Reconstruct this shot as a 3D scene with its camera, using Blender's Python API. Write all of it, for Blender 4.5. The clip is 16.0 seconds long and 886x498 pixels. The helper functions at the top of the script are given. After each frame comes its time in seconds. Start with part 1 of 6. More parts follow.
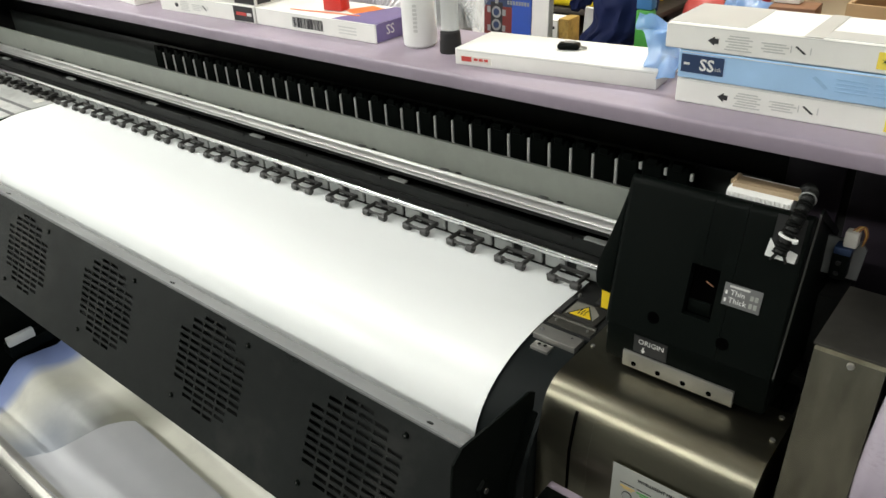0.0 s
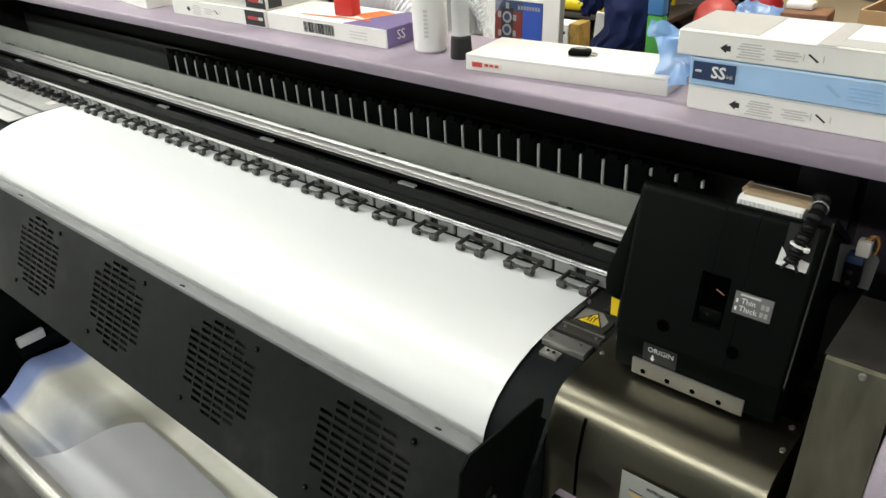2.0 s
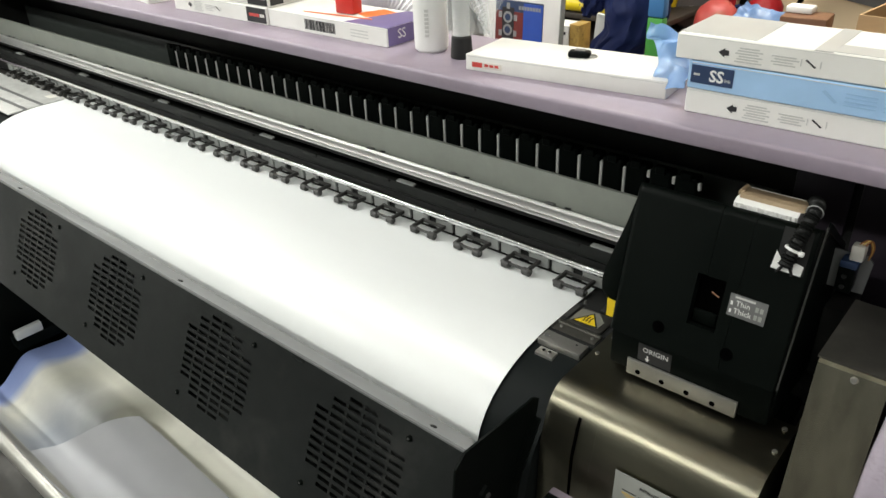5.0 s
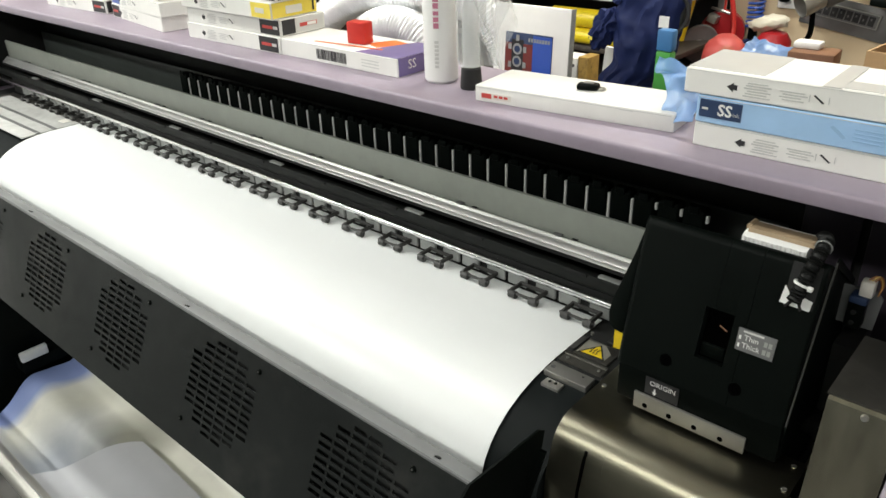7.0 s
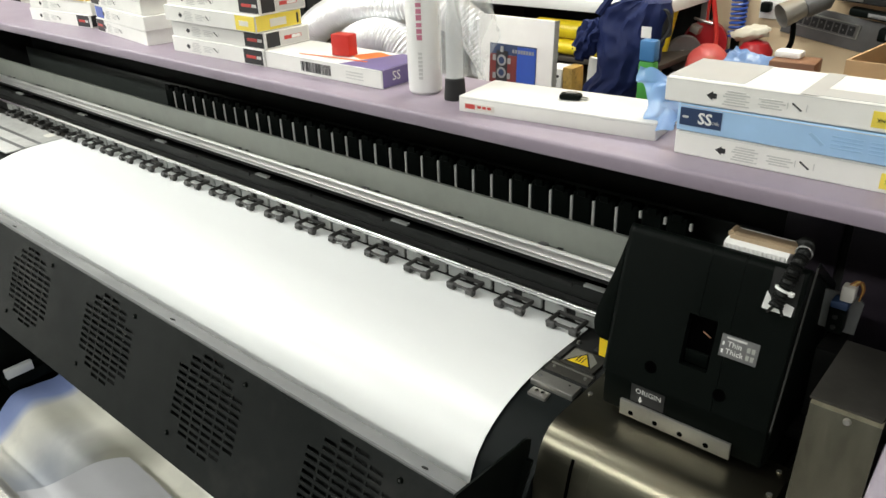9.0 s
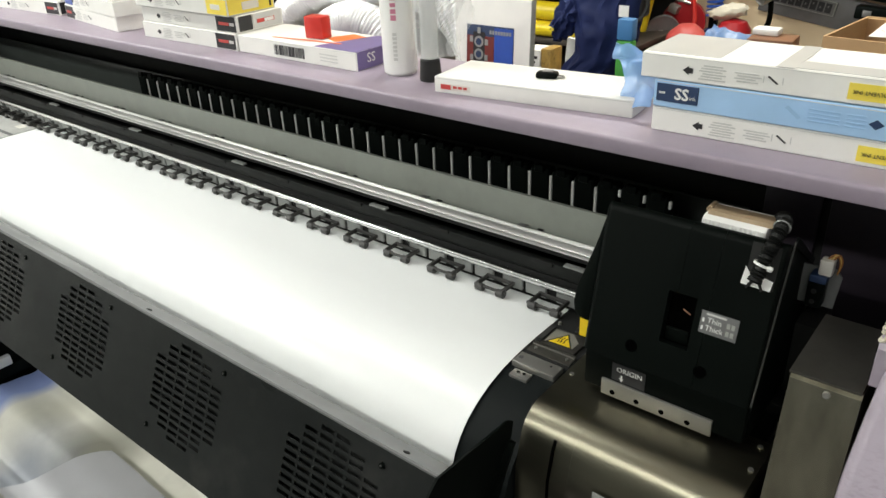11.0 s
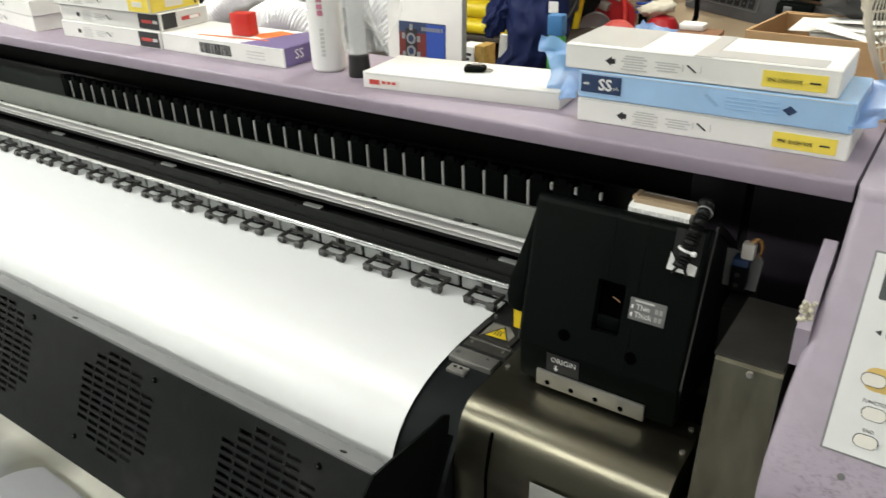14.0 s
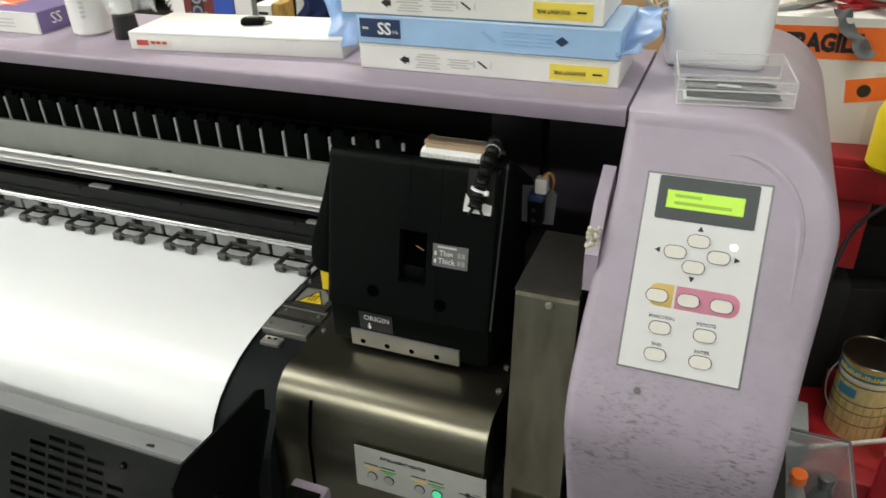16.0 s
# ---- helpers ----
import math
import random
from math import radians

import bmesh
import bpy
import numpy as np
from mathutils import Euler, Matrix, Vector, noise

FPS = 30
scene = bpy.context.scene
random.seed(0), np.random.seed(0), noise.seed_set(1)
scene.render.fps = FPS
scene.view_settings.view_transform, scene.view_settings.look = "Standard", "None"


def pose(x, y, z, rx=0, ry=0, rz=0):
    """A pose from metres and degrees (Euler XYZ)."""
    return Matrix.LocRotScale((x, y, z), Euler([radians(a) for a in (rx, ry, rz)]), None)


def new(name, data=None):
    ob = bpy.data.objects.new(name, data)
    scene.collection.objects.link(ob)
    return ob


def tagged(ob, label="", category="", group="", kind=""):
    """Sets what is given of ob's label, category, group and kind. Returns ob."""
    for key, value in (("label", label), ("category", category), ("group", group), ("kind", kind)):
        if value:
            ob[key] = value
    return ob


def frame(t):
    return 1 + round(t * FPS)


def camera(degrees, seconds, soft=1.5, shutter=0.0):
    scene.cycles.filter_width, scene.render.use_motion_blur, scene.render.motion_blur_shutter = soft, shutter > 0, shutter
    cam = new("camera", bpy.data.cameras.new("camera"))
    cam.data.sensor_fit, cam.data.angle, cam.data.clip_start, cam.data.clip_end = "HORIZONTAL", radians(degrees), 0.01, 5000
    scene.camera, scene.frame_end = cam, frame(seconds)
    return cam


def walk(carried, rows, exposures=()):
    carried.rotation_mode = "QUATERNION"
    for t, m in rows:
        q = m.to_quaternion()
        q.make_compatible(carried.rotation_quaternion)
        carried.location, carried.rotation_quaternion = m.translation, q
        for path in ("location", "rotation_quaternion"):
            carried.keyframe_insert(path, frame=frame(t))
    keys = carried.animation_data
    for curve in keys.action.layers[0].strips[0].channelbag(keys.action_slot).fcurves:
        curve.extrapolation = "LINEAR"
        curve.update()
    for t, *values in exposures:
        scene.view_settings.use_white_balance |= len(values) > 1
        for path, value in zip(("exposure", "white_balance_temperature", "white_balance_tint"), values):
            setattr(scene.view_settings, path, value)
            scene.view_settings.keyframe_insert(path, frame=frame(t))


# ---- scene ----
cam = camera(60.83, 16.0, shutter=0.5)
PATH = [
    (0, pose(0.4840, -0.8458, 1.6077, 60.550, 2.912, 39.722)),
    (0.5, pose(0.4834, -0.8465, 1.6132, 60.399, 3.130, 39.912)),
    (1, pose(0.4832, -0.8454, 1.6118, 60.697, 3.249, 40.424)),
    (1.5, pose(0.4828, -0.8467, 1.6097, 60.816, 2.861, 40.314)),
    (2, pose(0.4818, -0.8449, 1.6107, 60.802, 2.866, 40.480)),
    (2.5, pose(0.4799, -0.8452, 1.6109, 60.791, 2.735, 40.361)),
    (3, pose(0.4831, -0.8480, 1.6113, 60.945, 2.492, 40.250)),
    (3.5, pose(0.4825, -0.8494, 1.6132, 60.603, 2.269, 40.497)),
    (6, pose(0.4864, -0.8470, 1.6146, 60.974, 1.954, 40.997)),
    (6.5, pose(0.4852, -0.8499, 1.6150, 62.735, 1.525, 41.624)),
    (7, pose(0.4839, -0.8479, 1.6158, 62.820, 1.625, 41.550)),
    (7.5, pose(0.4864, -0.8458, 1.6140, 62.913, 1.612, 41.060)),
    (8, pose(0.4878, -0.8449, 1.6112, 63.139, 1.666, 40.898)),
    (8.5, pose(0.4879, -0.8443, 1.6126, 63.270, 1.715, 40.637)),
    (9, pose(0.4902, -0.8461, 1.6146, 63.676, 1.817, 40.573)),
    (9.5, pose(0.4905, -0.8420, 1.6114, 63.664, 1.812, 40.035)),
    (10, pose(0.4908, -0.8383, 1.6077, 62.735, 2.087, 39.345)),
    (12.5, pose(0.4958, -0.8345, 1.6029, 62.658, 2.489, 39.001)),
    (13, pose(0.4979, -0.8350, 1.6024, 62.891, 2.498, 39.022)),
    (13.5, pose(0.5011, -0.8317, 1.5945, 63.078, 2.195, 37.577)),
    (14, pose(0.5053, -0.8238, 1.5938, 62.577, 1.921, 34.677)),
    (14.5, pose(0.5129, -0.8186, 1.5867, 61.874, 1.813, 32.464)),
    (15, pose(0.5217, -0.8097, 1.5712, 61.266, 1.528, 30.192)),
    (15.5, pose(0.5324, -0.7929, 1.5670, 60.690, 1.475, 24.487)),
    (16, pose(0.5398, -0.7786, 1.5669, 59.553, 1.870, 21.443)),
]
walk(cam, PATH)

# ---- light ----
world = bpy.data.worlds.new("world")
scene.world = world
world.use_nodes = True
world.node_tree.nodes["Background"].inputs["Color"].default_value = (0.9, 0.95, 1.0, 1)
world.node_tree.nodes["Background"].inputs["Strength"].default_value = 0.05
LAMP_WATTS = 29.5
ROOM = (-4.2, 3.4, -3.4, 1.65, 2.75)    # x0, x1, y0, y1, height


# ---- materials ----
def material(name, color, rough=0.5, metal=0.0, scale=40.0, vary=0.12, bump=0.0, bump_scale=None, stain=0.0, stain_color=(0.05, 0.05, 0.045),
             stain_scale=6.0, stretch=(1, 1, 1), random_tint=0.0, alpha=1.0, transmission=0.0, coat=0.0, emit=0.0, spec=0.5, gloss_vary=0.15):
    m = bpy.data.materials.new(name)
    m.use_nodes = True
    t = m.node_tree
    n, l = t.nodes, t.links
    b = n["Principled BSDF"]
    b.inputs["Roughness"].default_value, b.inputs["Metallic"].default_value = rough, metal
    b.inputs["Alpha"].default_value, b.inputs["Transmission Weight"].default_value = alpha, transmission
    b.inputs["Coat Weight"].default_value, b.inputs["Specular IOR Level"].default_value = coat, spec
    tc, mp = n.new("ShaderNodeTexCoord"), n.new("ShaderNodeMapping")
    mp.inputs["Scale"].default_value = stretch
    l.new(tc.outputs["Object"], mp.inputs["Vector"])
    fine, broad = n.new("ShaderNodeTexNoise"), n.new("ShaderNodeTexNoise")
    fine.inputs["Scale"].default_value, fine.inputs["Detail"].default_value = scale, 6
    broad.inputs["Scale"].default_value, broad.inputs["Detail"].default_value = scale / 9, 3
    l.new(mp.outputs[0], fine.inputs["Vector"]), l.new(mp.outputs[0], broad.inputs["Vector"])
    add = n.new("ShaderNodeMath")
    add.operation = "ADD"
    l.new(fine.outputs["Fac"], add.inputs[0]), l.new(broad.outputs["Fac"], add.inputs[1])
    span = n.new("ShaderNodeMapRange")
    span.inputs["From Min"].default_value, span.inputs["From Max"].default_value = 0.6, 1.4
    span.inputs["To Min"].default_value, span.inputs["To Max"].default_value = 1 - vary, 1 + vary
    l.new(add.outputs[0], span.inputs["Value"])
    value = span.outputs[0]
    if random_tint:
        info, r = n.new("ShaderNodeObjectInfo"), n.new("ShaderNodeMapRange")
        r.inputs["To Min"].default_value, r.inputs["To Max"].default_value = 1 - random_tint, 1 + random_tint
        mul = n.new("ShaderNodeMath")
        mul.operation = "MULTIPLY"
        l.new(info.outputs["Random"], r.inputs["Value"]), l.new(r.outputs[0], mul.inputs[0]), l.new(value, mul.inputs[1])
        value = mul.outputs[0]
    hsv = n.new("ShaderNodeHueSaturation")
    hsv.inputs["Color"].default_value = (*color, 1)
    l.new(value, hsv.inputs["Value"])
    out = hsv.outputs[0]
    if stain:
        spot, ramp, mix = n.new("ShaderNodeTexNoise"), n.new("ShaderNodeMapRange"), n.new("ShaderNodeMix")
        spot.inputs["Scale"].default_value, spot.inputs["Detail"].default_value, spot.inputs["Roughness"].default_value = stain_scale, 8, 0.65
        ramp.inputs["From Min"].default_value, ramp.inputs["From Max"].default_value = 0.52, 0.75
        ramp.inputs["To Max"].default_value = stain
        mix.data_type = "RGBA"
        l.new(mp.outputs[0], spot.inputs["Vector"]), l.new(spot.outputs["Fac"], ramp.inputs["Value"])
        l.new(ramp.outputs[0], mix.inputs["Factor"]), l.new(out, mix.inputs[6])
        mix.inputs[7].default_value = (*stain_color, 1)
        out = mix.outputs[2]
    l.new(out, b.inputs["Base Color"])
    gloss = n.new("ShaderNodeMapRange")
    gloss.inputs["From Min"].default_value, gloss.inputs["From Max"].default_value = 0.3, 0.7
    gloss.inputs["To Min"].default_value, gloss.inputs["To Max"].default_value = max(0.02, rough * (1 - gloss_vary)), min(1, rough * (1 + gloss_vary))
    l.new(broad.outputs["Fac"], gloss.inputs["Value"]), l.new(gloss.outputs[0], b.inputs["Roughness"])
    if bump:
        bp, tex = n.new("ShaderNodeBump"), fine
        if bump_scale:
            tex = n.new("ShaderNodeTexNoise")
            tex.inputs["Scale"].default_value, tex.inputs["Detail"].default_value = bump_scale, 4
            l.new(mp.outputs[0], tex.inputs["Vector"])
        bp.inputs["Strength"].default_value, bp.inputs["Distance"].default_value = bump, 0.002
        l.new(tex.outputs["Fac"], bp.inputs["Height"]), l.new(bp.outputs[0], b.inputs["Normal"])
    if emit:
        b.inputs["Emission Color"].default_value, b.inputs["Emission Strength"].default_value = (*color, 1), emit
    return m


LILAC = material("lilac_plastic", (0.315, 0.265, 0.325), 0.42, vary=0.06, scale=60, bump=0.05, bump_scale=900, stain=0.22, stain_color=(0.16, 0.13, 0.15), stain_scale=9)
LILAC_SCUFF = material("scuffed_lilac_plastic", (0.36, 0.315, 0.375), 0.42, vary=0.05, scale=60, bump=0.05, bump_scale=900, stain=0.3, stain_color=(0.2, 0.16, 0.17), stain_scale=14, stretch=(1, 1, 1))


def add_scuffs(m, low, high, color):
    """Fine dark rub marks, thickest near the bottom of the hood."""
    t = m.node_tree
    n, l = t.nodes, t.links
    b = n["Principled BSDF"]
    old = b.inputs["Base Color"].links[0].from_socket
    tc, sep, band = n.new("ShaderNodeTexCoord"), n.new("ShaderNodeSeparateXYZ"), n.new("ShaderNodeMapRange")
    mp = n.new("ShaderNodeMapping")
    mp.inputs["Rotation"].default_value, mp.inputs["Scale"].default_value = (0, radians(24), 0), (1, 1, 2.6)
    fine, broad = n.new("ShaderNodeTexNoise"), n.new("ShaderNodeTexNoise")
    fine.inputs["Scale"].default_value, fine.inputs["Detail"].default_value, fine.inputs["Roughness"].default_value = 120, 6, 0.75
    broad.inputs["Scale"].default_value, broad.inputs["Detail"].default_value = 13, 3
    l.new(tc.outputs["Object"], mp.inputs["Vector"]), l.new(tc.outputs["Object"], sep.inputs[0])
    l.new(mp.outputs[0], fine.inputs["Vector"]), l.new(tc.outputs["Object"], broad.inputs["Vector"])
    band.inputs["From Min"].default_value, band.inputs["From Max"].default_value = low, high
    band.inputs["To Min"].default_value, band.inputs["To Max"].default_value = 1.0, 0.0
    l.new(sep.outputs["Z"], band.inputs["Value"])
    fade, both = n.new("ShaderNodeMapRange"), n.new("ShaderNodeMath")
    fade.inputs["From Min"].default_value, fade.inputs["From Max"].default_value = low - 0.10, low - 0.01
    fade.inputs["To Min"].default_value = 0.12
    both.operation = "MULTIPLY"
    l.new(sep.outputs["Z"], fade.inputs["Value"]), l.new(band.outputs[0], both.inputs[0]), l.new(fade.outputs[0], both.inputs[1])
    one, two, three = n.new("ShaderNodeMapRange"), n.new("ShaderNodeMapRange"), n.new("ShaderNodeMath")
    one.inputs["From Min"].default_value, one.inputs["From Max"].default_value = 0.50, 0.64
    two.inputs["From Min"].default_value, two.inputs["From Max"].default_value = 0.40, 0.58
    l.new(fine.outputs["Fac"], one.inputs["Value"]), l.new(broad.outputs["Fac"], two.inputs["Value"])
    three.operation = "MULTIPLY"
    l.new(one.outputs[0], three.inputs[0]), l.new(two.outputs[0], three.inputs[1])
    four, mix = n.new("ShaderNodeMath"), n.new("ShaderNodeMix")
    four.operation = "MULTIPLY"
    l.new(three.outputs[0], four.inputs[0]), l.new(both.outputs[0], four.inputs[1])
    mix.data_type = "RGBA"
    mix.inputs[7].default_value = (*color, 1)
    l.new(four.outputs[0], mix.inputs["Factor"]), l.new(old, mix.inputs[6]), l.new(mix.outputs[2], b.inputs["Base Color"])


add_scuffs(LILAC_SCUFF, 1.03, 1.135, (0.10, 0.078, 0.07))
# the cover's lilac, darkened to hold the shade inside the printer
SHADED_LILAC = material("shaded_lilac_plastic", (0.034, 0.026, 0.037), 0.5, vary=0.12, scale=40, bump=0.05, bump_scale=700)
DARK_PAINT = material("dark_grey_paint", (0.0098, 0.0113, 0.0108), 0.45, spec=0.19, vary=0.3, scale=40, gloss_vary=0.4, bump=0.12, bump_scale=1500, stain=0.5, stain_color=(0.045, 0.043, 0.04), stain_scale=5)
APRON_PAINT = material("apron_dark_paint", (0.0085, 0.0105, 0.0105), 0.5, vary=0.2, scale=30, bump=0.06, bump_scale=900, spec=0.07)
FLANGE = material("flange_grey_paint", (0.115, 0.118, 0.118), 0.35, vary=0.05, scale=50)
BLACK = material("black_plastic", (0.0027, 0.0040, 0.0033), 0.45, vary=0.15, scale=60, bump=0.08, bump_scale=1800, spec=0.055)
HOLE = material("dark_hole", (0.001, 0.001, 0.001), 0.9, spec=0.0)
MATT_BLACK = material("matt_black", (0.017, 0.0175, 0.017), 0.7, vary=0.25, scale=30, spec=0.25)
CHAIN_BLACK = material("dusty_black_plastic", (0.0085, 0.0100, 0.0090), 0.55, vary=0.25, scale=60, spec=0.25)
ROLLER_GREY = material("worn_grey_plastic", (0.045, 0.044, 0.042), 0.5, vary=0.3, scale=120, random_tint=0.15)
RUBBER = material("black_rubber", (0.012, 0.012, 0.012), 0.6, vary=0.2, scale=60)
GREY_BAND = material("grey_green_paint", (0.30, 0.318, 0.282), 0.42, vary=0.08, scale=30, stain=0.2, stain_color=(0.1, 0.1, 0.09), stain_scale=8)
GREY_PLATE = material("grey_plate", (0.3, 0.31, 0.3), 0.45, vary=0.12, scale=60, stain=0.2, random_tint=0.08)
CHROME = material("polished_steel", (0.72, 0.72, 0.71), 0.2, 1.0, vary=0.06, scale=25, stretch=(0.05, 1, 1))
RAIL_STEEL = material("oiled_rail_steel", (0.90, 0.90, 0.88), 0.32, 0.75, vary=0.18, scale=60, stretch=(0.12, 1, 1))
SMOKY = material("smoky_plastic", (0.15, 0.16, 0.16), 0.22, vary=0.35, scale=14, stain=0.5, stain_color=(0.4, 0.42, 0.42), stain_scale=12)
STEEL = material("brushed_stainless_steel", (0.20, 0.19, 0.143), 0.31, 1.0, gloss_vary=0.3, vary=0.2, scale=14, stain=0.45, stain_color=(0.12, 0.095, 0.06), stain_scale=7, bump=0.05, bump_scale=240, stretch=(0.7, 3, 3))
STEEL_COLUMN = material("pale_brushed_steel", (0.44, 0.42, 0.33), 0.26, 1.0, gloss_vary=0.35, vary=0.4, scale=14, stain=0.3, stain_color=(0.2, 0.18, 0.13), stain_scale=9, bump=0.03, bump_scale=300, stretch=(4, 4, 1))
STEEL_DARK = material("tarnished_steel_plate", (0.13, 0.125, 0.11), 0.4, 0.8, vary=0.2, scale=30, stain=0.4, stain_scale=12)
ZINC = material("zinc_plate", (0.42, 0.41, 0.38), 0.38, 0.8, vary=0.12, scale=40, stain=0.25, stain_scale=20)
PALE_STEEL = material("pale_worn_steel", (0.55, 0.55, 0.53), 0.4, 0.25, vary=0.15, scale=40, stain=0.3, stain_scale=16)
PAPER = material("glossy_white_vinyl", (0.80, 0.82, 0.815), 0.36, vary=0.02, scale=8, bump=0.14, bump_scale=9, spec=0.42, stretch=(0.6, 2.2, 1))
WHITE_CARD = material("white_carton", (0.78, 0.775, 0.74), 0.55, vary=0.04, scale=30, bump=0.05, bump_scale=500, stain=0.12, stain_color=(0.5, 0.48, 0.43), stain_scale=10, random_tint=0.04)
WHITE_PLASTIC = material("white_plastic", (0.82, 0.82, 0.80), 0.4, vary=0.03, scale=30)
GREY_PRINT = material("pale_grey_print", (0.6, 0.6, 0.58), 0.6, vary=0.05)
DARK_PRINT = material("black_print", (0.02, 0.02, 0.022), 0.5, vary=0.1)
NAVY_PRINT = material("navy_print", (0.022, 0.045, 0.11), 0.45, vary=0.1)
RED_PRINT = material("red_print", (0.55, 0.06, 0.05), 0.5, vary=0.08)
YELLOW_PRINT = material("yellow_print", (0.85, 0.68, 0.09), 0.5, vary=0.06)
PURPLE_PRINT = material("purple_print", (0.15, 0.115, 0.27), 0.45, vary=0.1)
BLUE_WRAP = material("blue_plastic_wrap", (0.37, 0.575, 0.83), 0.26, vary=0.1, scale=20, bump=0.35, bump_scale=45, coat=0.3, random_tint=0.03)
KEYPAD_WHITE = material("keypad_foil", (0.66, 0.67, 0.66), 0.35, vary=0.03, scale=40)
BUTTON = material("ivory_button", (0.7, 0.68, 0.62), 0.4, vary=0.04)
LCD = material("lit_lcd", (0.42, 0.70, 0.05), 0.3, vary=0.05, scale=60, emit=0.28)
LCD_TEXT = material("lcd_characters", (0.31, 0.54, 0.035), 0.4)
# heater label's white foil, darkened for shade on its face; plain grey elsewhere
LABEL_GREY = material("grey_and_shaded_foil", (0.36, 0.37, 0.34), 0.45, vary=0.08, scale=60)
# the beam's grey-green, darkened to hold the shade deep inside the printer
BACK_PLATE = material("shaded_grey_green_paint", (0.055, 0.063, 0.058), 0.45, vary=0.1, scale=30)
LCD_FRAME = material("lcd_frame_grey", (0.035, 0.045, 0.046), 0.35, vary=0.08)
LED = material("lit_led", (0.85, 1.0, 0.7), 0.3, emit=2.5)
GREEN_LED = material("green_led", (0.05, 0.5, 0.24), 0.3, emit=0.8)
PINK_PRINT = material("pink_print", (0.56, 0.2, 0.29), 0.5, vary=0.05)
OCHRE_PRINT = material("ochre_print", (0.6, 0.42, 0.12), 0.5, vary=0.05)
WALL = material("beige_wall_paint", (0.72, 0.57, 0.37), 0.7, vary=0.06, scale=8, bump=0.05, bump_scale=120, stain=0.12, stain_color=(0.4, 0.3, 0.2), stain_scale=2)
GREY_WALL = material("grey_wall_paint", (0.25, 0.265, 0.27), 0.7, vary=0.06, scale=8, bump=0.05, bump_scale=120)
CONCRETE = material("grey_concrete_floor", (0.085, 0.082, 0.076), 0.6, vary=0.14, scale=12, bump=0.1, bump_scale=90, stain=0.4, stain_color=(0.16, 0.15, 0.14), stain_scale=3)
CEILING = material("white_ceiling", (0.78, 0.78, 0.76), 0.8, vary=0.04, scale=6)
TUBE = material("lit_fluorescent_tube", (1.0, 0.98, 0.94), 0.4, emit=9.0)
CLEAR = material("clear_plastic", (0.85, 0.88, 0.88), 0.12, alpha=0.13, vary=0.01)
CARDBOARD = material("brown_cardboard", (0.50, 0.32, 0.16), 0.7, vary=0.08, scale=20, bump=0.06, bump_scale=200, stretch=(1, 1, 5))
FAINT_PRINT = material("faint_grey_print", (0.53, 0.53, 0.51), 0.6, vary=0.05)
DULL_RED = material("dull_pink_plastic", (0.50, 0.075, 0.065), 0.45, vary=0.15, scale=20, stain=0.85, stain_color=(0.36, 0.27, 0.12), stain_scale=14)
BENCH = material("dark_bench_board", (0.045, 0.036, 0.028), 0.6, vary=0.2, scale=20, stretch=(1, 6, 6))
FOIL = material("aluminium_foil_duct", (0.93, 0.94, 0.95), 0.42, 0.8, vary=0.05, scale=30, bump=0.25, bump_scale=90)
NAVY_CLOTH = material("navy_nylon", (0.011, 0.020, 0.085), 0.6, spec=0.22, vary=0.25, scale=25, bump=0.3, bump_scale=25)
RED_PAINT = material("red_enamel", (0.36, 0.015, 0.02), 0.3, vary=0.1, scale=15, stain=0.2, stain_scale=6)
RED_PLASTIC = material("red_plastic", (0.56, 0.03, 0.022), 0.35, vary=0.08)
YELLOW_PLASTIC = material("yellow_plastic", (0.86, 0.66, 0.02), 0.35, vary=0.06)
BLUE_PLASTIC = material("blue_plastic", (0.03, 0.09, 0.42), 0.3, vary=0.08)
GREEN_PRINT = material("green_print", (0.06, 0.33, 0.05), 0.35, vary=0.1)
ORANGE_PRINT = material("orange_tape", (0.95, 0.2, 0.04), 0.35, vary=0.06)
DIRTY_WIRE = material("pale_wire", (0.6, 0.56, 0.45), 0.4, vary=0.1)
GREY_METAL = material("grey_metal", (0.2, 0.2, 0.2), 0.4, 0.5, vary=0.15, scale=40)
BROWN_WOOD = material("brown_wood", (0.2, 0.09, 0.045), 0.5, vary=0.2, scale=20, stretch=(1, 6, 6))
WARN_YELLOW = material("warning_yellow", (0.85, 0.6, 0.02), 0.4, vary=0.05)


# ---- mesh helpers ----
def add_box(bm, x0, x1, y0, y1, z0, z1, bevel=0.0, seg=2, m=None):
    r = bmesh.ops.create_cube(bm, size=1)
    vs = r["verts"]
    for v in vs:
        v.co = Vector((x0 + (v.co.x + 0.5) * (x1 - x0), y0 + (v.co.y + 0.5) * (y1 - y0), z0 + (v.co.z + 0.5) * (z1 - z0)))
    if bevel:
        es = list({e for v in vs for e in v.link_edges})
        r = bmesh.ops.bevel(bm, geom=vs + es, offset=bevel, segments=seg, affect="EDGES", profile=0.5)
        vs = list({v for f in r["faces"] for v in f.verts} | {v for v in vs if v.is_valid})
        vs = list({w for v in vs for f in v.link_faces for w in f.verts})
    if m is not None:
        bmesh.ops.transform(bm, matrix=m, verts=vs)
    return vs


def box(*a, **k):
    bm = bmesh.new()
    add_box(bm, *a, **k)
    return bm


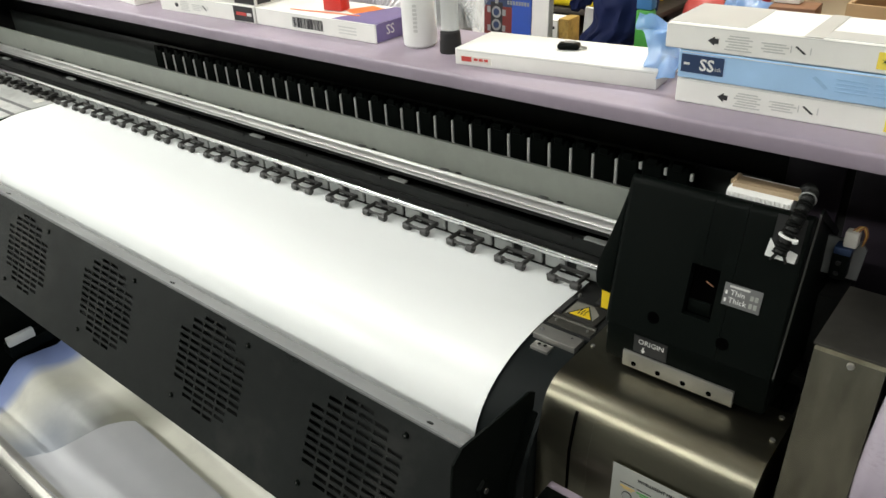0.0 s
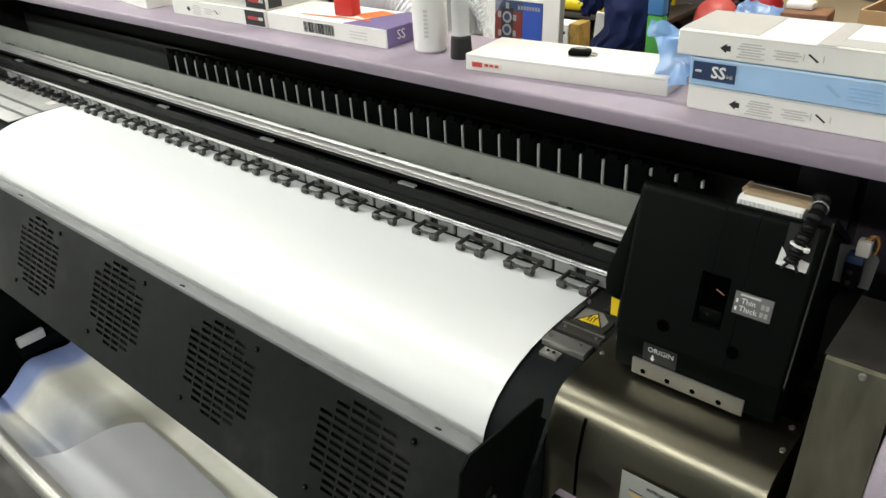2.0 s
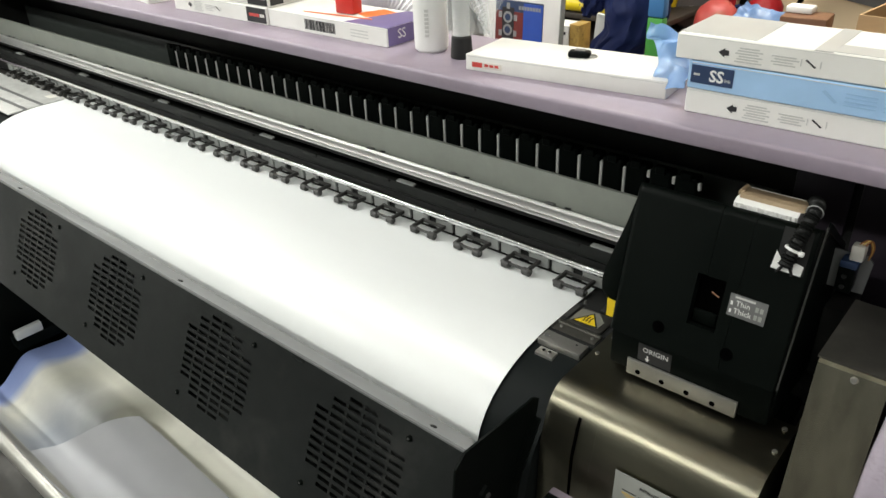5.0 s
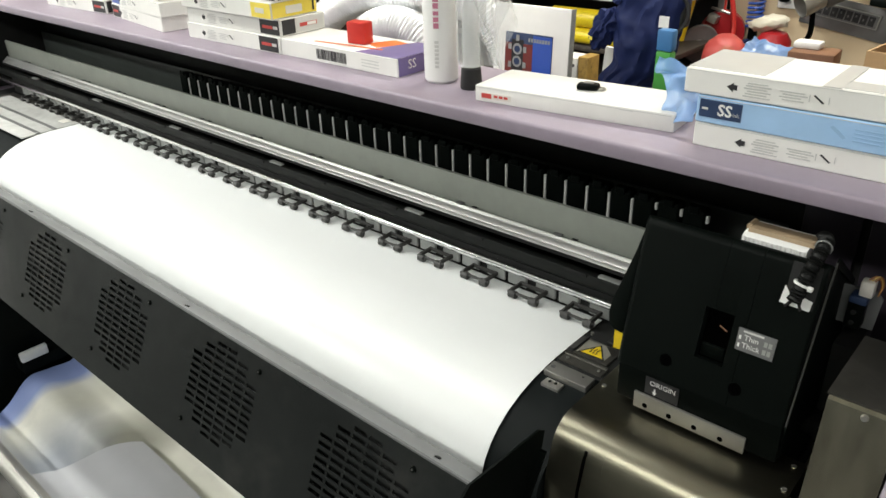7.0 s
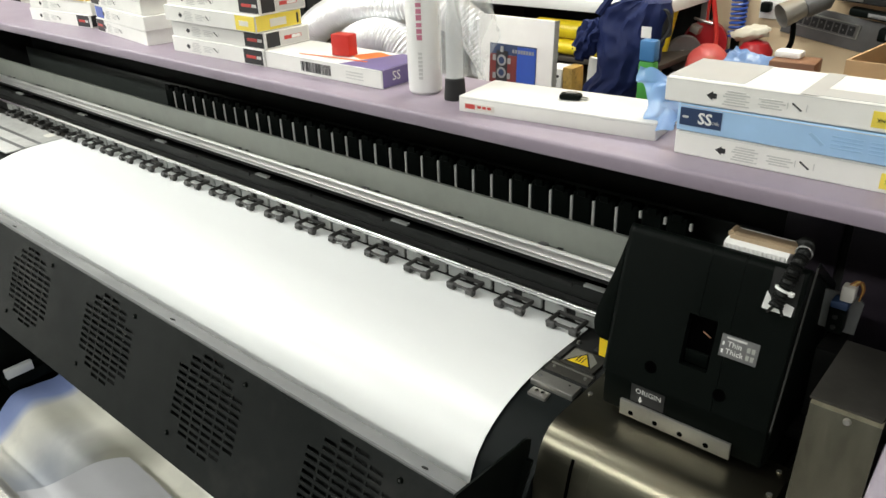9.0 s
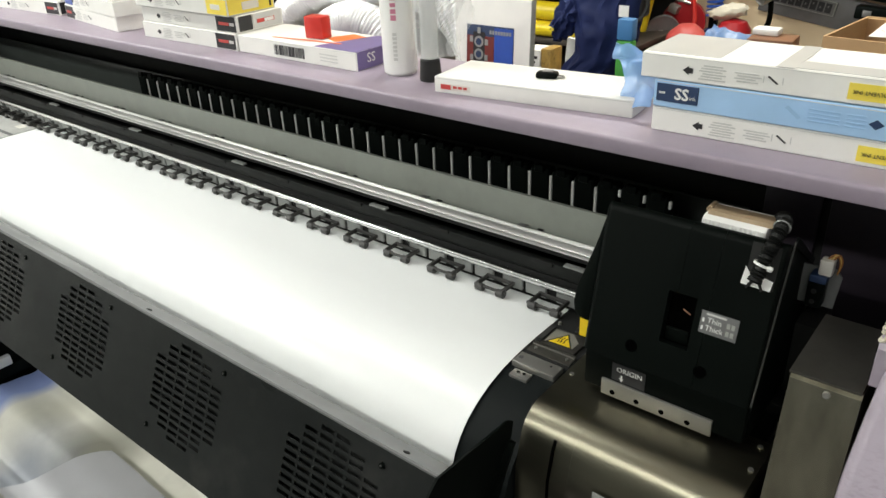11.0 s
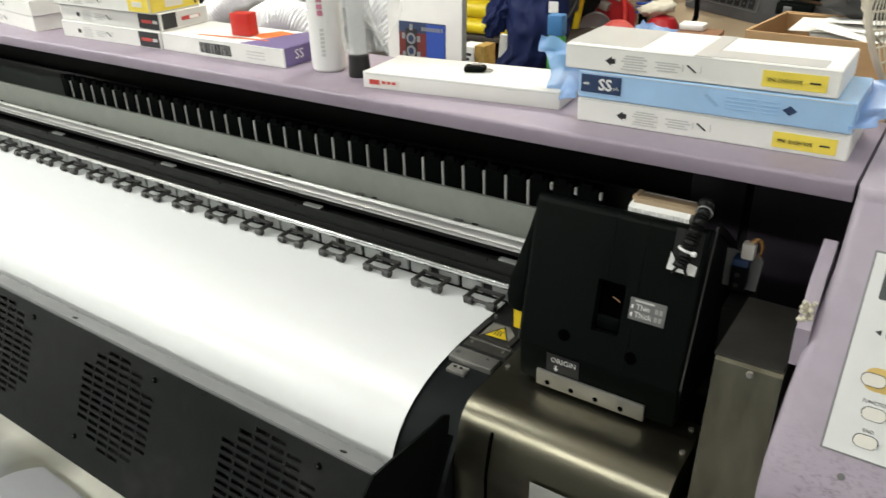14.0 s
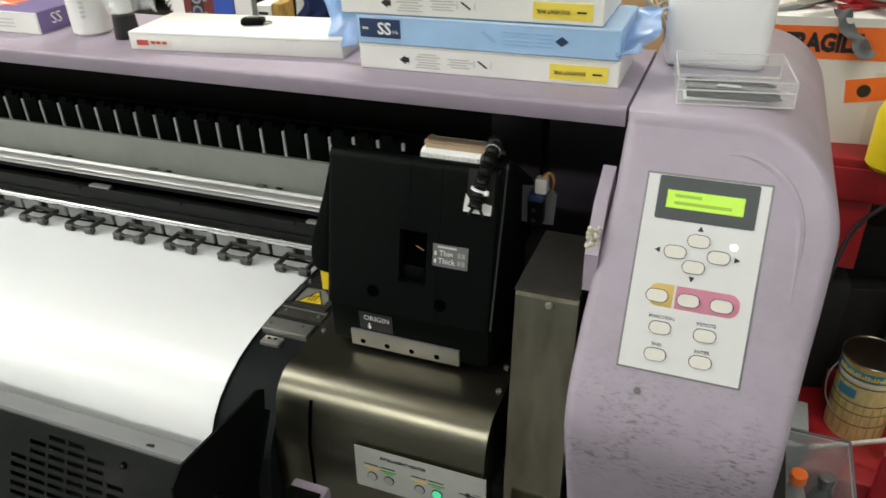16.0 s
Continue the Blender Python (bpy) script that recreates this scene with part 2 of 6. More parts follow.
def add_profile(bm, pts, x0, x1, axis="x", closed=True):
    """A profile of (a, b) points swept straight along an axis: x takes (y, z), y takes (x, z), z takes (x, y)."""
    def at(u, p):
        return {"x": (u, p[0], p[1]), "y": (p[0], u, p[1]), "z": (p[0], p[1], u)}[axis]
    a = [bm.verts.new(at(x0, p)) for p in pts]
    b = [bm.verts.new(at(x1, p)) for p in pts]
    k = len(pts)
    for i in range(k if closed else k - 1):
        j = (i + 1) % k
        bm.faces.new((a[i], a[j], b[j], b[i]))
    if closed:
        bm.faces.new(a), bm.faces.new(b[::-1])
    bmesh.ops.recalc_face_normals(bm, faces=bm.faces)
    return a + b


def profile(pts, x0, x1, axis="x", closed=True):
    bm = bmesh.new()
    add_profile(bm, pts, x0, x1, axis, closed)
    return bm


def add_cyl(bm, p, q, r, r2=None, seg=16, caps=True):
    p, q = Vector(p), Vector(q)
    d = q - p
    m = Matrix.Translation((p + q) / 2) @ d.to_track_quat("Z", "Y").to_matrix().to_4x4()
    return bmesh.ops.create_cone(bm, cap_ends=caps, segments=seg, radius1=r, radius2=r if r2 is None else r2, depth=d.length, matrix=m)["verts"]


def cyl(*a, **k):
    bm = bmesh.new()
    add_cyl(bm, *a, **k)
    return bm


def smooth_path(pts, steps=8):
    pts = [Vector(p) for p in pts]
    out = []
    for i in range(len(pts) - 1):
        a, b, c, d = pts[max(i - 1, 0)], pts[i], pts[i + 1], pts[min(i + 2, len(pts) - 1)]
        for k in range(steps):
            t = k / steps
            out.append(0.5 * ((2 * b) + (c - a) * t + (2 * a - 5 * b + 4 * c - d) * t * t + (3 * b - a - 3 * c + d) * t ** 3))
    return out + [pts[-1]]


def add_tube(bm, pts, radius, seg=8):
    """A tube along points; radius is a number or a function of the share of the way."""
    rings, n = [], len(pts)
    side = None
    for i, p in enumerate(pts):
        d = (Vector(pts[min(i + 1, n - 1)]) - Vector(pts[max(i - 1, 0)])).normalized()
        if side is None:
            side = d.orthogonal().normalized()
        side = (side - d * side.dot(d)).normalized()
        up = d.cross(side)
        r = radius(i / (n - 1)) if callable(radius) else radius
        rings.append([bm.verts.new(Vector(p) + (side * math.cos(a) + up * math.sin(a)) * r) for a in (2 * math.pi * k / seg for k in range(seg))])
    for a, b in zip(rings, rings[1:]):
        for k in range(seg):
            bm.faces.new((a[k], a[(k + 1) % seg], b[(k + 1) % seg], b[k]))
    bm.faces.new(rings[0][::-1]), bm.faces.new(rings[-1])


def tube(pts, radius, seg=8):
    bm = bmesh.new()
    add_tube(bm, pts, radius, seg)
    return bm


def lathe(rz, seg=28, center=(0, 0, 0)):
    """A turned shape from (radius, height) points."""
    bm = bmesh.new()
    rings = [[bm.verts.new((center[0] + r * math.cos(2 * math.pi * k / seg), center[1] + r * math.sin(2 * math.pi * k / seg), center[2] + z)) for k in range(seg)] for r, z in rz]
    for a, b in zip(rings, rings[1:]):
        for k in range(seg):
            bm.faces.new((a[k], a[(k + 1) % seg], b[(k + 1) % seg], b[k]))
    bm.faces.new(rings[0][::-1]), bm.faces.new(rings[-1])
    return bm


def mesh_from(bm, name, mat, angle=35):
    me = bpy.data.meshes.new(name)
    bm.to_mesh(me)
    bm.free()
    me.materials.append(mat)
    for p in me.polygons:
        p.use_smooth = True
    me.set_sharp_from_angle(angle=radians(angle))
    return me


def part(name, bm, mat, parent, label="", m=None):
    ob = new(name, mesh_from(bm, name, mat))
    ob.parent = parent
    if m is not None:
        ob.matrix_basis = m
    return tagged(ob, label)


def single(name, bm, mat, label, category, m=None, kind="", group=""):
    ob = new(name, mesh_from(bm, name, mat))
    if m is not None:
        ob.matrix_basis = m
    return tagged(ob, label, category, group, kind)


def thing(name, label, category, m=None, group=""):
    ob = new(name)
    ob.empty_display_size = 0.05
    if m is not None:
        ob.matrix_basis = m
    return tagged(ob, label, category, group)


def words(text, size, mat, parent, m, name="lettering", align="CENTER", bold=0.0):
    """Raised lettering in the plane of m (x along the line, z out of the face)."""
    cu = bpy.data.curves.new(name, "FONT")
    cu.body, cu.size, cu.extrude, cu.align_x, cu.align_y, cu.resolution_u = text, size, 0.0002, align, "CENTER", 2
    cu.offset = bold
    tmp = bpy.data.objects.new(name, cu)
    me = bpy.data.meshes.new_from_object(tmp)
    bpy.data.objects.remove(tmp)
    me.materials.clear()
    me.materials.append(mat)
    ob = new(name, me)
    ob.parent = parent
    ob.matrix_basis = m
    return ob


def frame_on(origin, xdir, updir):
    """A pose whose x runs along xdir, y along updir, and z out of the face."""
    x = Vector(xdir).normalized()
    z = x.cross(Vector(updir)).normalized()
    y = z.cross(x)
    m = Matrix((x, y, z)).transposed().to_4x4()
    m.translation = Vector(origin)
    return m


# ---- room ----
RX0, RX1, RY0, RY1, RH = ROOM
single("floor", box(RX0 - 0.2, RX1 + 0.2, RY0 - 0.2, RY1 + 0.2, -0.1, 0), CONCRETE, "worn grey concrete workshop floor", "floor", kind="structure")
single("ceiling", box(RX0 - 0.2, RX1 + 0.2, RY0 - 0.2, RY1 + 0.2, RH, RH + 0.1), CEILING, "plain white ceiling", "ceiling", kind="structure")
single("wall_north", box(RX0 - 0.2, RX1 + 0.2, RY1, RY1 + 0.15, 0, RH), WALL, "beige painted workshop wall", "wall", kind="structure")
single("wall_south", box(RX0 - 0.2, RX1 + 0.2, RY0 - 0.15, RY0, 0, RH), GREY_WALL, "grey painted workshop wall", "wall", kind="structure")
single("wall_west", box(RX0 - 0.15, RX0, RY0, RY1, 0, RH), CEILING, "white painted workshop wall", "wall", kind="structure")
single("wall_east", box(RX1, RX1 + 0.15, RY0, RY1, 0, RH), CEILING, "white painted workshop wall", "wall", kind="structure")


def ceiling_light(x, y, along, power):
    t = thing("ceiling_light", "white twin-tube fluorescent batten on the ceiling, out of view", "ceiling light", pose(x, y, RH, 0, 0, along), "ceiling lights")
    part("housing", box(-0.65, 0.65, -0.09, 0.09, -0.05, 0, bevel=0.008), WHITE_PLASTIC, t)
    for s in (-0.045, 0.045):
        part("tube", cyl((-0.6, s, -0.075), (0.6, s, -0.075), 0.014), TUBE, t)
    lamp = bpy.data.lights.new("ceiling_lamp", "AREA")
    lamp.shape, lamp.size, lamp.size_y, lamp.energy, lamp.color = "RECTANGLE", 1.2, 0.14, LAMP_WATTS * power, (0.985, 1.0, 0.94)
    ob = new("ceiling_lamp", lamp)
    ob.matrix_basis = pose(x, y, RH - 0.1, 0, 0, along)


# fixtures out of view; (1.3, -0.5) is added to brighten the right end
LIGHTS = [(-3.0, -2.2, 0, 1.9), (-0.6, -2.2, 0, 0.9), (-2.8, -0.5, 0, 1.1), (-1.2, -0.5, 0, 0.45), (1.1, -2.0, 0, 0.35), (1.3, -0.5, 0, 0.26), (-0.3, 0.95, 0, 0.85)]
for x, y, a, p in LIGHTS:
    ceiling_light(x, y, a, p)

# ---- printer ----
printer = thing("large_format_printer", "wide lilac and dark grey inkjet printer loaded with white vinyl", "printer")
X0, X1 = -2.35, 0.444       # ends of the lid
UPX = (1, 0, 0)


def arc(cx, cz, r, a0, a1, n=8):
    return [(cx + r * math.cos(radians(a0 + (a1 - a0) * k / n)), cz + r * math.sin(radians(a0 + (a1 - a0) * k / n))) for k in range(n + 1)]


# lid: a flat tray with a rounded front edge
lid_pts = [(0.118, 1.315), (-0.0735, 1.315)] + arc(-0.0788, 1.3108, 0.0042, 90, 180, 5) + [(-0.083, 1.3095), (-0.083, 1.2975), (-0.082, 1.2955), (-0.07, 1.2955), (-0.07, 1.299), (0.11, 1.299), (0.124, 1.309)]
part("lid", profile(lid_pts, X0, X1), LILAC, printer, "flat lilac plastic top cover")
part("rear_cover", profile([(0.12, 1.297), (0.126, 1.308), (0.262, 1.19), (0.262, 0.8), (0.25, 0.8), (0.25, 1.185)], X0, X1), LILAC, printer)
part("inner_back", box(X0, 0.45, 0.242, 0.2495, 0.8, 1.183), MATT_BLACK, printer)
# inner faces of the lilac cover, their shade put into the colour
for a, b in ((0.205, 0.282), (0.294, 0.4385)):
    part("inner_panel", box(a, b, 0.2355, 0.2415, 0.98, 1.176, bevel=0.002), SHADED_LILAC, printer)
part("inner_ceiling", profile([(-0.05, 1.2965), (-0.05, 1.287), (0.112, 1.287), (0.24, 1.175), (0.247, 1.182), (0.118, 1.2965)], X0, 0.44), MATT_BLACK, printer)
part("left_end_cover", profile([(-0.08, 1.3), (-0.2, 1.08), (-0.26, 0.95), (-0.26, 0.82), (0.262, 0.82), (0.262, 1.2), (0.13, 1.314), (-0.06, 1.314)], X0 - 0.3, X0), LILAC, printer)

part("left_inner_plate", box(X0 + 0.0005, X0 + 0.006, -0.074, 0.2415, 0.976, 1.2865), MATT_BLACK, printer)

# beam, rail and rods behind the sheet
part("beam", profile([(0.08, 1.130), (0.08, 1.066), (0.09, 1.04), (0.15, 1.04), (0.15, 1.046), (0.094, 1.046), (0.086, 1.066), (0.086, 1.130)], -2.3, 0.3245), GREY_BAND, printer, "grey-green painted steel beam")
# darker than the beam because its shade is painted into the material
part("back_plate", box(-2.3, 0.197, 0.2, 0.206, 1.07, 1.139, bevel=0.004), BACK_PLATE, printer)
bead = lambda y, z, r: [(y + r * math.cos(radians(a)), z + r * math.sin(radians(a))) for a in range(35, 206, 17)]
rail_bm = profile([(0.074, 1.0790), (0.0722, 1.0786), (0.0694, 1.0752), (0.0702, 1.0742), (0.0680, 1.0748), (0.0664, 1.0743), (0.0608, 1.0675), (0.0612, 1.0662), (0.0592, 1.0672), (0.0580, 1.0668), (0.0552, 1.0636), (0.0555, 1.0625), (0.074, 1.0625)], -2.3, 0.262)
part("rail_base", box(-2.3, 0.262, 0.053, 0.079, 1.0575, 1.0622), MATT_BLACK, printer)
part("guide_rail", rail_bm, RAIL_STEEL, printer, "polished steel linear guide rail")
part("rail_shelf", box(0.1, 0.335, 0.044, 0.0795, 1.048, 1.0575, bevel=0.001), ZINC, printer)
for k in range(12):
    x = 0.11 - 0.205 * k
    part("rail_clip", box(x - 0.022, x - 0.006, 0.0705, 0.0798, 1.0796, 1.0815, bevel=0.0006), GREY_METAL, printer)
    part("rail_clip", box(x + 0.012, x + 0.022, 0.0745, 0.0798, 1.0790, 1.0805, bevel=0.0006), MATT_BLACK, printer)
part("belt_cover", profile([(0.026, 1.058), (0.024, 1.052), (0.024, 1.04), (0.03, 1.035), (0.055, 1.035), (0.055, 1.047), (0.036, 1.047), (0.03, 1.058)], -2.3, 0.12), CHAIN_BLACK, printer, "black belt cover along the guide rail")
for k in range(11):
    x = -0.02 - 0.2 * k
    part("cover_joint", box(x - 0.04, x - 0.002, 0.0225, 0.0265, 1.0535, 1.06, bevel=0.001), MATT_BLACK, printer)
    if k % 2 == 0:
        part("sensor_tab", box(x + 0.015, x + 0.055, 0.026, 0.036, 1.0585, 1.062, bevel=0.001), GREY_PLATE, printer)
part("press_rod", cyl((-2.25, 0.015, 1.0277), (0.325, 0.015, 1.0277), 0.0062, seg=20), CHROME, printer, "thin polished steel rod")
part("inner_floor", box(-2.3, 0.45, 0.0, 0.23, 0.9, 0.975), MATT_BLACK, printer)
part("roller_rail", box(-2.2, 0.06, 0.036, 0.046, 0.985, 1.03, bevel=0.001), MATT_BLACK, printer)
for k in range(44):
    x = 0.045 - 0.05 * k + (0.006 if k % 2 else 0)
    part("roller_guard", box(x - 0.019, x + 0.019, 0.030, 0.0355, 0.99, 1.021, bevel=0.0015, seg=1), GREY_PLATE, printer)


def pinch_roller(x):
    """A sprung black frame with two small wheels on its front bar."""
    bm = bmesh.new()
    for dx in (0.004, -0.044):
        add_box(bm, x + dx - 0.0026, x + dx + 0.0026, -0.003, 0.03, 0.9955, 1.0025, bevel=0.001, seg=1)
    add_box(bm, x - 0.047, x + 0.007, 0.0245, 0.0285, 0.9965, 1.003, bevel=0.001, seg=1)
    add_cyl(bm, (x - 0.05, -0.001, 0.9965), (x + 0.01, -0.001, 0.9965), 0.0026, seg=8)
    a = part("pinch_roller", bm, ROLLER_GREY, printer)
    for dx in (0.0, -0.04):
        w = bmesh.new()
        add_cyl(w, (x + dx - 0.0075, -0.001, 0.9935), (x + dx + 0.0075, -0.001, 0.9935), 0.0066, seg=14)
        bmesh.ops.bevel(w, geom=[e for e in w.edges if len(e.link_faces) == 2 and e.calc_face_angle(0) > 1], offset=0.0015, segments=1, affect="EDGES")
        part("wheel", w, ROLLER_GREY, a)


for k in range(21):
    pinch_roller(-0.1 * k)

# platen, curved apron and the vinyl sheet that lies on them
SHEET = [(0.03, 0.9865), (-0.09, 0.9865), (-0.12, 0.9845), (-0.15, 0.980), (-0.178, 0.9725), (-0.205, 0.961), (-0.227, 0.9465), (-0.243, 0.930), (-0.255, 0.911), (-0.263, 0.888), (-0.268, 0.862), (-0.272, 0.83), (-0.274, 0.77)]


def sheet_pts(lift):
    out = []
    for i, (y, z) in enumerate(SHEET):
        a, b = SHEET[max(i - 1, 0)], SHEET[min(i + 1, len(SHEET) - 1)]
        d = Vector((b[0] - a[0], b[1] - a[1])).normalized()
        out.append((y + d.y * lift, z - d.x * lift))
    return out


part("platen", box(-2.2, 0.088, -0.1, 0.0295, 0.955, 0.9825, bevel=0.001), STEEL_DARK, printer)
apron = sheet_pts(-0.0035)[1:] + [(-0.25, 0.77), (-0.225, 0.9), (-0.101, 0.95)]
part("apron", profile(apron, -2.2, 0.0885), APRON_PAINT, printer, "dark curved front apron under the sheet")
sheet = single("vinyl_sheet", profile(sheet_pts(0.0005) + sheet_pts(0.0)[::-1], -1.662, 0.006), PAPER, "glossy white blank vinyl sheet lying over the printer bed", "vinyl sheet")

# metal strips at both ends of the bed
FOIL_LABEL = material("dull_label_foil", (0.30, 0.29, 0.25), 0.4, 0.3, vary=0.12, scale=70, stain=0.3, stain_scale=40)
part("bed_edge", box(0.0085, 0.088, -0.1, 0.029, 0.9826, 0.9858), MATT_BLACK, printer)
plate = part("edge_plate", box(0.0085, 0.073, -0.071, -0.026, 0.9859, 0.9892, bevel=0.001), STEEL_DARK, printer, "bare metal edge plate with a warning label")
part("plate_frame", box(0.0085, 0.0195, -0.072, -0.025, 0.9892, 0.9912, bevel=0.001), RUBBER, plate)
part("plate_foil", box(0.0102, 0.0178, -0.066, -0.030, 0.9913, 0.9917), ROLLER_GREY, plate)
part("plate_frame", box(0.0198, 0.073, -0.072, -0.0665, 0.9892, 0.9904, bevel=0.0006), STEEL_DARK, plate)
part("label_plate", profile([(0.0215, -0.0655), (0.0645, -0.0625), (0.0655, -0.045), (0.049, -0.0295), (0.0215, -0.031)], 0.9893, 0.9898, axis="z"), FOIL_LABEL, plate)
tri = part("warning_triangle", profile([(0.0235, -0.0660), (0.0645, -0.0630), (0.0432, -0.0325)], 0.9899, 0.9902, axis="z"), DARK_PRINT, plate)
part("triangle_field", profile([(0.0275, -0.0640), (0.0610, -0.0615), (0.0434, -0.0365)], 0.9902, 0.9905, axis="z"), WARN_YELLOW, tri, "yellow hot-surface warning field")
for k in range(3):
    wave = [(0.0385 + 0.0045 * k + 0.0009 * math.sin(v * 2.2), -0.0585 + 0.0034 * v, 0.9907) for v in range(5)]
    part("wave_mark", tube(wave, 0.0007, 5), DARK_PRINT, tri)
part("edge_bar", profile([(-0.095, 0.9835), (-0.095, 0.9872), (-0.0905, 0.9882), (-0.0795, 0.9882), (-0.0785, 0.9902), (-0.0745, 0.9902), (-0.0745, 0.9835)], 0.0115, 0.079), STEEL_DARK, printer, "stepped bare metal bar")
strip = part("edge_strip", box(0.0095, 0.0765, -0.1295, -0.104, 0.974, 0.9885, bevel=0.0012), ZINC, printer, "bare metal edge strip")
part("strip_hole", lathe([(0.0036, 0), (0.0036, 0.0005), (0.0022, 0.0006), (0.0022, 0.0001)], seg=16, center=(0.017, -0.117, 0.9888)), GREY_METAL, strip)
part("strip_hole", cyl((0.062, -0.112, 0.9886), (0.062, -0.112, 0.9891), 0.0016, seg=10), DARK_PRINT, strip)
hinge = part("hinge", box(0.0185, 0.0465, -0.1495, -0.1335, 0.966, 0.9815, bevel=0.001), ZINC, printer)
for sx, sy in ((0.0285, -0.1415), (0.0375, -0.1410)):
    part("screw", cyl((sx, sy, 0.9815), (sx, sy, 0.9836), 0.0030, 0.0026, seg=10), CHROME, hinge)
for sx, sy in ((0.021, -0.0865), (0.071, -0.0865), (0.074, -0.02), (0.06, -0.014), (0.015, -0.012)):
    part("screw", cyl((sx, sy, 0.9858), (sx, sy, 0.9905), 0.0027, 0.0021, seg=10), ZINC, printer)
part("edge_block", box(0.045, 0.085, -0.022, -0.004, 0.9859, 0.992, bevel=0.0015), RUBBER, printer)
part("left_bed_plate", box(-2.15, -1.665, -0.16, 0.0, 0.984, 0.9885, bevel=0.0015), PALE_STEEL, printer, "bare metal plate at the end of the bed")
part("left_bed_strip", box(-2.1, -1.66, -0.12, -0.11, 0.9886, 0.991, bevel=0.001), GREY_METAL, printer)
part("left_bed_strip", box(-2.1, -1.66, -0.075, -0.065, 0.9886, 0.991, bevel=0.001), GREY_METAL, printer)
part("yellow_tag", box(-1.735, -1.70, -0.03, -0.008, 0.9886, 0.9892), BUTTON, printer)

# fan unit with slotted front, hung in front of the apron
TOP, BOT = Vector((0, -0.357, 0.981)), Vector((0, -0.441, 0.788))
DOWN = (BOT - TOP).normalized()
OUT = Vector((0, DOWN.z, -DOWN.y))
LEN = (BOT - TOP).length
FX0, FX1 = -2.03, 0.083


def on_panel(x, s, out=0.0):
    p = TOP + DOWN * s + Vector((0, -abs(OUT.y), abs(OUT.z))) * out
    return Vector((x, p.y, p.z))


VENTS = [-0.0975 - 0.31 * k for k in range(7)]
COLS, ROWS, CW, RHT = 6, 14, 0.0282, 0.0115
xs, ss = {FX0, FX1}, {0.0, LEN}
for vx in VENTS:
    for c in range(COLS):
        a = vx - COLS * CW / 2 + c * CW
        xs |= {round(a + 0.0022, 5), round(a + CW - 0.0022, 5)}
for r in range(ROWS):
    s = 0.0122 + r * RHT
    ss |= {round(s + 0.0020, 5), round(s + RHT - 0.0034, 5)}
xs, ss = sorted(xs), sorted(ss)


def is_slot(xa, xb, sa, sb):
    for vx in VENTS:
        u = ((xa + xb) / 2 - (vx - COLS * CW / 2)) / CW
        v = ((sa + sb) / 2 - 0.0122) / RHT
        if 0 < u < COLS and 0 < v < ROWS and abs(u % 1 - 0.5) < 0.3 and abs(v % 1 - 0.44) < 0.2:
            c, r = int(u), int(v)
            edge = {0: 3, 1: 1, 2: 0, 3: 0, 4: 1, 5: 3}[c]
            return edge <= r < ROWS - edge
    return False


bm = bmesh.new()
grid = [[bm.verts.new(on_panel(x, s)) for s in ss] for x in xs]
for i in range(len(xs) - 1):
    for j in range(len(ss) - 1):
        if not is_slot(xs[i], xs[i + 1], ss[j], ss[j + 1]):
            bm.faces.new((grid[i][j], grid[i + 1][j], grid[i + 1][j + 1], grid[i][j + 1]))
bmesh.ops.recalc_face_normals(bm, faces=bm.faces)
bmesh.ops.solidify(bm, geom=bm.faces[:], thickness=0.0018)
fan_panel = part("fan_panel", bm, DARK_PAINT, printer, "dark grey steel panel with groups of slotted fan vents")
part("fan_flange", profile([(-0.3575, 0.9822), (-0.3583, 0.9800), (-0.300, 0.9345), (-0.299, 0.9365), (-0.3543, 0.9824)], FX0, FX1), FLANGE, printer, "pale grey folded top flange")
back = [(TOP.y + 0.004, TOP.z - 0.006), (BOT.y + 0.012, BOT.z + 0.004), (BOT.y + 0.075, BOT.z + 0.02), (TOP.y + 0.055, TOP.z - 0.06)]
part("fan_duct", profile(back[1:3] + [(-0.318, 0.93)], FX0 + 0.002, FX1 - 0.003, closed=False), MATT_BLACK, printer)
part("fan_lip", profile([(BOT.y, BOT.z), (BOT.y + 0.02, BOT.z - 0.004), (BOT.y + 0.02, BOT.z + 0.002), (BOT.y + 0.003, BOT.z + 0.004)], FX0, FX1), DARK_PAINT, printer)
for vx in VENTS:
    for dx, s in ((0.0815, 0.0218), (-0.0815, 0.1682)):
        screw = part("screw", cyl(on_panel(vx + dx, s, 0.0), on_panel(vx + dx, s, 0.003), 0.0046, 0.0036, seg=12), BLACK, fan_panel)
        part("screw_slot", cyl(on_panel(vx + dx, s, 0.003), on_panel(vx + dx, s, 0.0036), 0.0016, seg=8), ROLLER_GREY, screw)
for x in (-0.561, -1.18, 0.0):
    part("flange_hole", cyl((x, -0.3400, 0.9688), (x, -0.3385, 0.9710), 0.0045, seg=12), MATT_BLACK, printer)

# side bracket that carries the fan unit
SX = 0.0865
plate = [(-0.243, 0.998), (-0.255, 1.006), (-0.268, 1.006), (-0.335, 1.012), (-0.385, 1.016), (-0.402, 1.003), (-0.408, 0.95), (-0.40, 0.86), (-0.36, 0.79), (-0.30, 0.79), (-0.285, 0.9), (-0.262, 0.945), (-0.246, 0.98)]
part("side_bracket", profile(plate, SX, SX + 0.003), BLACK, printer, "black steel side bracket of the fan unit")
part("bracket_rib", profile([(-0.255, 0.975), (-0.25, 0.975), (-0.295, 0.9), (-0.31, 0.79), (-0.316, 0.79), (-0.3, 0.9)], SX + 0.003, SX + 0.012), BLACK, printer)
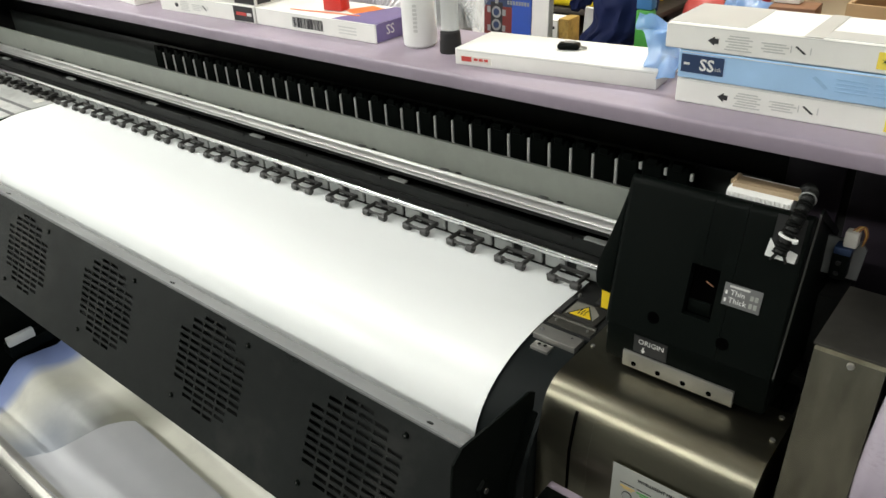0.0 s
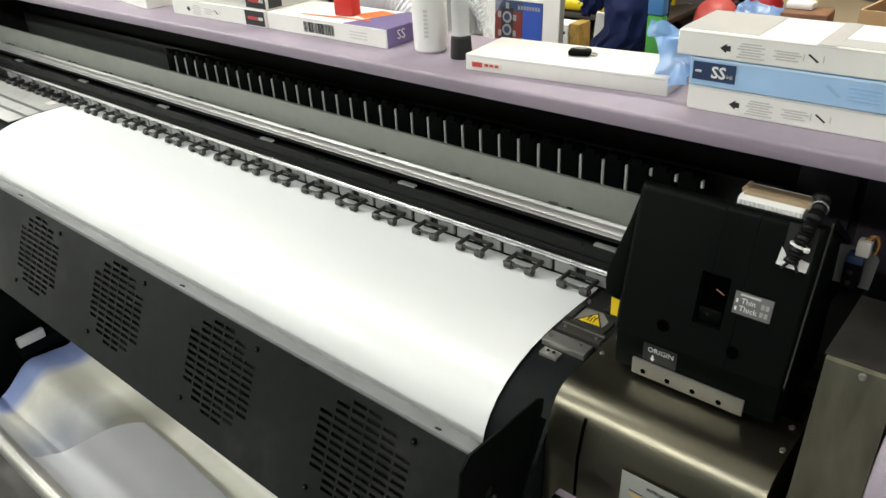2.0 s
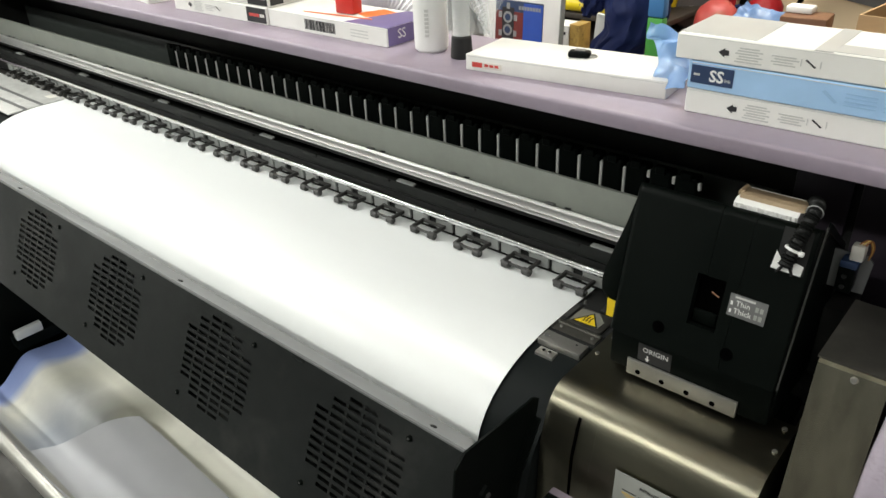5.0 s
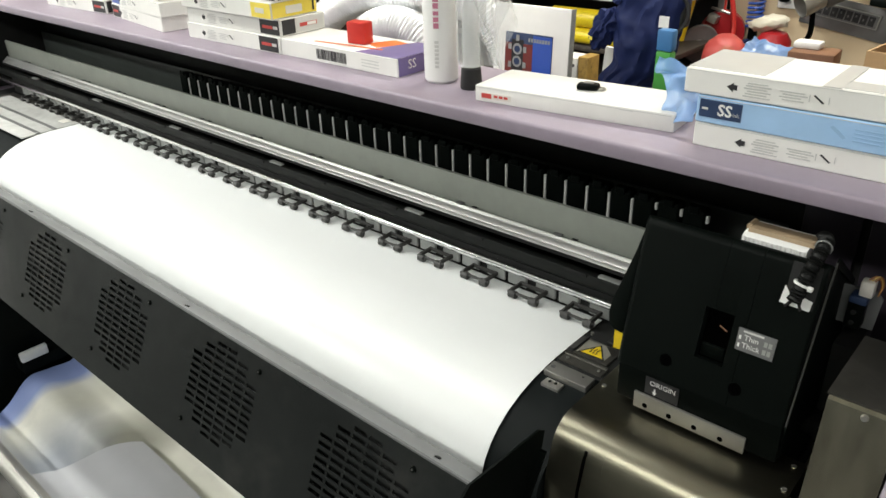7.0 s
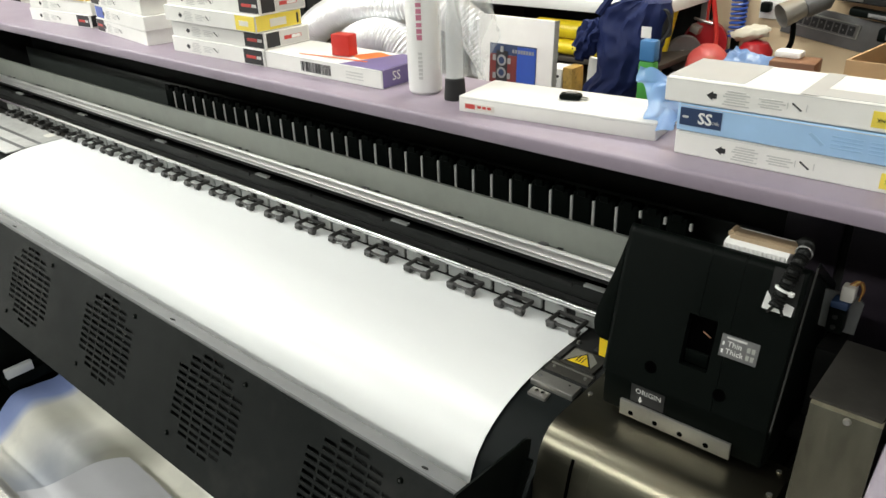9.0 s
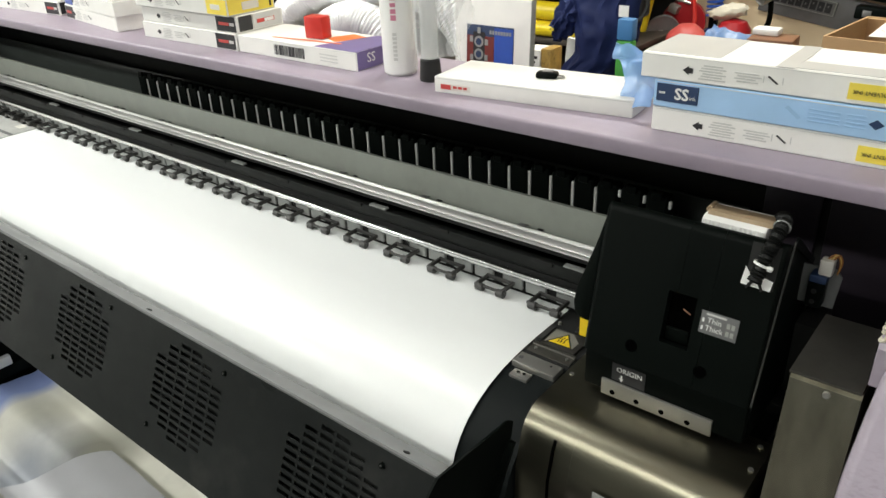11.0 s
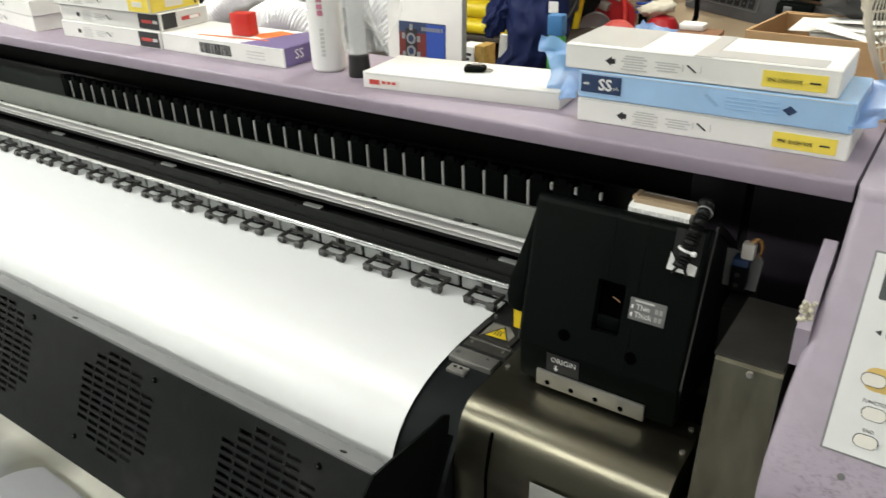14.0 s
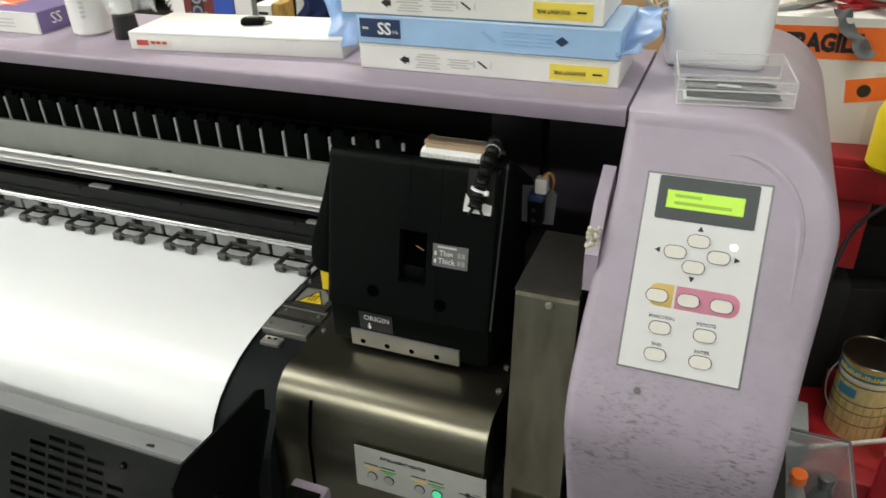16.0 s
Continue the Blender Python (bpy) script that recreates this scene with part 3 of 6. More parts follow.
knob = part("knob", cyl((SX + 0.003, -0.352, 0.928), (SX + 0.007, -0.352, 0.928), 0.014, 0.012, seg=6), BLACK, printer)
part("screw", cyl((SX + 0.007, -0.352, 0.926), (SX + 0.009, -0.352, 0.926), 0.004, seg=10), ROLLER_GREY, knob)
part("knob", cyl((0.064, -0.3645, 0.957), (0.064, -0.372, 0.961), 0.006, 0.005, seg=12), RUBBER, printer)
part("apron_screw", cyl((0.07, -0.252, 0.945), (0.07, -0.258, 0.948), 0.005, seg=10), BLACK, printer)

# stainless cover over the end station
CX0, CX1 = 0.0915, 0.351
top = [(-0.06, 1.0)] + [(-0.18, 1.0)] + arc(-0.187, 0.956, 0.044, 90, 166, 10) + [(-0.2405, 0.928), (-0.2415, 0.91), (-0.25, 0.74), (-0.247, 0.74), (-0.2385, 0.91), (-0.2375, 0.928)] + arc(-0.187, 0.956, 0.0425, 166, 90, 10) + [(-0.06, 0.9985)]
front = [(-0.105, 1.0)] + top[1:-1] + [(-0.105, 0.9985)]
cover = part("end_cover", profile(front, 0.163, CX1), STEEL, printer, "folded brushed stainless cover with a rounded edge")
part("cover_wing", profile(top, CX0, 0.1629), STEEL, printer)
part("cover_side", profile([(-0.06, 0.998)] + arc(-0.187, 0.956, 0.042, 90, 166, 8) + [(-0.238, 0.928), (-0.246, 0.74), (-0.06, 0.74)], CX1 - 0.004, CX1 - 0.001), STEEL, printer)
part("cover_slot", profile([(-0.2255, 0.9815), (-0.2320, 0.968), (-0.2418, 0.928), (-0.2475, 0.80), (-0.2455, 0.80), (-0.2398, 0.928), (-0.2300, 0.967), (-0.2240, 0.980)], 0.1365, 0.1400), HOLE, printer)
for sx, sy in ((0.1005, -0.124), (0.1005, -0.082), (0.344, -0.16), (0.34, -0.118)):
    part("screw", cyl((sx, sy, 1.0), (sx, sy, 1.0022), 0.003, seg=10), ZINC, cover)
part("wiper_well", box(0.1, 0.352, -0.1045, -0.005, 0.9, 0.955), MATT_BLACK, printer)
for k in range(5):
    part("cap_block", box(0.172 + 0.034 * k, 0.196 + 0.034 * k, -0.085, -0.02, 0.955, 0.978, bevel=0.003), BLACK, printer)
part("wiper", box(0.150, 0.168, -0.06, -0.03, 0.955, 0.989, bevel=0.002), BLACK, printer)
part("wiper_lip", box(0.151, 0.167, -0.058, -0.056, 0.989, 0.9935), WHITE_PLASTIC, printer)
stick = part("safety_sticker", box(0.165, 0.245, -0.1335, -0.107, 1.0003, 1.0008), DARK_PRINT, cover, "dark sticker with two round blue signs")
for sx in (0.1885, 0.2275):
    part("blue_sign", cyl((sx, -0.12, 1.0008), (sx, -0.12, 1.0011), 0.0115, seg=24), BLUE_PLASTIC, printer)
    part("sign_mark", box(sx - 0.004, sx + 0.004, -0.125, -0.116, 1.0011, 1.0013), WHITE_PLASTIC, printer)


def cover_face(x, z):
    return frame_on((x, -0.2413 - (0.91 - z) * 0.05 - 0.0006, z), UPX, (0, 0.0526, 1))


lab = cover_face(0.277, 0.916)
# a white label in grey: the shade on its face is in the colour
heater = part("heater_label", box(-0.079, 0.079, -0.030, 0.030, 0, 0.0004), LABEL_GREY, printer, "white control label with buttons and a green lamp", m=lab)
words("INTELLIGENT HEATER", 0.0056, DARK_PRINT, heater, pose(-0.019, 0.0195, 0.0008), bold=0.0001)
for x, c in ((-0.058, OCHRE_PRINT), (-0.037, GREEN_PRINT), (0.001, OCHRE_PRINT), (0.022, GREEN_PRINT)):
    part("print_bar", box(x - 0.010, x + 0.009, 0.0005, 0.0026, 0.0004, 0.0007), c, heater)
    part("print_bar", box(x - 0.006, x + 0.006, -0.0022, -0.0008, 0.0004, 0.0007), c, heater)
    part("print_bar", box(x - 0.010, x + 0.008, 0.0055, 0.0068, 0.0004, 0.0007), DARK_PRINT, heater)
    lit = x == 0.022
    part("button_ring", cyl((x, -0.011, 0.0004), (x, -0.011, 0.0012), 0.0064, seg=20), DARK_PRINT, heater)
    part("lit_button" if lit else "button", cyl((x, -0.011, 0.0004), (x, -0.011, 0.002), 0.0054, seg=18), GREEN_LED if lit else GREY_PLATE, heater)
part("print_bar", box(0.048, 0.071, -0.0005, 0.0008, 0.0004, 0.0007), DARK_PRINT, heater)
part("print_mark", cyl((0.0585, 0.0002, 0.0004), (0.0585, 0.0002, 0.0008), 0.0034, seg=8), DARK_PRINT, heater)
part("print_bar", box(0.064, 0.073, 0.003, 0.0042, 0.0004, 0.0007), GREY_METAL, heater)
part("print_bar", box(0.056, 0.060, -0.013, -0.007, 0.0004, 0.0007), DARK_PRINT, heater)
part("lilac_stub", box(0.132, 0.178, -0.33, -0.27, 0.86, 0.9, bevel=0.003), LILAC, printer, "small lilac bracket foot")
part("stub_lip", box(0.135, 0.175, -0.315, -0.285, 0.9003, 0.904, bevel=0.001), BLACK, printer)
part("lower_body", box(CX0, 0.66, -0.2, 0.2, 0.72, 0.895), MATT_BLACK, printer)

# stainless column beside the control unit
col = [(-0.055, 1.15), (-0.172, 1.15), (-0.177, 1.146), (-0.207, 0.93), (-0.222, 0.75), (-0.055, 0.75)]
column = part("steel_column", profile(col, 0.366, 0.4295), STEEL_COLUMN, printer, "brushed stainless column with a dark cap")
part("column_cap", profile([(-0.05, 1.1515), (-0.1735, 1.1515), (-0.1735, 1.149), (-0.05, 1.149)], 0.364, 0.428), STEEL_DARK, printer)
part("screw", cyl((0.4005, -0.1765, 1.1405), (0.4005, -0.1805, 1.141), 0.0042, 0.003, seg=12), ZINC, column)
part("column_label", box(0.372, 0.41, -0.2215, -0.2205, 0.86, 0.9), LABEL_GREY, printer)

# end bracket with a connector
BACK_BRACKET = material("grey_bracket_paint", (0.14, 0.145, 0.145), 0.45, vary=0.12, scale=50)
WIRE_BROWN = material("brown_wire", (0.3, 0.12, 0.03), 0.4)
part("end_bracket", profile([(0.3235, 1.140), (0.3635, 1.1405), (0.3665, 1.180), (0.360, 1.1885), (0.3175, 1.1865), (0.318, 1.155), (0.3235, 1.152)], -0.017, -0.014, axis="y"), BACK_BRACKET, printer, "grey end bracket")
part("connector_block", box(0.337, 0.354, -0.036, -0.0175, 1.146, 1.182, bevel=0.002), BLACK, printer)
part("connector_collar", box(0.3375, 0.3555, -0.037, -0.018, 1.177, 1.186, bevel=0.002), NAVY_PRINT, printer)
part("connector", box(0.3445, 0.3585, -0.034, -0.021, 1.1862, 1.205, bevel=0.002), BUTTON, printer)
for k, c in enumerate((WIRE_BROWN, OCHRE_PRINT, WIRE_BROWN)):
    part("wire", tube(smooth_path([(0.350 + 0.003 * k, -0.028, 1.204), (0.357 + 0.002 * k, -0.024, 1.210), (0.362 + 0.001 * k, -0.019, 1.199), (0.361, -0.018, 1.184)]), 0.0009, 6), c, printer)
for dz in (0.0, 0.013):
    part("bracket_screw", cyl((0.345, -0.038, 1.154 + dz), (0.345, -0.0362, 1.154 + dz), 0.0028, seg=10), MATT_BLACK, printer)
part("rod_bracket", box(0.325, 0.35, 0.0, 0.08, 1.0, 1.1, bevel=0.003), MATT_BLACK, printer)

# control unit at the end: a wide hood with a sloping front and a rounded shoulder
FN = Vector((0, -0.86892, 0.49495))
F0 = Vector((0, -0.123, 1.27))
FD = Vector((0, -0.49495, -0.86892))


def on_front(x, s, out=0.0):
    p = F0 + FD * s + FN * out
    return Vector((x, p.y, p.z))


FOOT = [(0.60, -0.13), (0.72, -0.165), (0.82, -0.1945), (0.90, -0.214), (0.95, -0.2255), (0.98, -0.2315), (1.0, -0.2352), (1.02, -0.2385), (1.04, -0.2402), (1.055, -0.2390), (1.07, -0.2352), (1.085, -0.2284)]
EDGE = [(0.60, 0.441), (0.72, 0.440), (0.95, 0.437), (1.05, 0.4330), (1.09, 0.4330), (1.13, 0.4350), (1.167, 0.4380), (1.20, 0.4415), (1.25, 0.447), (1.4, 0.447)]

SIDE = [(0.60, 0.630), (0.95, 0.629), (1.04, 0.6285), (1.07, 0.6290), (1.10, 0.6305), (1.14, 0.6335), (1.18, 0.6375), (1.4, 0.641)]


def between(table, z):
    """Straight reading between the rows of a short table."""
    for (z0, a), (z1, b) in zip(table, table[1:]):
        if z <= z1:
            return a + (b - a) * (z - z0) / (z1 - z0)
    return table[-1][1]


def front_y(z):
    """Depth of the hood's front at a height: tucked-in foot, sloping face, brow."""
    if z > 1.25:
        return F0.y + (z - 1.27) * 0.5696 + 3.4 * (z - 1.25) ** 2
    if z > 1.085:
        return F0.y + (z - 1.27) * 0.5696
    return between(FOOT, z)


ROUND = 0.011


def hood_rows(e):
    """Right-hand outline of the hood's front, e metres outside the flat face."""
    side = [(between(SIDE, z) - ROUND + e, z) for z in (0.72, 0.82, 0.9, 0.95, 0.98, 1.0, 1.02, 1.04, 1.055, 1.07, 1.085, 1.1, 1.14, 1.18)]
    return side + [(0.55 + (0.091 - ROUND + e) * math.cos(radians(a)), 1.23 + (0.085 - ROUND + e) * math.sin(radians(a))) for a in range(0, 91, 6)]


bm = bmesh.new()
flat = hood_rows(0)
grid = [[bm.verts.new((between(EDGE, z) + ROUND + (xr - between(EDGE, z) - ROUND) * u, front_y(z), z)) for u in (0, 0.25, 0.5, 0.75, 1)] for xr, z in flat]
for a, b in zip(grid, grid[1:]):
    for k in range(4):
        bm.faces.new((a[k], a[k + 1], b[k + 1], b[k]))
rings = [[r[0] for r in grid] + grid[-1][1:] + [r[4] for r in grid[-2::-1]]]
for step in (1, 2, 3, 4, 5):
    e, sink = ROUND * math.sin(radians(18 * step)), ROUND * (1 - math.cos(radians(18 * step)))
    wide = hood_rows(e)
    edge = [(between(EDGE, z) + ROUND - e, z, z) for x, z in flat[:-1]] + [(0.447 + ROUND - e, flat[-1][1] + e, flat[-1][1])]
    edge += [(0.447 + ROUND + (0.55 - 0.447 - ROUND) * u, flat[-1][1] + e, flat[-1][1]) for u in (0.25, 0.5, 0.75, 1)]
    edge += [(w[0], w[1], f[1]) for w, f in zip(wide[-2::-1], flat[-2::-1])]
    rings.append([bm.verts.new((x, front_y(zf) + sink, z)) for x, z, zf in edge])
rings.append([bm.verts.new((v.co.x, 0.26, v.co.z)) for v in rings[-1]])
for a, b in zip(rings, rings[1:]):
    for k in range(len(a) - 1):
        bm.faces.new((a[k], a[k + 1], b[k + 1], b[k]))
bmesh.ops.recalc_face_normals(bm, faces=bm.faces)
unit = part("control_unit", bm, LILAC_SCUFF, printer, "scuffed lilac plastic end hood with keypad")
unit.data.set_sharp_from_angle(angle=radians(75))
part("hood_rib", tube([(0.55 + 0.060 * math.cos(radians(a)), front_y(1.23 + 0.058 * math.sin(radians(a))) + 0.0051, 1.23 + 0.058 * math.sin(radians(a))) for a in range(104, -1, -8)] + [(0.611 + 0.0002 * k, front_y(1.21 - 0.02 * k) + 0.0058 + 0.0001 * k, 1.21 - 0.02 * k) for k in range(6)], lambda s: 0.0032 + 0.0029 * math.sin(math.pi * s) ** 0.5, 10), LILAC_SCUFF, unit)
part("hood_hook", profile([(-0.10, 1.262), (-0.138, 1.240), (-0.1685, 1.200), (-0.1685, 1.160), (-0.10, 1.160)], 0.430, 0.4425), LILAC_SCUFF, unit)
part("hook_window", box(0.4285, 0.4298, -0.1635, -0.152, 1.163, 1.194), MATT_BLACK, unit)
rough = random.Random(5)
bm = bmesh.new()
for k in range(44):
    c = Vector((0.4355 + rough.uniform(-0.005, 0.005), -0.1620 + rough.uniform(-0.002, 0.004), 1.212 + rough.uniform(-0.013, 0.013)))
    bmesh.ops.create_icosphere(bm, subdivisions=1, radius=rough.uniform(0.0015, 0.0032), matrix=Matrix.Translation(c))
part("glue_blob", bm, DIRTY_WIRE, unit, "lump of dried pale glue")

# keypad foil, display and buttons
def keypad(name, x0, x1, s0, s1, z0, z1, mat, parent, label="", radius=0.0):
    bm = bmesh.new()
    pts = []
    if radius:
        for cx, cy, a in ((x1 - radius, s0 + radius, -90), (x1 - radius, s1 - radius, 0), (x0 + radius, s1 - radius, 90), (x0 + radius, s0 + radius, 180)):
            pts += [(cx + radius * math.cos(radians(a + d)), cy + radius * math.sin(radians(a + d))) for d in (0, 22.5, 45, 67.5, 90)]
    else:
        pts = [(x0, s0), (x1, s0), (x1, s1), (x0, s1)]
    a = [bm.verts.new(on_front(x, s, z0)) for x, s in pts]
    b = [bm.verts.new(on_front(x, s, z1)) for x, s in pts]
    for k in range(len(pts)):
        j = (k + 1) % len(pts)
        bm.faces.new((a[k], a[j], b[j], b[k]))
    bm.faces.new(b), bm.faces.new(a[::-1])
    bmesh.ops.recalc_face_normals(bm, faces=bm.faces)
    return part(name, bm, mat, parent, label)


def front_words(text, x, s, size, mat, parent):
    words(text, size, mat, parent, frame_on(on_front(x, s, 0.0012), UPX, -FD))


keypad("keypad_rim", 0.4745, 0.5832, -0.002, 0.1808, 0.0, 0.0006, GREY_METAL, unit)
pad = keypad("keypad", 0.4763, 0.5814, 0.0, 0.1790, 0.0002, 0.0010, KEYPAD_WHITE, unit, "white keypad foil with oval buttons")
keypad("display_frame", 0.4865, 0.5725, 0.0004, 0.0400, 0.0010, 0.0016, LCD_FRAME, unit, radius=0.002)
keypad("display", 0.4950, 0.5615, 0.0130, 0.0292, 0.0016, 0.0019, LCD, unit, "lit yellow-green display")
for row, n0 in ((0.0178, 7), (0.0243, 15)):
    keypad("display_text", 0.502, 0.502 + 0.0033 * n0, row - 0.0014, row + 0.0014, 0.0019, 0.0020, LCD_TEXT, unit)
keypad("ochre_field", 0.4925, 0.5145, 0.0985, 0.1195, 0.0010, 0.0013, OCHRE_PRINT, unit, radius=0.009)
keypad("pink_field", 0.5165, 0.5715, 0.0985, 0.1195, 0.0010, 0.0013, PINK_PRINT, unit, radius=0.009)
keypad("ochre_field", 0.508, 0.5145, 0.0985, 0.1195, 0.0010, 0.00135, OCHRE_PRINT, unit)
keypad("pink_field", 0.5165, 0.53, 0.0985, 0.1195, 0.0010, 0.00135, PINK_PRINT, unit)
BUTTON_SPOTS = [(0.5285, 0.056), (0.5098, 0.0684), (0.5473, 0.068), (0.5275, 0.0799), (0.5005, 0.1099), (0.528, 0.1102), (0.5565, 0.1101), (0.5077, 0.1388), (0.5467, 0.1388), (0.5072, 0.1636), (0.5467, 0.1630)]
for x, s in BUTTON_SPOTS:
    keypad("button_ring", x - 0.0101, x + 0.0101, s - 0.0061, s + 0.0061, 0.0013, 0.0016, DARK_PRINT, unit, radius=0.006)
    keypad("button", x - 0.0094, x + 0.0094, s - 0.0055, s + 0.0055, 0.0013, 0.0034, BUTTON, unit, radius=0.0054)
for text, x, s in (("FUNCTION", 0.5077, 0.1292), ("REMOTE", 0.5467, 0.1292), ("END", 0.5072, 0.1545), ("ENTER", 0.5467, 0.1540)):
    front_words(text, x, s, 0.0044, DARK_PRINT, pad)
for x, s, d in ((0.5285, 0.0452, (0, -1)), (0.4945, 0.0684, (-1, 0)), (0.5625, 0.068, (1, 0)), (0.5275, 0.0905, (0, 1))):
    bm = bmesh.new()
    tip, sx, sy = 0.0032, d[0], d[1]
    tri = [(x + sx * tip, s + sy * tip), (x - sx * tip * 0.6 - sy * 0.0027, s - sy * tip * 0.6 + sx * 0.0027), (x - sx * tip * 0.6 + sy * 0.0027, s - sy * tip * 0.6 - sx * 0.0027)]
    vs = [bm.verts.new(on_front(a, b, 0.0013)) for a, b in tri]
    vs2 = [bm.verts.new(on_front(a, b, 0.0010)) for a, b in tri]
    bm.faces.new(vs), bm.faces.new(vs2[::-1])
    for k in range(3):
        bm.faces.new((vs[k], vs[(k + 1) % 3], vs2[(k + 1) % 3], vs2[k]))
    bmesh.ops.recalc_face_normals(bm, faces=bm.faces)
    part("arrow_mark", bm, DARK_PRINT, unit)
keypad("status_lamp", 0.5555, 0.5615, 0.0545, 0.0595, 0.0010, 0.0022, LED, unit, "lit white status lamp", radius=0.0024)
part("front_plug", cyl(on_front(0.497, 0.2, -0.0005), on_front(0.497, 0.2, 0.0012), 0.0033, seg=14), GREY_METAL, unit)

# carriage parked at the end of its rail
carriage = part("carriage", profile([(-0.131, 1.064), (-0.0895, 1.236), (-0.086, 1.238), (0.03, 1.168), (0.03, 1.1), (0.03, 1.012), (-0.128, 1.012), (-0.130, 1.016), (-0.130, 1.055)], 0.1245, 0.3260), BLACK, printer, "black plastic print carriage")
CT, CB = Vector((0, -0.0995, 1.243)), Vector((0, -0.143, 1.064))
CD = (CB - CT).normalized()
CN = Vector((0, CD.z, -CD.y))


def on_hood(x, s, out=0.0):
    p = CT + CD * s + Vector((0, -abs(CN.y), abs(CN.z))) * out
    return Vector((x, p.y, p.z))


def hood_piece(name, x0, x1, s0, s1, o0, o1, mat, parent, label=""):
    bm = bmesh.new()
    v = [bm.verts.new(on_hood(x, s, o)) for o in (o0, o1) for x, s in ((x0, s0), (x1, s0), (x1, s1), (x0, s1))]
    for f in ((0, 1, 2, 3), (4, 5, 6, 7), (0, 1, 5, 4), (1, 2, 6, 5), (2, 3, 7, 6), (3, 0, 4, 7)):
        bm.faces.new([v[k] for k in f])
    bmesh.ops.recalc_face_normals(bm, faces=bm.faces)
    return part(name, bm, mat, parent, label)




def hood_shell(x0, x1, s0, s1, round_left=0.0, round_right=0.0):
    """A moulded hood panel, its top and one side turned over in a round."""
    bm = bmesh.new()
    cols = [(x0 + round_left * (1 - math.cos(radians(a))), -round_left * (1 - math.sin(radians(a)))) for a in ((0, 22, 45, 67, 90) if round_left else (0,))]
    cols += [(x1 - round_right * (1 - math.cos(radians(a))), -round_right * (1 - math.sin(radians(a)))) for a in ((90, 67, 45, 22, 0) if round_right else (0,))]
    top = 0.009 if s0 == 0.0 else 0.0
    lines = [(s0 + top * (1 - math.cos(radians(a))), -top * (1 - math.sin(radians(a)))) for a in ((0, 22, 45, 67, 90) if top else (0,))] + [(s1, 0.0)]
    g = [[bm.verts.new(on_hood(x, s, 0.0018 + o + d)) for s, d in lines] for x, o in cols]
    g = [[bm.verts.new(on_hood(cols[0][0], s, -0.011)) for s, d in lines]] + g + [[bm.verts.new(on_hood(cols[-1][0], s, -0.011)) for s, d in lines]]
    for a, b in zip(g, g[1:]):
        for k in range(len(lines) - 1):
            bm.faces.new((a[k], b[k], b[k + 1], a[k + 1]))
    for k in (0, -1):
        low = [bm.verts.new(on_hood(c[0][0], lines[k][0], -0.011)) for c in zip(cols)]
        up = [c[k] for c in g[1:-1]]
        for i in range(len(low) - 1):
            bm.faces.new((low[i], low[i + 1], up[i + 1], up[i]))
    bmesh.ops.recalc_face_normals(bm, faces=bm.faces)
    return part("hood_panel", bm, BLACK, carriage)


hood_shell(0.1235, 0.2160, 0.0, 0.184, round_left=0.008)
hood_shell(0.2160, 0.2262, 0.0, 0.0808)
hood_shell(0.2266, 0.2490, 0.0, 0.0808)
hood_shell(0.2160, 0.2490, 0.1430, 0.184)
hood_shell(0.2490, 0.2630, 0.0, 0.184)
hood_shell(0.2634, 0.3262, 0.0, 0.184, round_right=0.003)
well = hood_piece("lever_window", 0.2165, 0.2485, 0.0812, 0.1428, -0.0108, -0.0098, HOLE, carriage)
part("lever", tube([on_hood(0.234, 0.099, -0.004), on_hood(0.244, 0.102, -0.001)], 0.0008, 6), BROWN_WOOD, carriage)
part("lever_plate", box(0.2185, 0.246, -0.1265, -0.1225, 1.104, 1.122, bevel=0.002), BLACK, carriage)
bm = bmesh.new()
flare = [(0.124, 0.012), (0.1165, 0.05), (0.1005, 0.112), (0.0990, 0.132), (0.1025, 0.146), (0.112, 0.151), (0.124, 0.152)]
for o in (-0.034, -0.004):
    bm.faces.new([bm.verts.new(on_hood(x, s, o)) for x, s in flare])
vs = bm.verts[:]
for k in range(len(flare)):
    j = (k + 1) % len(flare)
    bm.faces.new((vs[k], vs[j], vs[j + len(flare)], vs[k + len(flare)]))
bmesh.ops.recalc_face_normals(bm, faces=bm.faces)
bmesh.ops.bevel(bm, geom=bm.edges[:], offset=0.0025, segments=2, affect="EDGES", profile=0.5)
part("side_flare", bm, BLACK, carriage)
lab = hood_piece("thickness_label", 0.2565, 0.2975, 0.0905, 0.1163, 0.0018, 0.0022, GREY_METAL, carriage, "grey label with white lettering")
HM = lambda x, s: frame_on(on_hood(x, s, 0.0027), UPX, -CD)
words("Thin", 0.0088, WHITE_PLASTIC, carriage, HM(0.272, 0.1005))
words("Thick", 0.0088, WHITE_PLASTIC, carriage, HM(0.273, 0.1095))
hood_piece("print_bar", 0.262, 0.284, 0.0925, 0.0947, 0.0022, 0.0026, GREY_PRINT, carriage)
for s in (0.1005, 0.1095):
    hood_piece("print_bar", 0.2855, 0.289, s - 0.0028, s + 0.0028, 0.0022, 0.0026, LABEL_GREY, carriage)
    hood_piece("print_bar", 0.2905, 0.294, s - 0.0028, s + 0.0028, 0.0022, 0.0026, LABEL_GREY, carriage)
    hood_piece("print_arrow", 0.2585, 0.2608, s - 0.0015, s + 0.003, 0.0022, 0.0026, WHITE_PLASTIC, carriage)
for x, s in ((0.185, 0.160), (0.268, 0.162)):
    part("dimple", cyl(on_hood(x, s, 0.0015), on_hood(x, s, 0.0022), 0.0075, seg=16), HOLE, carriage)
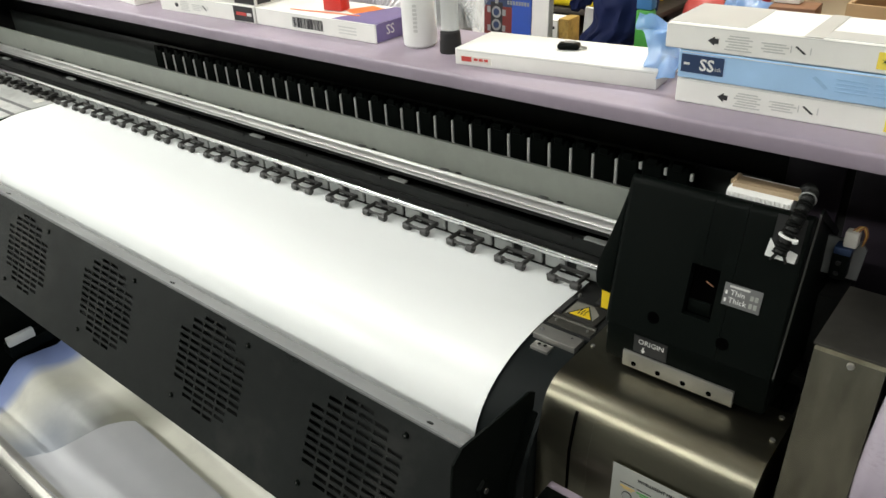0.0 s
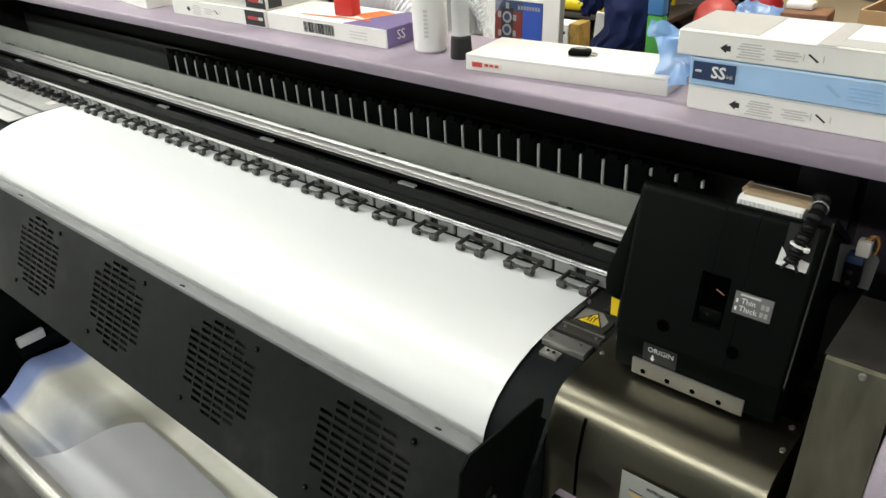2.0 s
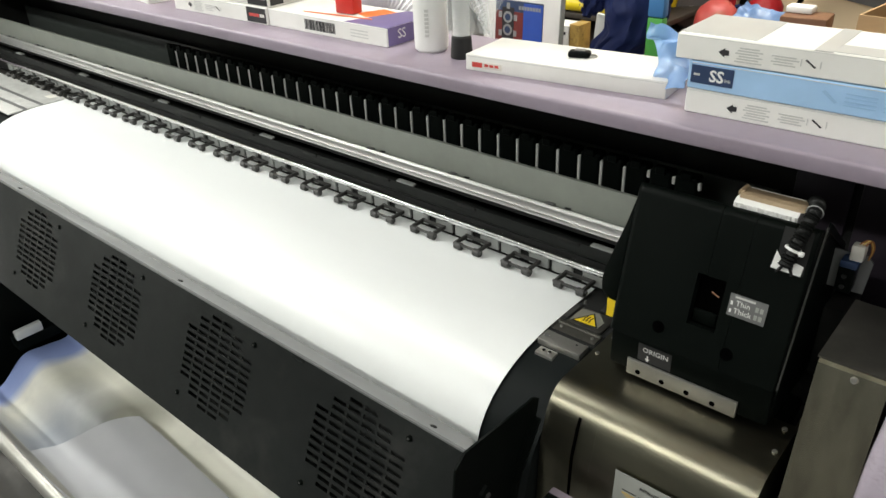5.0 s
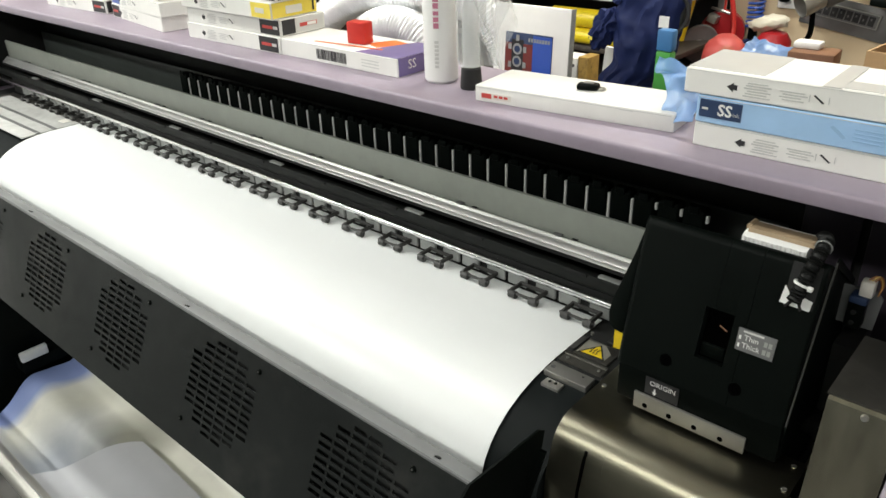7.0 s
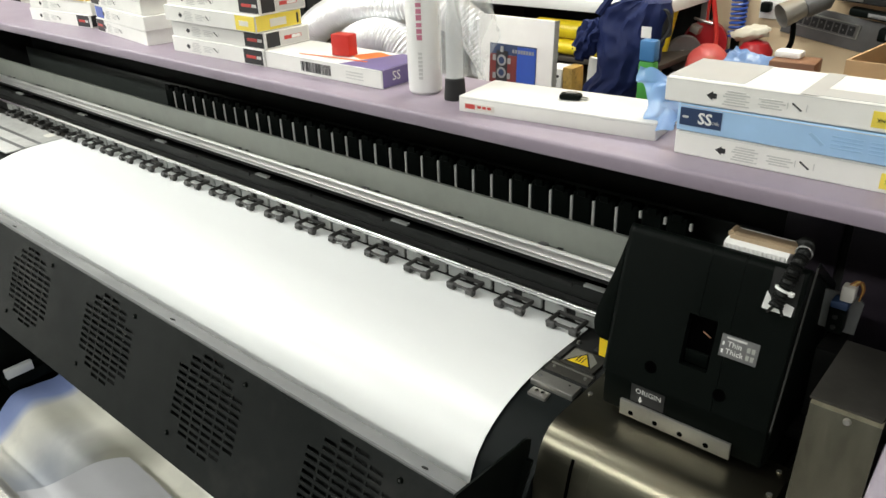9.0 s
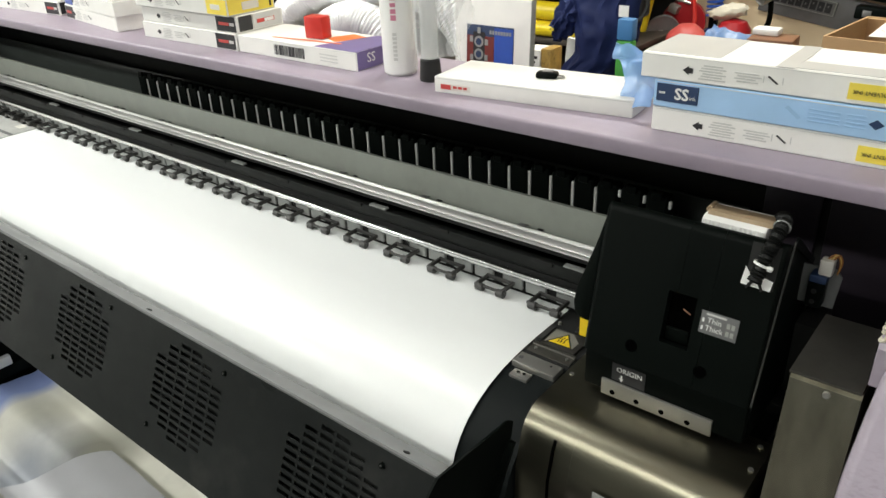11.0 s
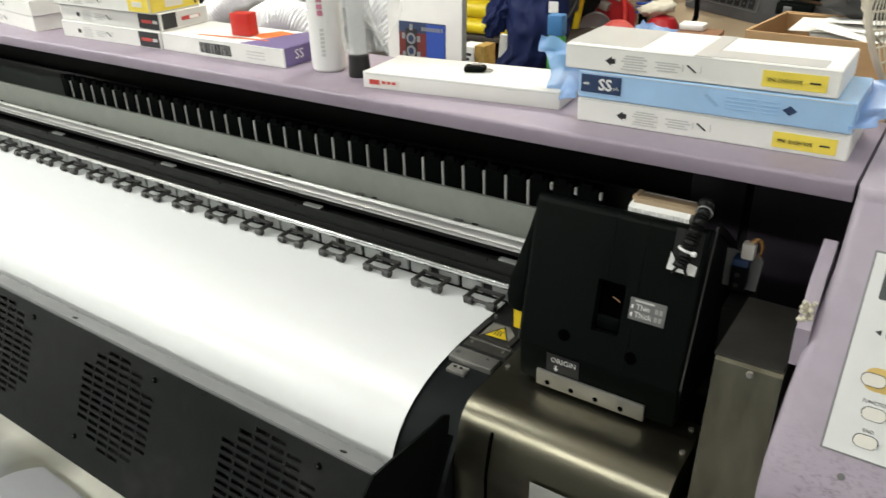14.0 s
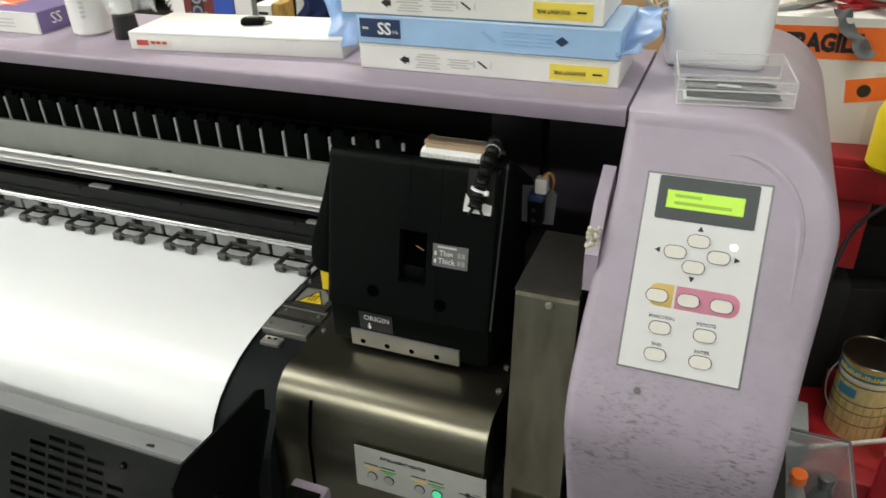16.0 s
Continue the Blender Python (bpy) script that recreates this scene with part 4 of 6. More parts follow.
part("side_flange", profile([(-0.1385, 1.06), (-0.0790, 1.240), (-0.0735, 1.243), (0.02, 1.178), (0.02, 1.170), (-0.075, 1.232), (-0.135, 1.06)], 0.3265, 0.3285), BLACK, carriage)
# thin grey strip stands in for the highlight along the black flange
part("flange_edge", profile([(-0.1412, 1.066), (-0.0815, 1.240), (-0.0793, 1.240), (-0.1387, 1.066)], 0.3266, 0.3284), ROLLER_GREY, carriage, "side flange edge with its highlight drawn in grey")
part("chin", box(0.125, 0.325, -0.1385, -0.05, 1.009, 1.06, bevel=0.004), BLACK, carriage)
part("yellow_mark", box(0.1105, 0.1240, -0.128, -0.126, 1.068, 1.095), WARN_YELLOW, carriage)
origin = part("origin_plate", box(0.152, 0.2905, -0.1430, -0.1390, 1.007, 1.029, bevel=0.0006), ZINC, carriage, "bare metal plate with four screws")
for k in range(4):
    part("screw_hole", cyl((0.1675 + 0.0318 * k, -0.1434, 1.0142), (0.1675 + 0.0318 * k, -0.1428, 1.0142), 0.0034, seg=12), HOLE, carriage)
part("origin_label", box(0.1635, 0.2065, -0.1394, -0.1388, 1.0305, 1.0555), DARK_PRINT, carriage)
words("ORIGIN", 0.0098, WHITE_PLASTIC, carriage, frame_on((0.1862, -0.1398, 1.0475), UPX, (0, 0, 1)))
part("print_arrow", box(0.1755, 0.1775, -0.1398, -0.1395, 1.034, 1.0405), WHITE_PLASTIC, carriage)
part("print_arrow", profile([(0.1735, 1.036), (0.1795, 1.036), (0.1765, 1.0315)], -0.13985, -0.1395, axis="y"), WHITE_PLASTIC, carriage)
RIBBON = material("tan_ribbon_cable", (0.36, 0.27, 0.17), 0.5, vary=0.1, scale=60, stretch=(8, 1, 1))
# ribbon cable and corrugated hose on top
part("ribbon_holder", profile([(-0.087, 1.236), (-0.0865, 1.2445), (-0.0815, 1.2475), (-0.045, 1.2475), (-0.045, 1.215), (-0.075, 1.230)], 0.2305, 0.2985), WHITE_PLASTIC, carriage, "white ribbed ribbon cable clamp")
for k in range(14):
    x = 0.2330 + 0.0048 * k
    part("clamp_rib", box(x - 0.0012, x + 0.0012, -0.0882, -0.0862, 1.2365, 1.2455, bevel=0.0006, seg=1), WHITE_PLASTIC, carriage)
part("ribbon_cable", profile([(-0.079, 1.2476), (-0.078, 1.2520), (-0.058, 1.2525), (-0.01, 1.222), (-0.01, 1.218), (-0.058, 1.2478)], 0.2335, 0.303), RIBBON, carriage)
part("ribbon_lug", cyl((0.2325, -0.072, 1.25), (0.2325, -0.055, 1.25), 0.004, seg=10), RIBBON, carriage)
hose = smooth_path([(0.292, 0.0, 1.212), (0.301, -0.045, 1.246), (0.3125, -0.078, 1.259), (0.3135, -0.099, 1.252), (0.3095, -0.1135, 1.231), (0.3045, -0.1215, 1.206)], 16)
HOSE_BLACK = material("hose_black", (0.006, 0.0065, 0.006), 0.5, vary=0.2, scale=60, spec=0.2)
part("corrugated_hose", tube(hose, lambda t: 0.0070 + 0.0012 * math.cos(t * 2 * math.pi * 34), 12), HOSE_BLACK, carriage, "black corrugated cable hose")
part("cable_tie", cyl((0.3082, -0.1160, 1.2255), (0.3076, -0.1168, 1.2232), 0.0090, seg=16), WHITE_PLASTIC, carriage)
part("cable_tie", cyl((0.3135, -0.090, 1.2565), (0.3135, -0.0878, 1.2572), 0.0088, seg=16), GREY_PLATE, carriage)
part("tie_head", box(0.3145, 0.3200, -0.124, -0.119, 1.2215, 1.226, bevel=0.001), WHITE_PLASTIC, carriage)
hood_piece("hose_recess", 0.292, 0.3215, 0.003, 0.05, 0.0018, 0.0022, MATT_BLACK, carriage)
for tri in (((0.2885, 0.0495), (0.2905, 0.030), (0.301, 0.043), (0.297, 0.0500)), ((0.2985, 0.0502), (0.303, 0.043), (0.3115, 0.038), (0.3200, 0.040), (0.3190, 0.0508))):
    bm = bmesh.new()
    for o in (0.0022, 0.0030):
        bm.faces.new([bm.verts.new(on_hood(x, s, o)) for x, s in tri])
    vs = bm.verts[:]
    for k in range(len(tri)):
        j = (k + 1) % len(tri)
        bm.faces.new((vs[k], vs[j], vs[j + len(tri)], vs[k + len(tri)]))
    bmesh.ops.recalc_face_normals(bm, faces=bm.faces)
    part("white_tab", bm, WHITE_PLASTIC, carriage)
for x, dx in ((0.3035, -0.008), (0.307, 0.004)):
    part("hose_wire", tube([on_hood(x, 0.034, 0.012), on_hood(x + dx * 0.4, 0.044, 0.008), on_hood(x + dx, 0.052, 0.004)], 0.0016, 6), RUBBER, carriage)

PIN_GREY = material("pale_grey_pin", (0.6, 0.6, 0.57), 0.45, vary=0.1)
# cable chain from the carriage, seen above the beam
for k in range(34):
    x = 0.1058 - 0.0401 * k - 0.00005 * max(k - 3, 0) ** 2
    bm = bmesh.new()
    add_box(bm, x - 0.0378, x - 0.0032, 0.130, 0.154, 1.08, 1.158, bevel=0.003, seg=1)
    add_box(bm, x - 0.028, x - 0.012, 0.127, 0.132, 1.152, 1.164, bevel=0.001, seg=1)
    ln = part("chain_link", bm, BLACK, printer)
    part("link_pin", box(x - 0.0026, x + 0.0022, 0.1315, 0.137, 1.140 if k < 3 else 1.085, 1.152 if k < 3 else 1.148, bevel=0.001, seg=1), PIN_GREY, ln)

# stand
for x in (-1.75, 0.35):
    part("stand_leg", box(x - 0.04, x + 0.04, -0.06, 0.1, 0.08, 0.82, bevel=0.006), BLACK, printer)
    part("stand_foot", box(x - 0.05, x + 0.05, -0.5, 0.4, 0.03, 0.09, bevel=0.008), BLACK, printer)
    for y in (-0.45, 0.35):
        part("castor", cyl((x - 0.02, y, 0.03), (x + 0.02, y, 0.03), 0.03, seg=20), RUBBER, printer)
part("stand_beam", box(-1.75, 0.35, 0.0, 0.06, 0.3, 0.38, bevel=0.006), BLACK, printer)
part("bed_body", box(X0, 0.1, -0.1, 0.23, 0.78, 0.954), MATT_BLACK, printer)

# ---- things on the lid ----
LID = 1.315


def ink_box(m, label, w=0.29, d=0.105, h=0.0285, end="black", marks=True, mat=None, group="ink boxes", front_label=True):
    """A flat ink carton; its front is at y = 0, its left end at x = 0, its base at z = 0."""
    t = thing("ink_box", label, "ink carton", m, group)
    mat = mat or WHITE_CARD
    part("carton", box(0, w, 0, d, 0, h, bevel=0.0012, seg=1), mat, t)
    part("flap_seam", box(0.004, w - 0.004, -0.0003, 0.0003, h * 0.93, h * 0.95), GREY_PRINT, t)
    e = 0.0006
    if marks:
        part("arrow_print", profile([(0.0485, h * 0.46), (0.0555, h * 0.64), (0.0555, h * 0.56), (0.060, h * 0.56), (0.060, h * 0.36), (0.0555, h * 0.36), (0.0555, h * 0.28)], -e, 0.0002, axis="y"), DARK_PRINT, t)
        part("pen_print", profile([(0.1385, h * 0.60), (0.1400, h * 0.64), (0.1500, h * 0.38), (0.1485, h * 0.34)], -e, 0.0002, axis="y"), DARK_PRINT, t)
        for k in range(6):
            z = h * (0.17 + 0.105 * k)
            part("print_bar", box(0.067 + 0.002 * (k % 3), 0.096 - 0.004 * (k % 2), -e, 0.0002, z, z + h * 0.05), FAINT_PRINT, t)
            if k in (1, 2, 3, 4):
                part("print_bar", box(0.105 + 0.003 * (k % 2), 0.133 - 0.003 * (k % 3), -e, 0.0002, z, z + h * 0.045), FAINT_PRINT, t)
        part("print_frame", box(0.1535, 0.1545, -e, 0.0002, h * 0.36, h * 0.62), FAINT_PRINT, t)
        part("print_frame", box(0.1345, 0.1355, -e, 0.0002, h * 0.36, h * 0.62), FAINT_PRINT, t)
    if end == "black":
        part("end_label", box(w - 0.058, w - 0.004, -e, 0.0002, h * 0.08, h * 0.94), DARK_PRINT, t)
        part("label_bar", box(w - 0.050, w - 0.022, -2 * e, 0, h * 0.42, h * 0.6), RED_PRINT, t)
        part("label_bar", box(w - 0.020, w - 0.008, -2 * e, 0, h * 0.42, h * 0.6), GREY_PRINT, t)
        part("end_label", box(w - 0.0002, w + e, 0.004, d * 0.32, h * 0.1, h * 0.95), DARK_PRINT, t)
        part("end_label", box(w - 0.0002, w + e, d * 0.34, d * 0.96, h * 0.1, h * 0.95), GREY_PRINT, t)
        part("label_bar", box(w, w + 2 * e, d * 0.42, d * 0.8, h * 0.4, h * 0.62), RED_PRINT, t)
        part("label_bar", box(w, w + 2.4 * e, d * 0.58, d * 0.78, h * 0.42, h * 0.60), WHITE_PLASTIC, t)
    elif end == "yellow":
        part("end_label", box(w - 0.058, w - 0.002, -e, 0.0002, h * 0.08, h * 0.94), YELLOW_PRINT, t)
        part("label_bar", box(w - 0.046, w - 0.02, -2 * e, 0, h * 0.35, h * 0.65), BUTTON, t)
        part("end_label", box(w - 0.0002, w + e, 0.002, d * 0.97, h * 0.08, h * 0.95), YELLOW_PRINT, t)
        part("label_bar", box(w, w + 2 * e, d * 0.3, d * 0.65, h * 0.25, h * 0.7), BUTTON, t)
        part("label_bar", box(w, w + 2 * e, d * 0.88, d * 0.92, h * 0.2, h * 0.8), DARK_PRINT, t)
    elif end == "solvent":
        part("end_label", box(w - 0.071, w - 0.011, -e, 0.0002, h * 0.17, h * 0.76), YELLOW_PRINT, t)
        part("label_bar", box(w - 0.0265, w - 0.017, -2 * e, 0, h * 0.43, h * 0.49), DARK_PRINT, t)
        words("SOLVENT INK", 0.0054, DARK_PRINT, t, frame_on((w - 0.0500, -2.2 * e, h * 0.46), (-1, 0, 0), (0, 0, -1)))
    elif end == "blue":
        part("end_label", box(0.006, 0.052, -e, 0.0002, h * 0.1, h * 0.9), BLUE_PLASTIC, t)
    elif end == "left":
        part("end_label", box(0.004, 0.05, -e, 0.0002, h * 0.08, h * 0.94), DARK_PRINT, t)
        part("label_bar", box(0.012, 0.04, -2 * e, 0, h * 0.42, h * 0.6), RED_PRINT, t)
    return t


# pile of cartons with black and yellow end labels
for k, (end, dx, dy, turn) in enumerate((("black", 0, 0, 0), ("black", 0.004, 0.002, 0.3), ("yellow", -0.003, -0.004, -0.6), ("black", 0.003, 0.001, 0.2), ("black", 0, 0.003, 0.5), ("black", -0.004, 0.0, 0))):
    ink_box(pose(-0.938 + dx, -0.030 + dy, LID + 0.0300 * k, 0, 0, 1.2 + turn), "white ink carton with %s end label in a pile" % end, end=end, h=0.0298)
for k, (end, dx, turn) in enumerate((("left", 0, 0), ("blue", 0.006, -0.5), ("left", -0.006, 0.6), ("none", 0.002, 0), ("left", 0.0, 0))):
    ink_box(pose(-1.312 + dx, -0.0, LID + 0.0300 * k, 0, 0, -7.5 + turn), "white ink carton in a pile on the lid", end=end, h=0.0298)
for k, (end, dx, turn) in enumerate((("black", 0, 0), ("none", 0.01, 0.7), ("yellow", -0.004, 0), ("none", 0.004, 0.5))):
    ink_box(pose(-1.64 + dx, -0.012, LID + 0.0300 * k, 0, 0, 3 + turn), "white ink carton in a pile on the lid", end=end, h=0.0298)

# carton with a purple corner and a red block on it
t = ink_box(pose(-0.648, -0.021, LID, 0, 0, 0.4), "white ink carton with a barcode and purple end", end="none", marks=False, h=0.0295, d=0.11, w=0.292)
part("purple_end", box(0.2915, 0.2927, 0.002, 0.108, 0.001, 0.029), PURPLE_PRINT, t)
part("purple_top", profile([(0.195, 0.001), (0.2915, 0.001), (0.2915, 0.109), (0.235, 0.109)], 0.0293, 0.0299, axis="z"), PURPLE_PRINT, t)
part("orange_top", profile([(0.17, 0.055), (0.205, 0.04), (0.235, 0.09), (0.19, 0.1)], 0.0293, 0.0298, axis="z"), ORANGE_PRINT, t)
words("SS", 0.021, WHITE_PLASTIC, t, frame_on((0.2932, 0.032, 0.0165), (0, 1, 0), (0, 0, 1)))
rb = random.Random(3)
x = 0.098
while x < 0.172:
    wbar = rb.choice((0.0008, 0.0012, 0.002))
    part("barcode_bar", box(x, x + wbar, -0.0006, 0.0002, 0.006, 0.023), DARK_PRINT, t)
    x += wbar + rb.choice((0.0009, 0.0014, 0.002))
for k in range(3):
    part("print_bar", box(0.21, 0.25, -0.0006, 0.0002, 0.008 + 0.005 * k, 0.010 + 0.005 * k), GREY_PRINT, t)
single("red_block", box(-0.019, 0.019, -0.012, 0.012, 0, 0.036, bevel=0.002), RED_PLASTIC, "small translucent red plastic block on a carton", "block", pose(-0.492, 0.030, LID + 0.0301, 0, 0, 8))
single("red_strap", profile([(-0.12, 0.0), (-0.02, 0.012), (0.03, 0.016), (0.03, 0.020), (-0.02, 0.016), (-0.12, 0.003)], 0, 0.0006, axis="z"), ORANGE_PRINT, "thin red plastic strip lying on a carton", "strip", pose(-0.45, -0.006, LID + 0.0302, 0, 0, 0))

# white bottle and a bagged bottle with a dark base
b = thing("spray_bottle", "tall white plastic bottle with pink label print", "bottle", pose(-0.292, 0.012, LID))
part("bottle_body", lathe([(0.022, 0), (0.0255, 0.004), (0.0262, 0.02), (0.0262, 0.17), (0.02, 0.19), (0.011, 0.2), (0.011, 0.21)]), WHITE_PLASTIC, b)
part("cap", lathe([(0.0135, 0.2105), (0.0135, 0.235), (0.012, 0.238)]), WHITE_PLASTIC, b)
for k in range(7):
    a = radians(-62)
    part("print_bar", box(-0.004, 0.004, -0.0005, 0.0005, 0, 0.0075 - (k % 3) * 0.001), PINK_PRINT, b, m=pose(0.0265 * math.cos(a), 0.0265 * math.sin(a), 0.083 + 0.0095 * k, 0, 0, 28))
    part("print_bar", box(-0.003, 0.003, -0.0005, 0.0005, 0, 0.004), GREY_PRINT, b, m=pose(0.0265 * math.cos(a), 0.0265 * math.sin(a), 0.025 + 0.006 * k, 0, 0, 28))
MILKY = material("milky_plastic", (0.78, 0.79, 0.78), 0.3, alpha=0.45, vary=0.03)
SLEEVE = material("clear_film_sleeve", (0.8, 0.82, 0.82), 0.12, alpha=0.28, vary=0.02, bump=0.5, bump_scale=90)
b = thing("clear_bottle", "slim clear bottle with a black base in a plastic sleeve", "bottle", pose(-0.226, 0.004, LID))
part("base", lathe([(0.016, 0), (0.0165, 0.002), (0.0145, 0.03), (0.012, 0.032)]), RUBBER, b)
part("bottle_body", lathe([(0.0125, 0.0325), (0.0125, 0.105), (0.010, 0.125), (0.0085, 0.13), (0.0085, 0.165)]), MILKY, b)
part("sleeve", lathe([(0.0185, 0.034), (0.0215, 0.05), (0.0215, 0.1), (0.024, 0.19)], seg=10), SLEEVE, b)
for k in range(3):
    bm = bmesh.new()
    g = [[bm.verts.new((0.02 + 0.03 * u + 0.012 * math.sin(7 * v + 2 * k), -0.004 + 0.012 * k + 0.012 * math.sin(5 * v + 4 * u + k), 0.036 + 0.16 * v * (1 - 0.25 * u))) for v in np.linspace(0, 1, 12)] for u in np.linspace(0, 1, 5)]
    for p, q in zip(g, g[1:]):
        for j in range(11):
            bm.faces.new((p[j], q[j], q[j + 1], p[j + 1]))
    bmesh.ops.solidify(bm, geom=bm.faces[:], thickness=0.0004)
    part("bag_fold", bm, SLEEVE, b)

# flat white box with a key fob on it
t = thing("white_box", "flat white carton with a small red label", "carton", pose(-0.180, -0.043, LID, 0, 0, 6.4))
part("carton", box(0, 0.286, 0, 0.1, 0, 0.0225, bevel=0.0015), WHITE_CARD, t)
part("lid_edge", box(0.004, 0.282, -0.0004, 0.0004, 0.0195, 0.0203), GREY_PRINT, t)
part("label", box(0.010, 0.058, -0.0006, 0.0002, 0.005, 0.0135), BUTTON, t)
part("label_bar", box(0.011, 0.027, -0.0010, 0, 0.006, 0.0125), RED_PRINT, t)
for k in range(3):
    part("label_bar", box(0.031 + 0.008 * k, 0.037 + 0.008 * k, -0.0010, 0, 0.008, 0.0115), RED_PRINT, t)
part("print_bar", box(0.215, 0.233, -0.0006, 0.0002, 0.0185, 0.0197), GREY_PRINT, t)
part("tape_edge", box(0.12, 0.19, 0.008, 0.0088, 0.0225, 0.0229), GREY_PRINT, t)
k = thing("key_fob", "black car key fob lying on a carton", "key", pose(-0.04, 0.026, LID + 0.0226, 0, 0, 20))
part("fob", box(-0.015, 0.015, -0.009, 0.009, 0, 0.0085, bevel=0.004, seg=3), BLACK, k)
part("key_ring", tube([(0.017 + 0.006 * math.cos(a), 0.006 * math.sin(a), 0.002) for a in np.linspace(0, 6.28, 14)], 0.0012, 6), ZINC, k)
part("button", box(-0.006, 0.008, -0.005, 0.005, 0.009, 0.0098, bevel=0.0003, seg=1), GREY_METAL, k)

# three cartons, the middle one wrapped in blue film
ink_box(pose(0.139, -0.034, LID, 0, 0, 0.6), "white ink carton with yellow label under a blue one", end="solvent", w=0.288, h=0.0275)
t = ink_box(pose(0.139, -0.035, LID + 0.0285, 0, 0, 0.3), "ink carton wrapped in blue plastic film", end="none", marks=False, mat=BLUE_WRAP, w=0.287, h=0.031)
BLUE_PRINT = material("print_under_blue_film", (0.27, 0.45, 0.68), 0.4, vary=0.05)
part("pen_print", profile([(0.143, 0.02), (0.146, 0.022), (0.160, 0.0115), (0.157, 0.0095)], -0.0006, 0.0002, axis="y"), BLUE_PRINT, t)
part("arrow_print", profile([(0.222, 0.0155), (0.229, 0.0205), (0.236, 0.0155), (0.229, 0.0105)], -0.0006, 0.0002, axis="y"), NAVY_PRINT, t)
for k in range(4):
    part("print_bar", box(0.166, 0.196, -0.0005, 0.0002, 0.009 + 0.004 * k, 0.0102 + 0.004 * k), BLUE_PRINT, t)
    part("print_bar", box(0.202, 0.22, -0.0005, 0.0002, 0.009 + 0.004 * k, 0.0102 + 0.004 * k), BLUE_PRINT, t)
part("navy_label", box(0.004, 0.052, -0.0008, 0.0002, 0.007, 0.027), NAVY_PRINT, t)
words("SS", 0.0180, WHITE_PLASTIC, t, bold=0.0004, m=frame_on((0.0335, -0.0014, 0.0165), UPX, (0, 0, 1)))
words("ink", 0.0062, GREY_PRINT, t, frame_on((0.0463, -0.0014, 0.0140), UPX, (0, 0, 1)))
part("print_bar", box(0.007, 0.014, -0.0012, 0, 0.0155, 0.018), GREY_PRINT, t)
ink_box(pose(0.122, -0.036, LID + 0.0605, 0, 0, 0.9), "white ink carton with yellow label and taped lid", end="solvent", w=0.286, h=0.0275)
TAPE = material("grey_packing_tape", (0.44, 0.45, 0.45), 0.4, vary=0.06, scale=30)
top_box = max((o for o in scene.objects if o.name.startswith("ink_box") and abs(o.location.x - 0.122) < 0.001), key=lambda o: o.location.z)
part("tape", box(0.0, 0.085, 0.008, 0.1045, 0.0275, 0.0279), TAPE, top_box)
part("tape", box(0.145, 0.163, -0.0001, 0.1045, 0.0276, 0.0281), TAPE, top_box)
part("tape", box(0.16, 0.27, 0.004, 0.035, 0.0275, 0.0280), TAPE, top_box)


def crumple(name, label, corners, mat, seed, n=14, amp=0.008):
    """A crumpled piece of film spread between four corners."""
    bm = bmesh.new()
    c = [Vector(p) for p in corners]
    g = [[None] * (n + 1) for _ in range(n + 1)]
    for i in range(n + 1):
        for j in range(n + 1):
            u, v = i / n, j / n
            p = c[0] * (1 - u) * (1 - v) + c[1] * u * (1 - v) + c[2] * u * v + c[3] * (1 - u) * v
            p = p + Vector([noise.noise(p * 45 + Vector((seed * 7 + k * 13, 0, 0))) * amp * 2 for k in range(3)])
            g[i][j] = bm.verts.new(p)
    for i in range(n):
        for j in range(n):
            bm.faces.new((g[i][j], g[i + 1][j], g[i + 1][j + 1], g[i][j + 1]))
    bmesh.ops.recalc_face_normals(bm, faces=bm.faces)
    bmesh.ops.solidify(bm, geom=bm.faces[:], thickness=0.0005)
    return single(name, bm, mat, label, "plastic bag")


BLUE_FILM = material("blue_film", (0.27, 0.50, 0.88), 0.3, vary=0.12, scale=30, transmission=0.3, alpha=0.62, bump=0.4, bump_scale=60)
crumple("blue_bag", "crumpled translucent blue plastic bag end", [(0.085, 0.0, LID + 0.004), (0.142, -0.028, LID + 0.03), (0.142, 0.03, LID + 0.06), (0.052, 0.03, LID + 0.082)], BLUE_FILM, 2, n=24, amp=0.007)
crumple("blue_bag", "crumpled translucent blue plastic bag end", [(0.424, -0.036, LID + 0.030), (0.444, -0.015, LID + 0.036), (0.462, 0.055, LID + 0.066), (0.424, 0.07, LID + 0.058)], BLUE_FILM, 5, n=22, amp=0.006)

# clear case with pens and a white tub on the end hood
EDGE_CLEAR = material("acrylic_edge", (0.8, 0.8, 0.77), 0.2, alpha=0.55, vary=0.02)
t = thing("pen_case", "open clear acrylic case holding pens", "plastic case", pose(0.532, -0.01, LID + 0.001, 0, 0, 8))
part("case_floor", box(-0.052, 0.052, -0.045, 0.045, 0, 0.002), CLEAR, t)
for a in ((-0.052, 0.052, -0.045, -0.0435), (-0.052, 0.052, 0.0435, 0.045), (-0.052, -0.0505, -0.0434, 0.0434), (0.0505, 0.052, -0.0434, 0.0434)):
    part("case_wall", box(*a, 0.0021, 0.024), CLEAR, t)
for y in (-0.0452, 0.0442):
    for z in (0.0, 0.0135, 0.0235):
        part("case_edge", box(-0.0525, 0.0525, y, y + 0.0012, z, z + 0.0012), EDGE_CLEAR, t)
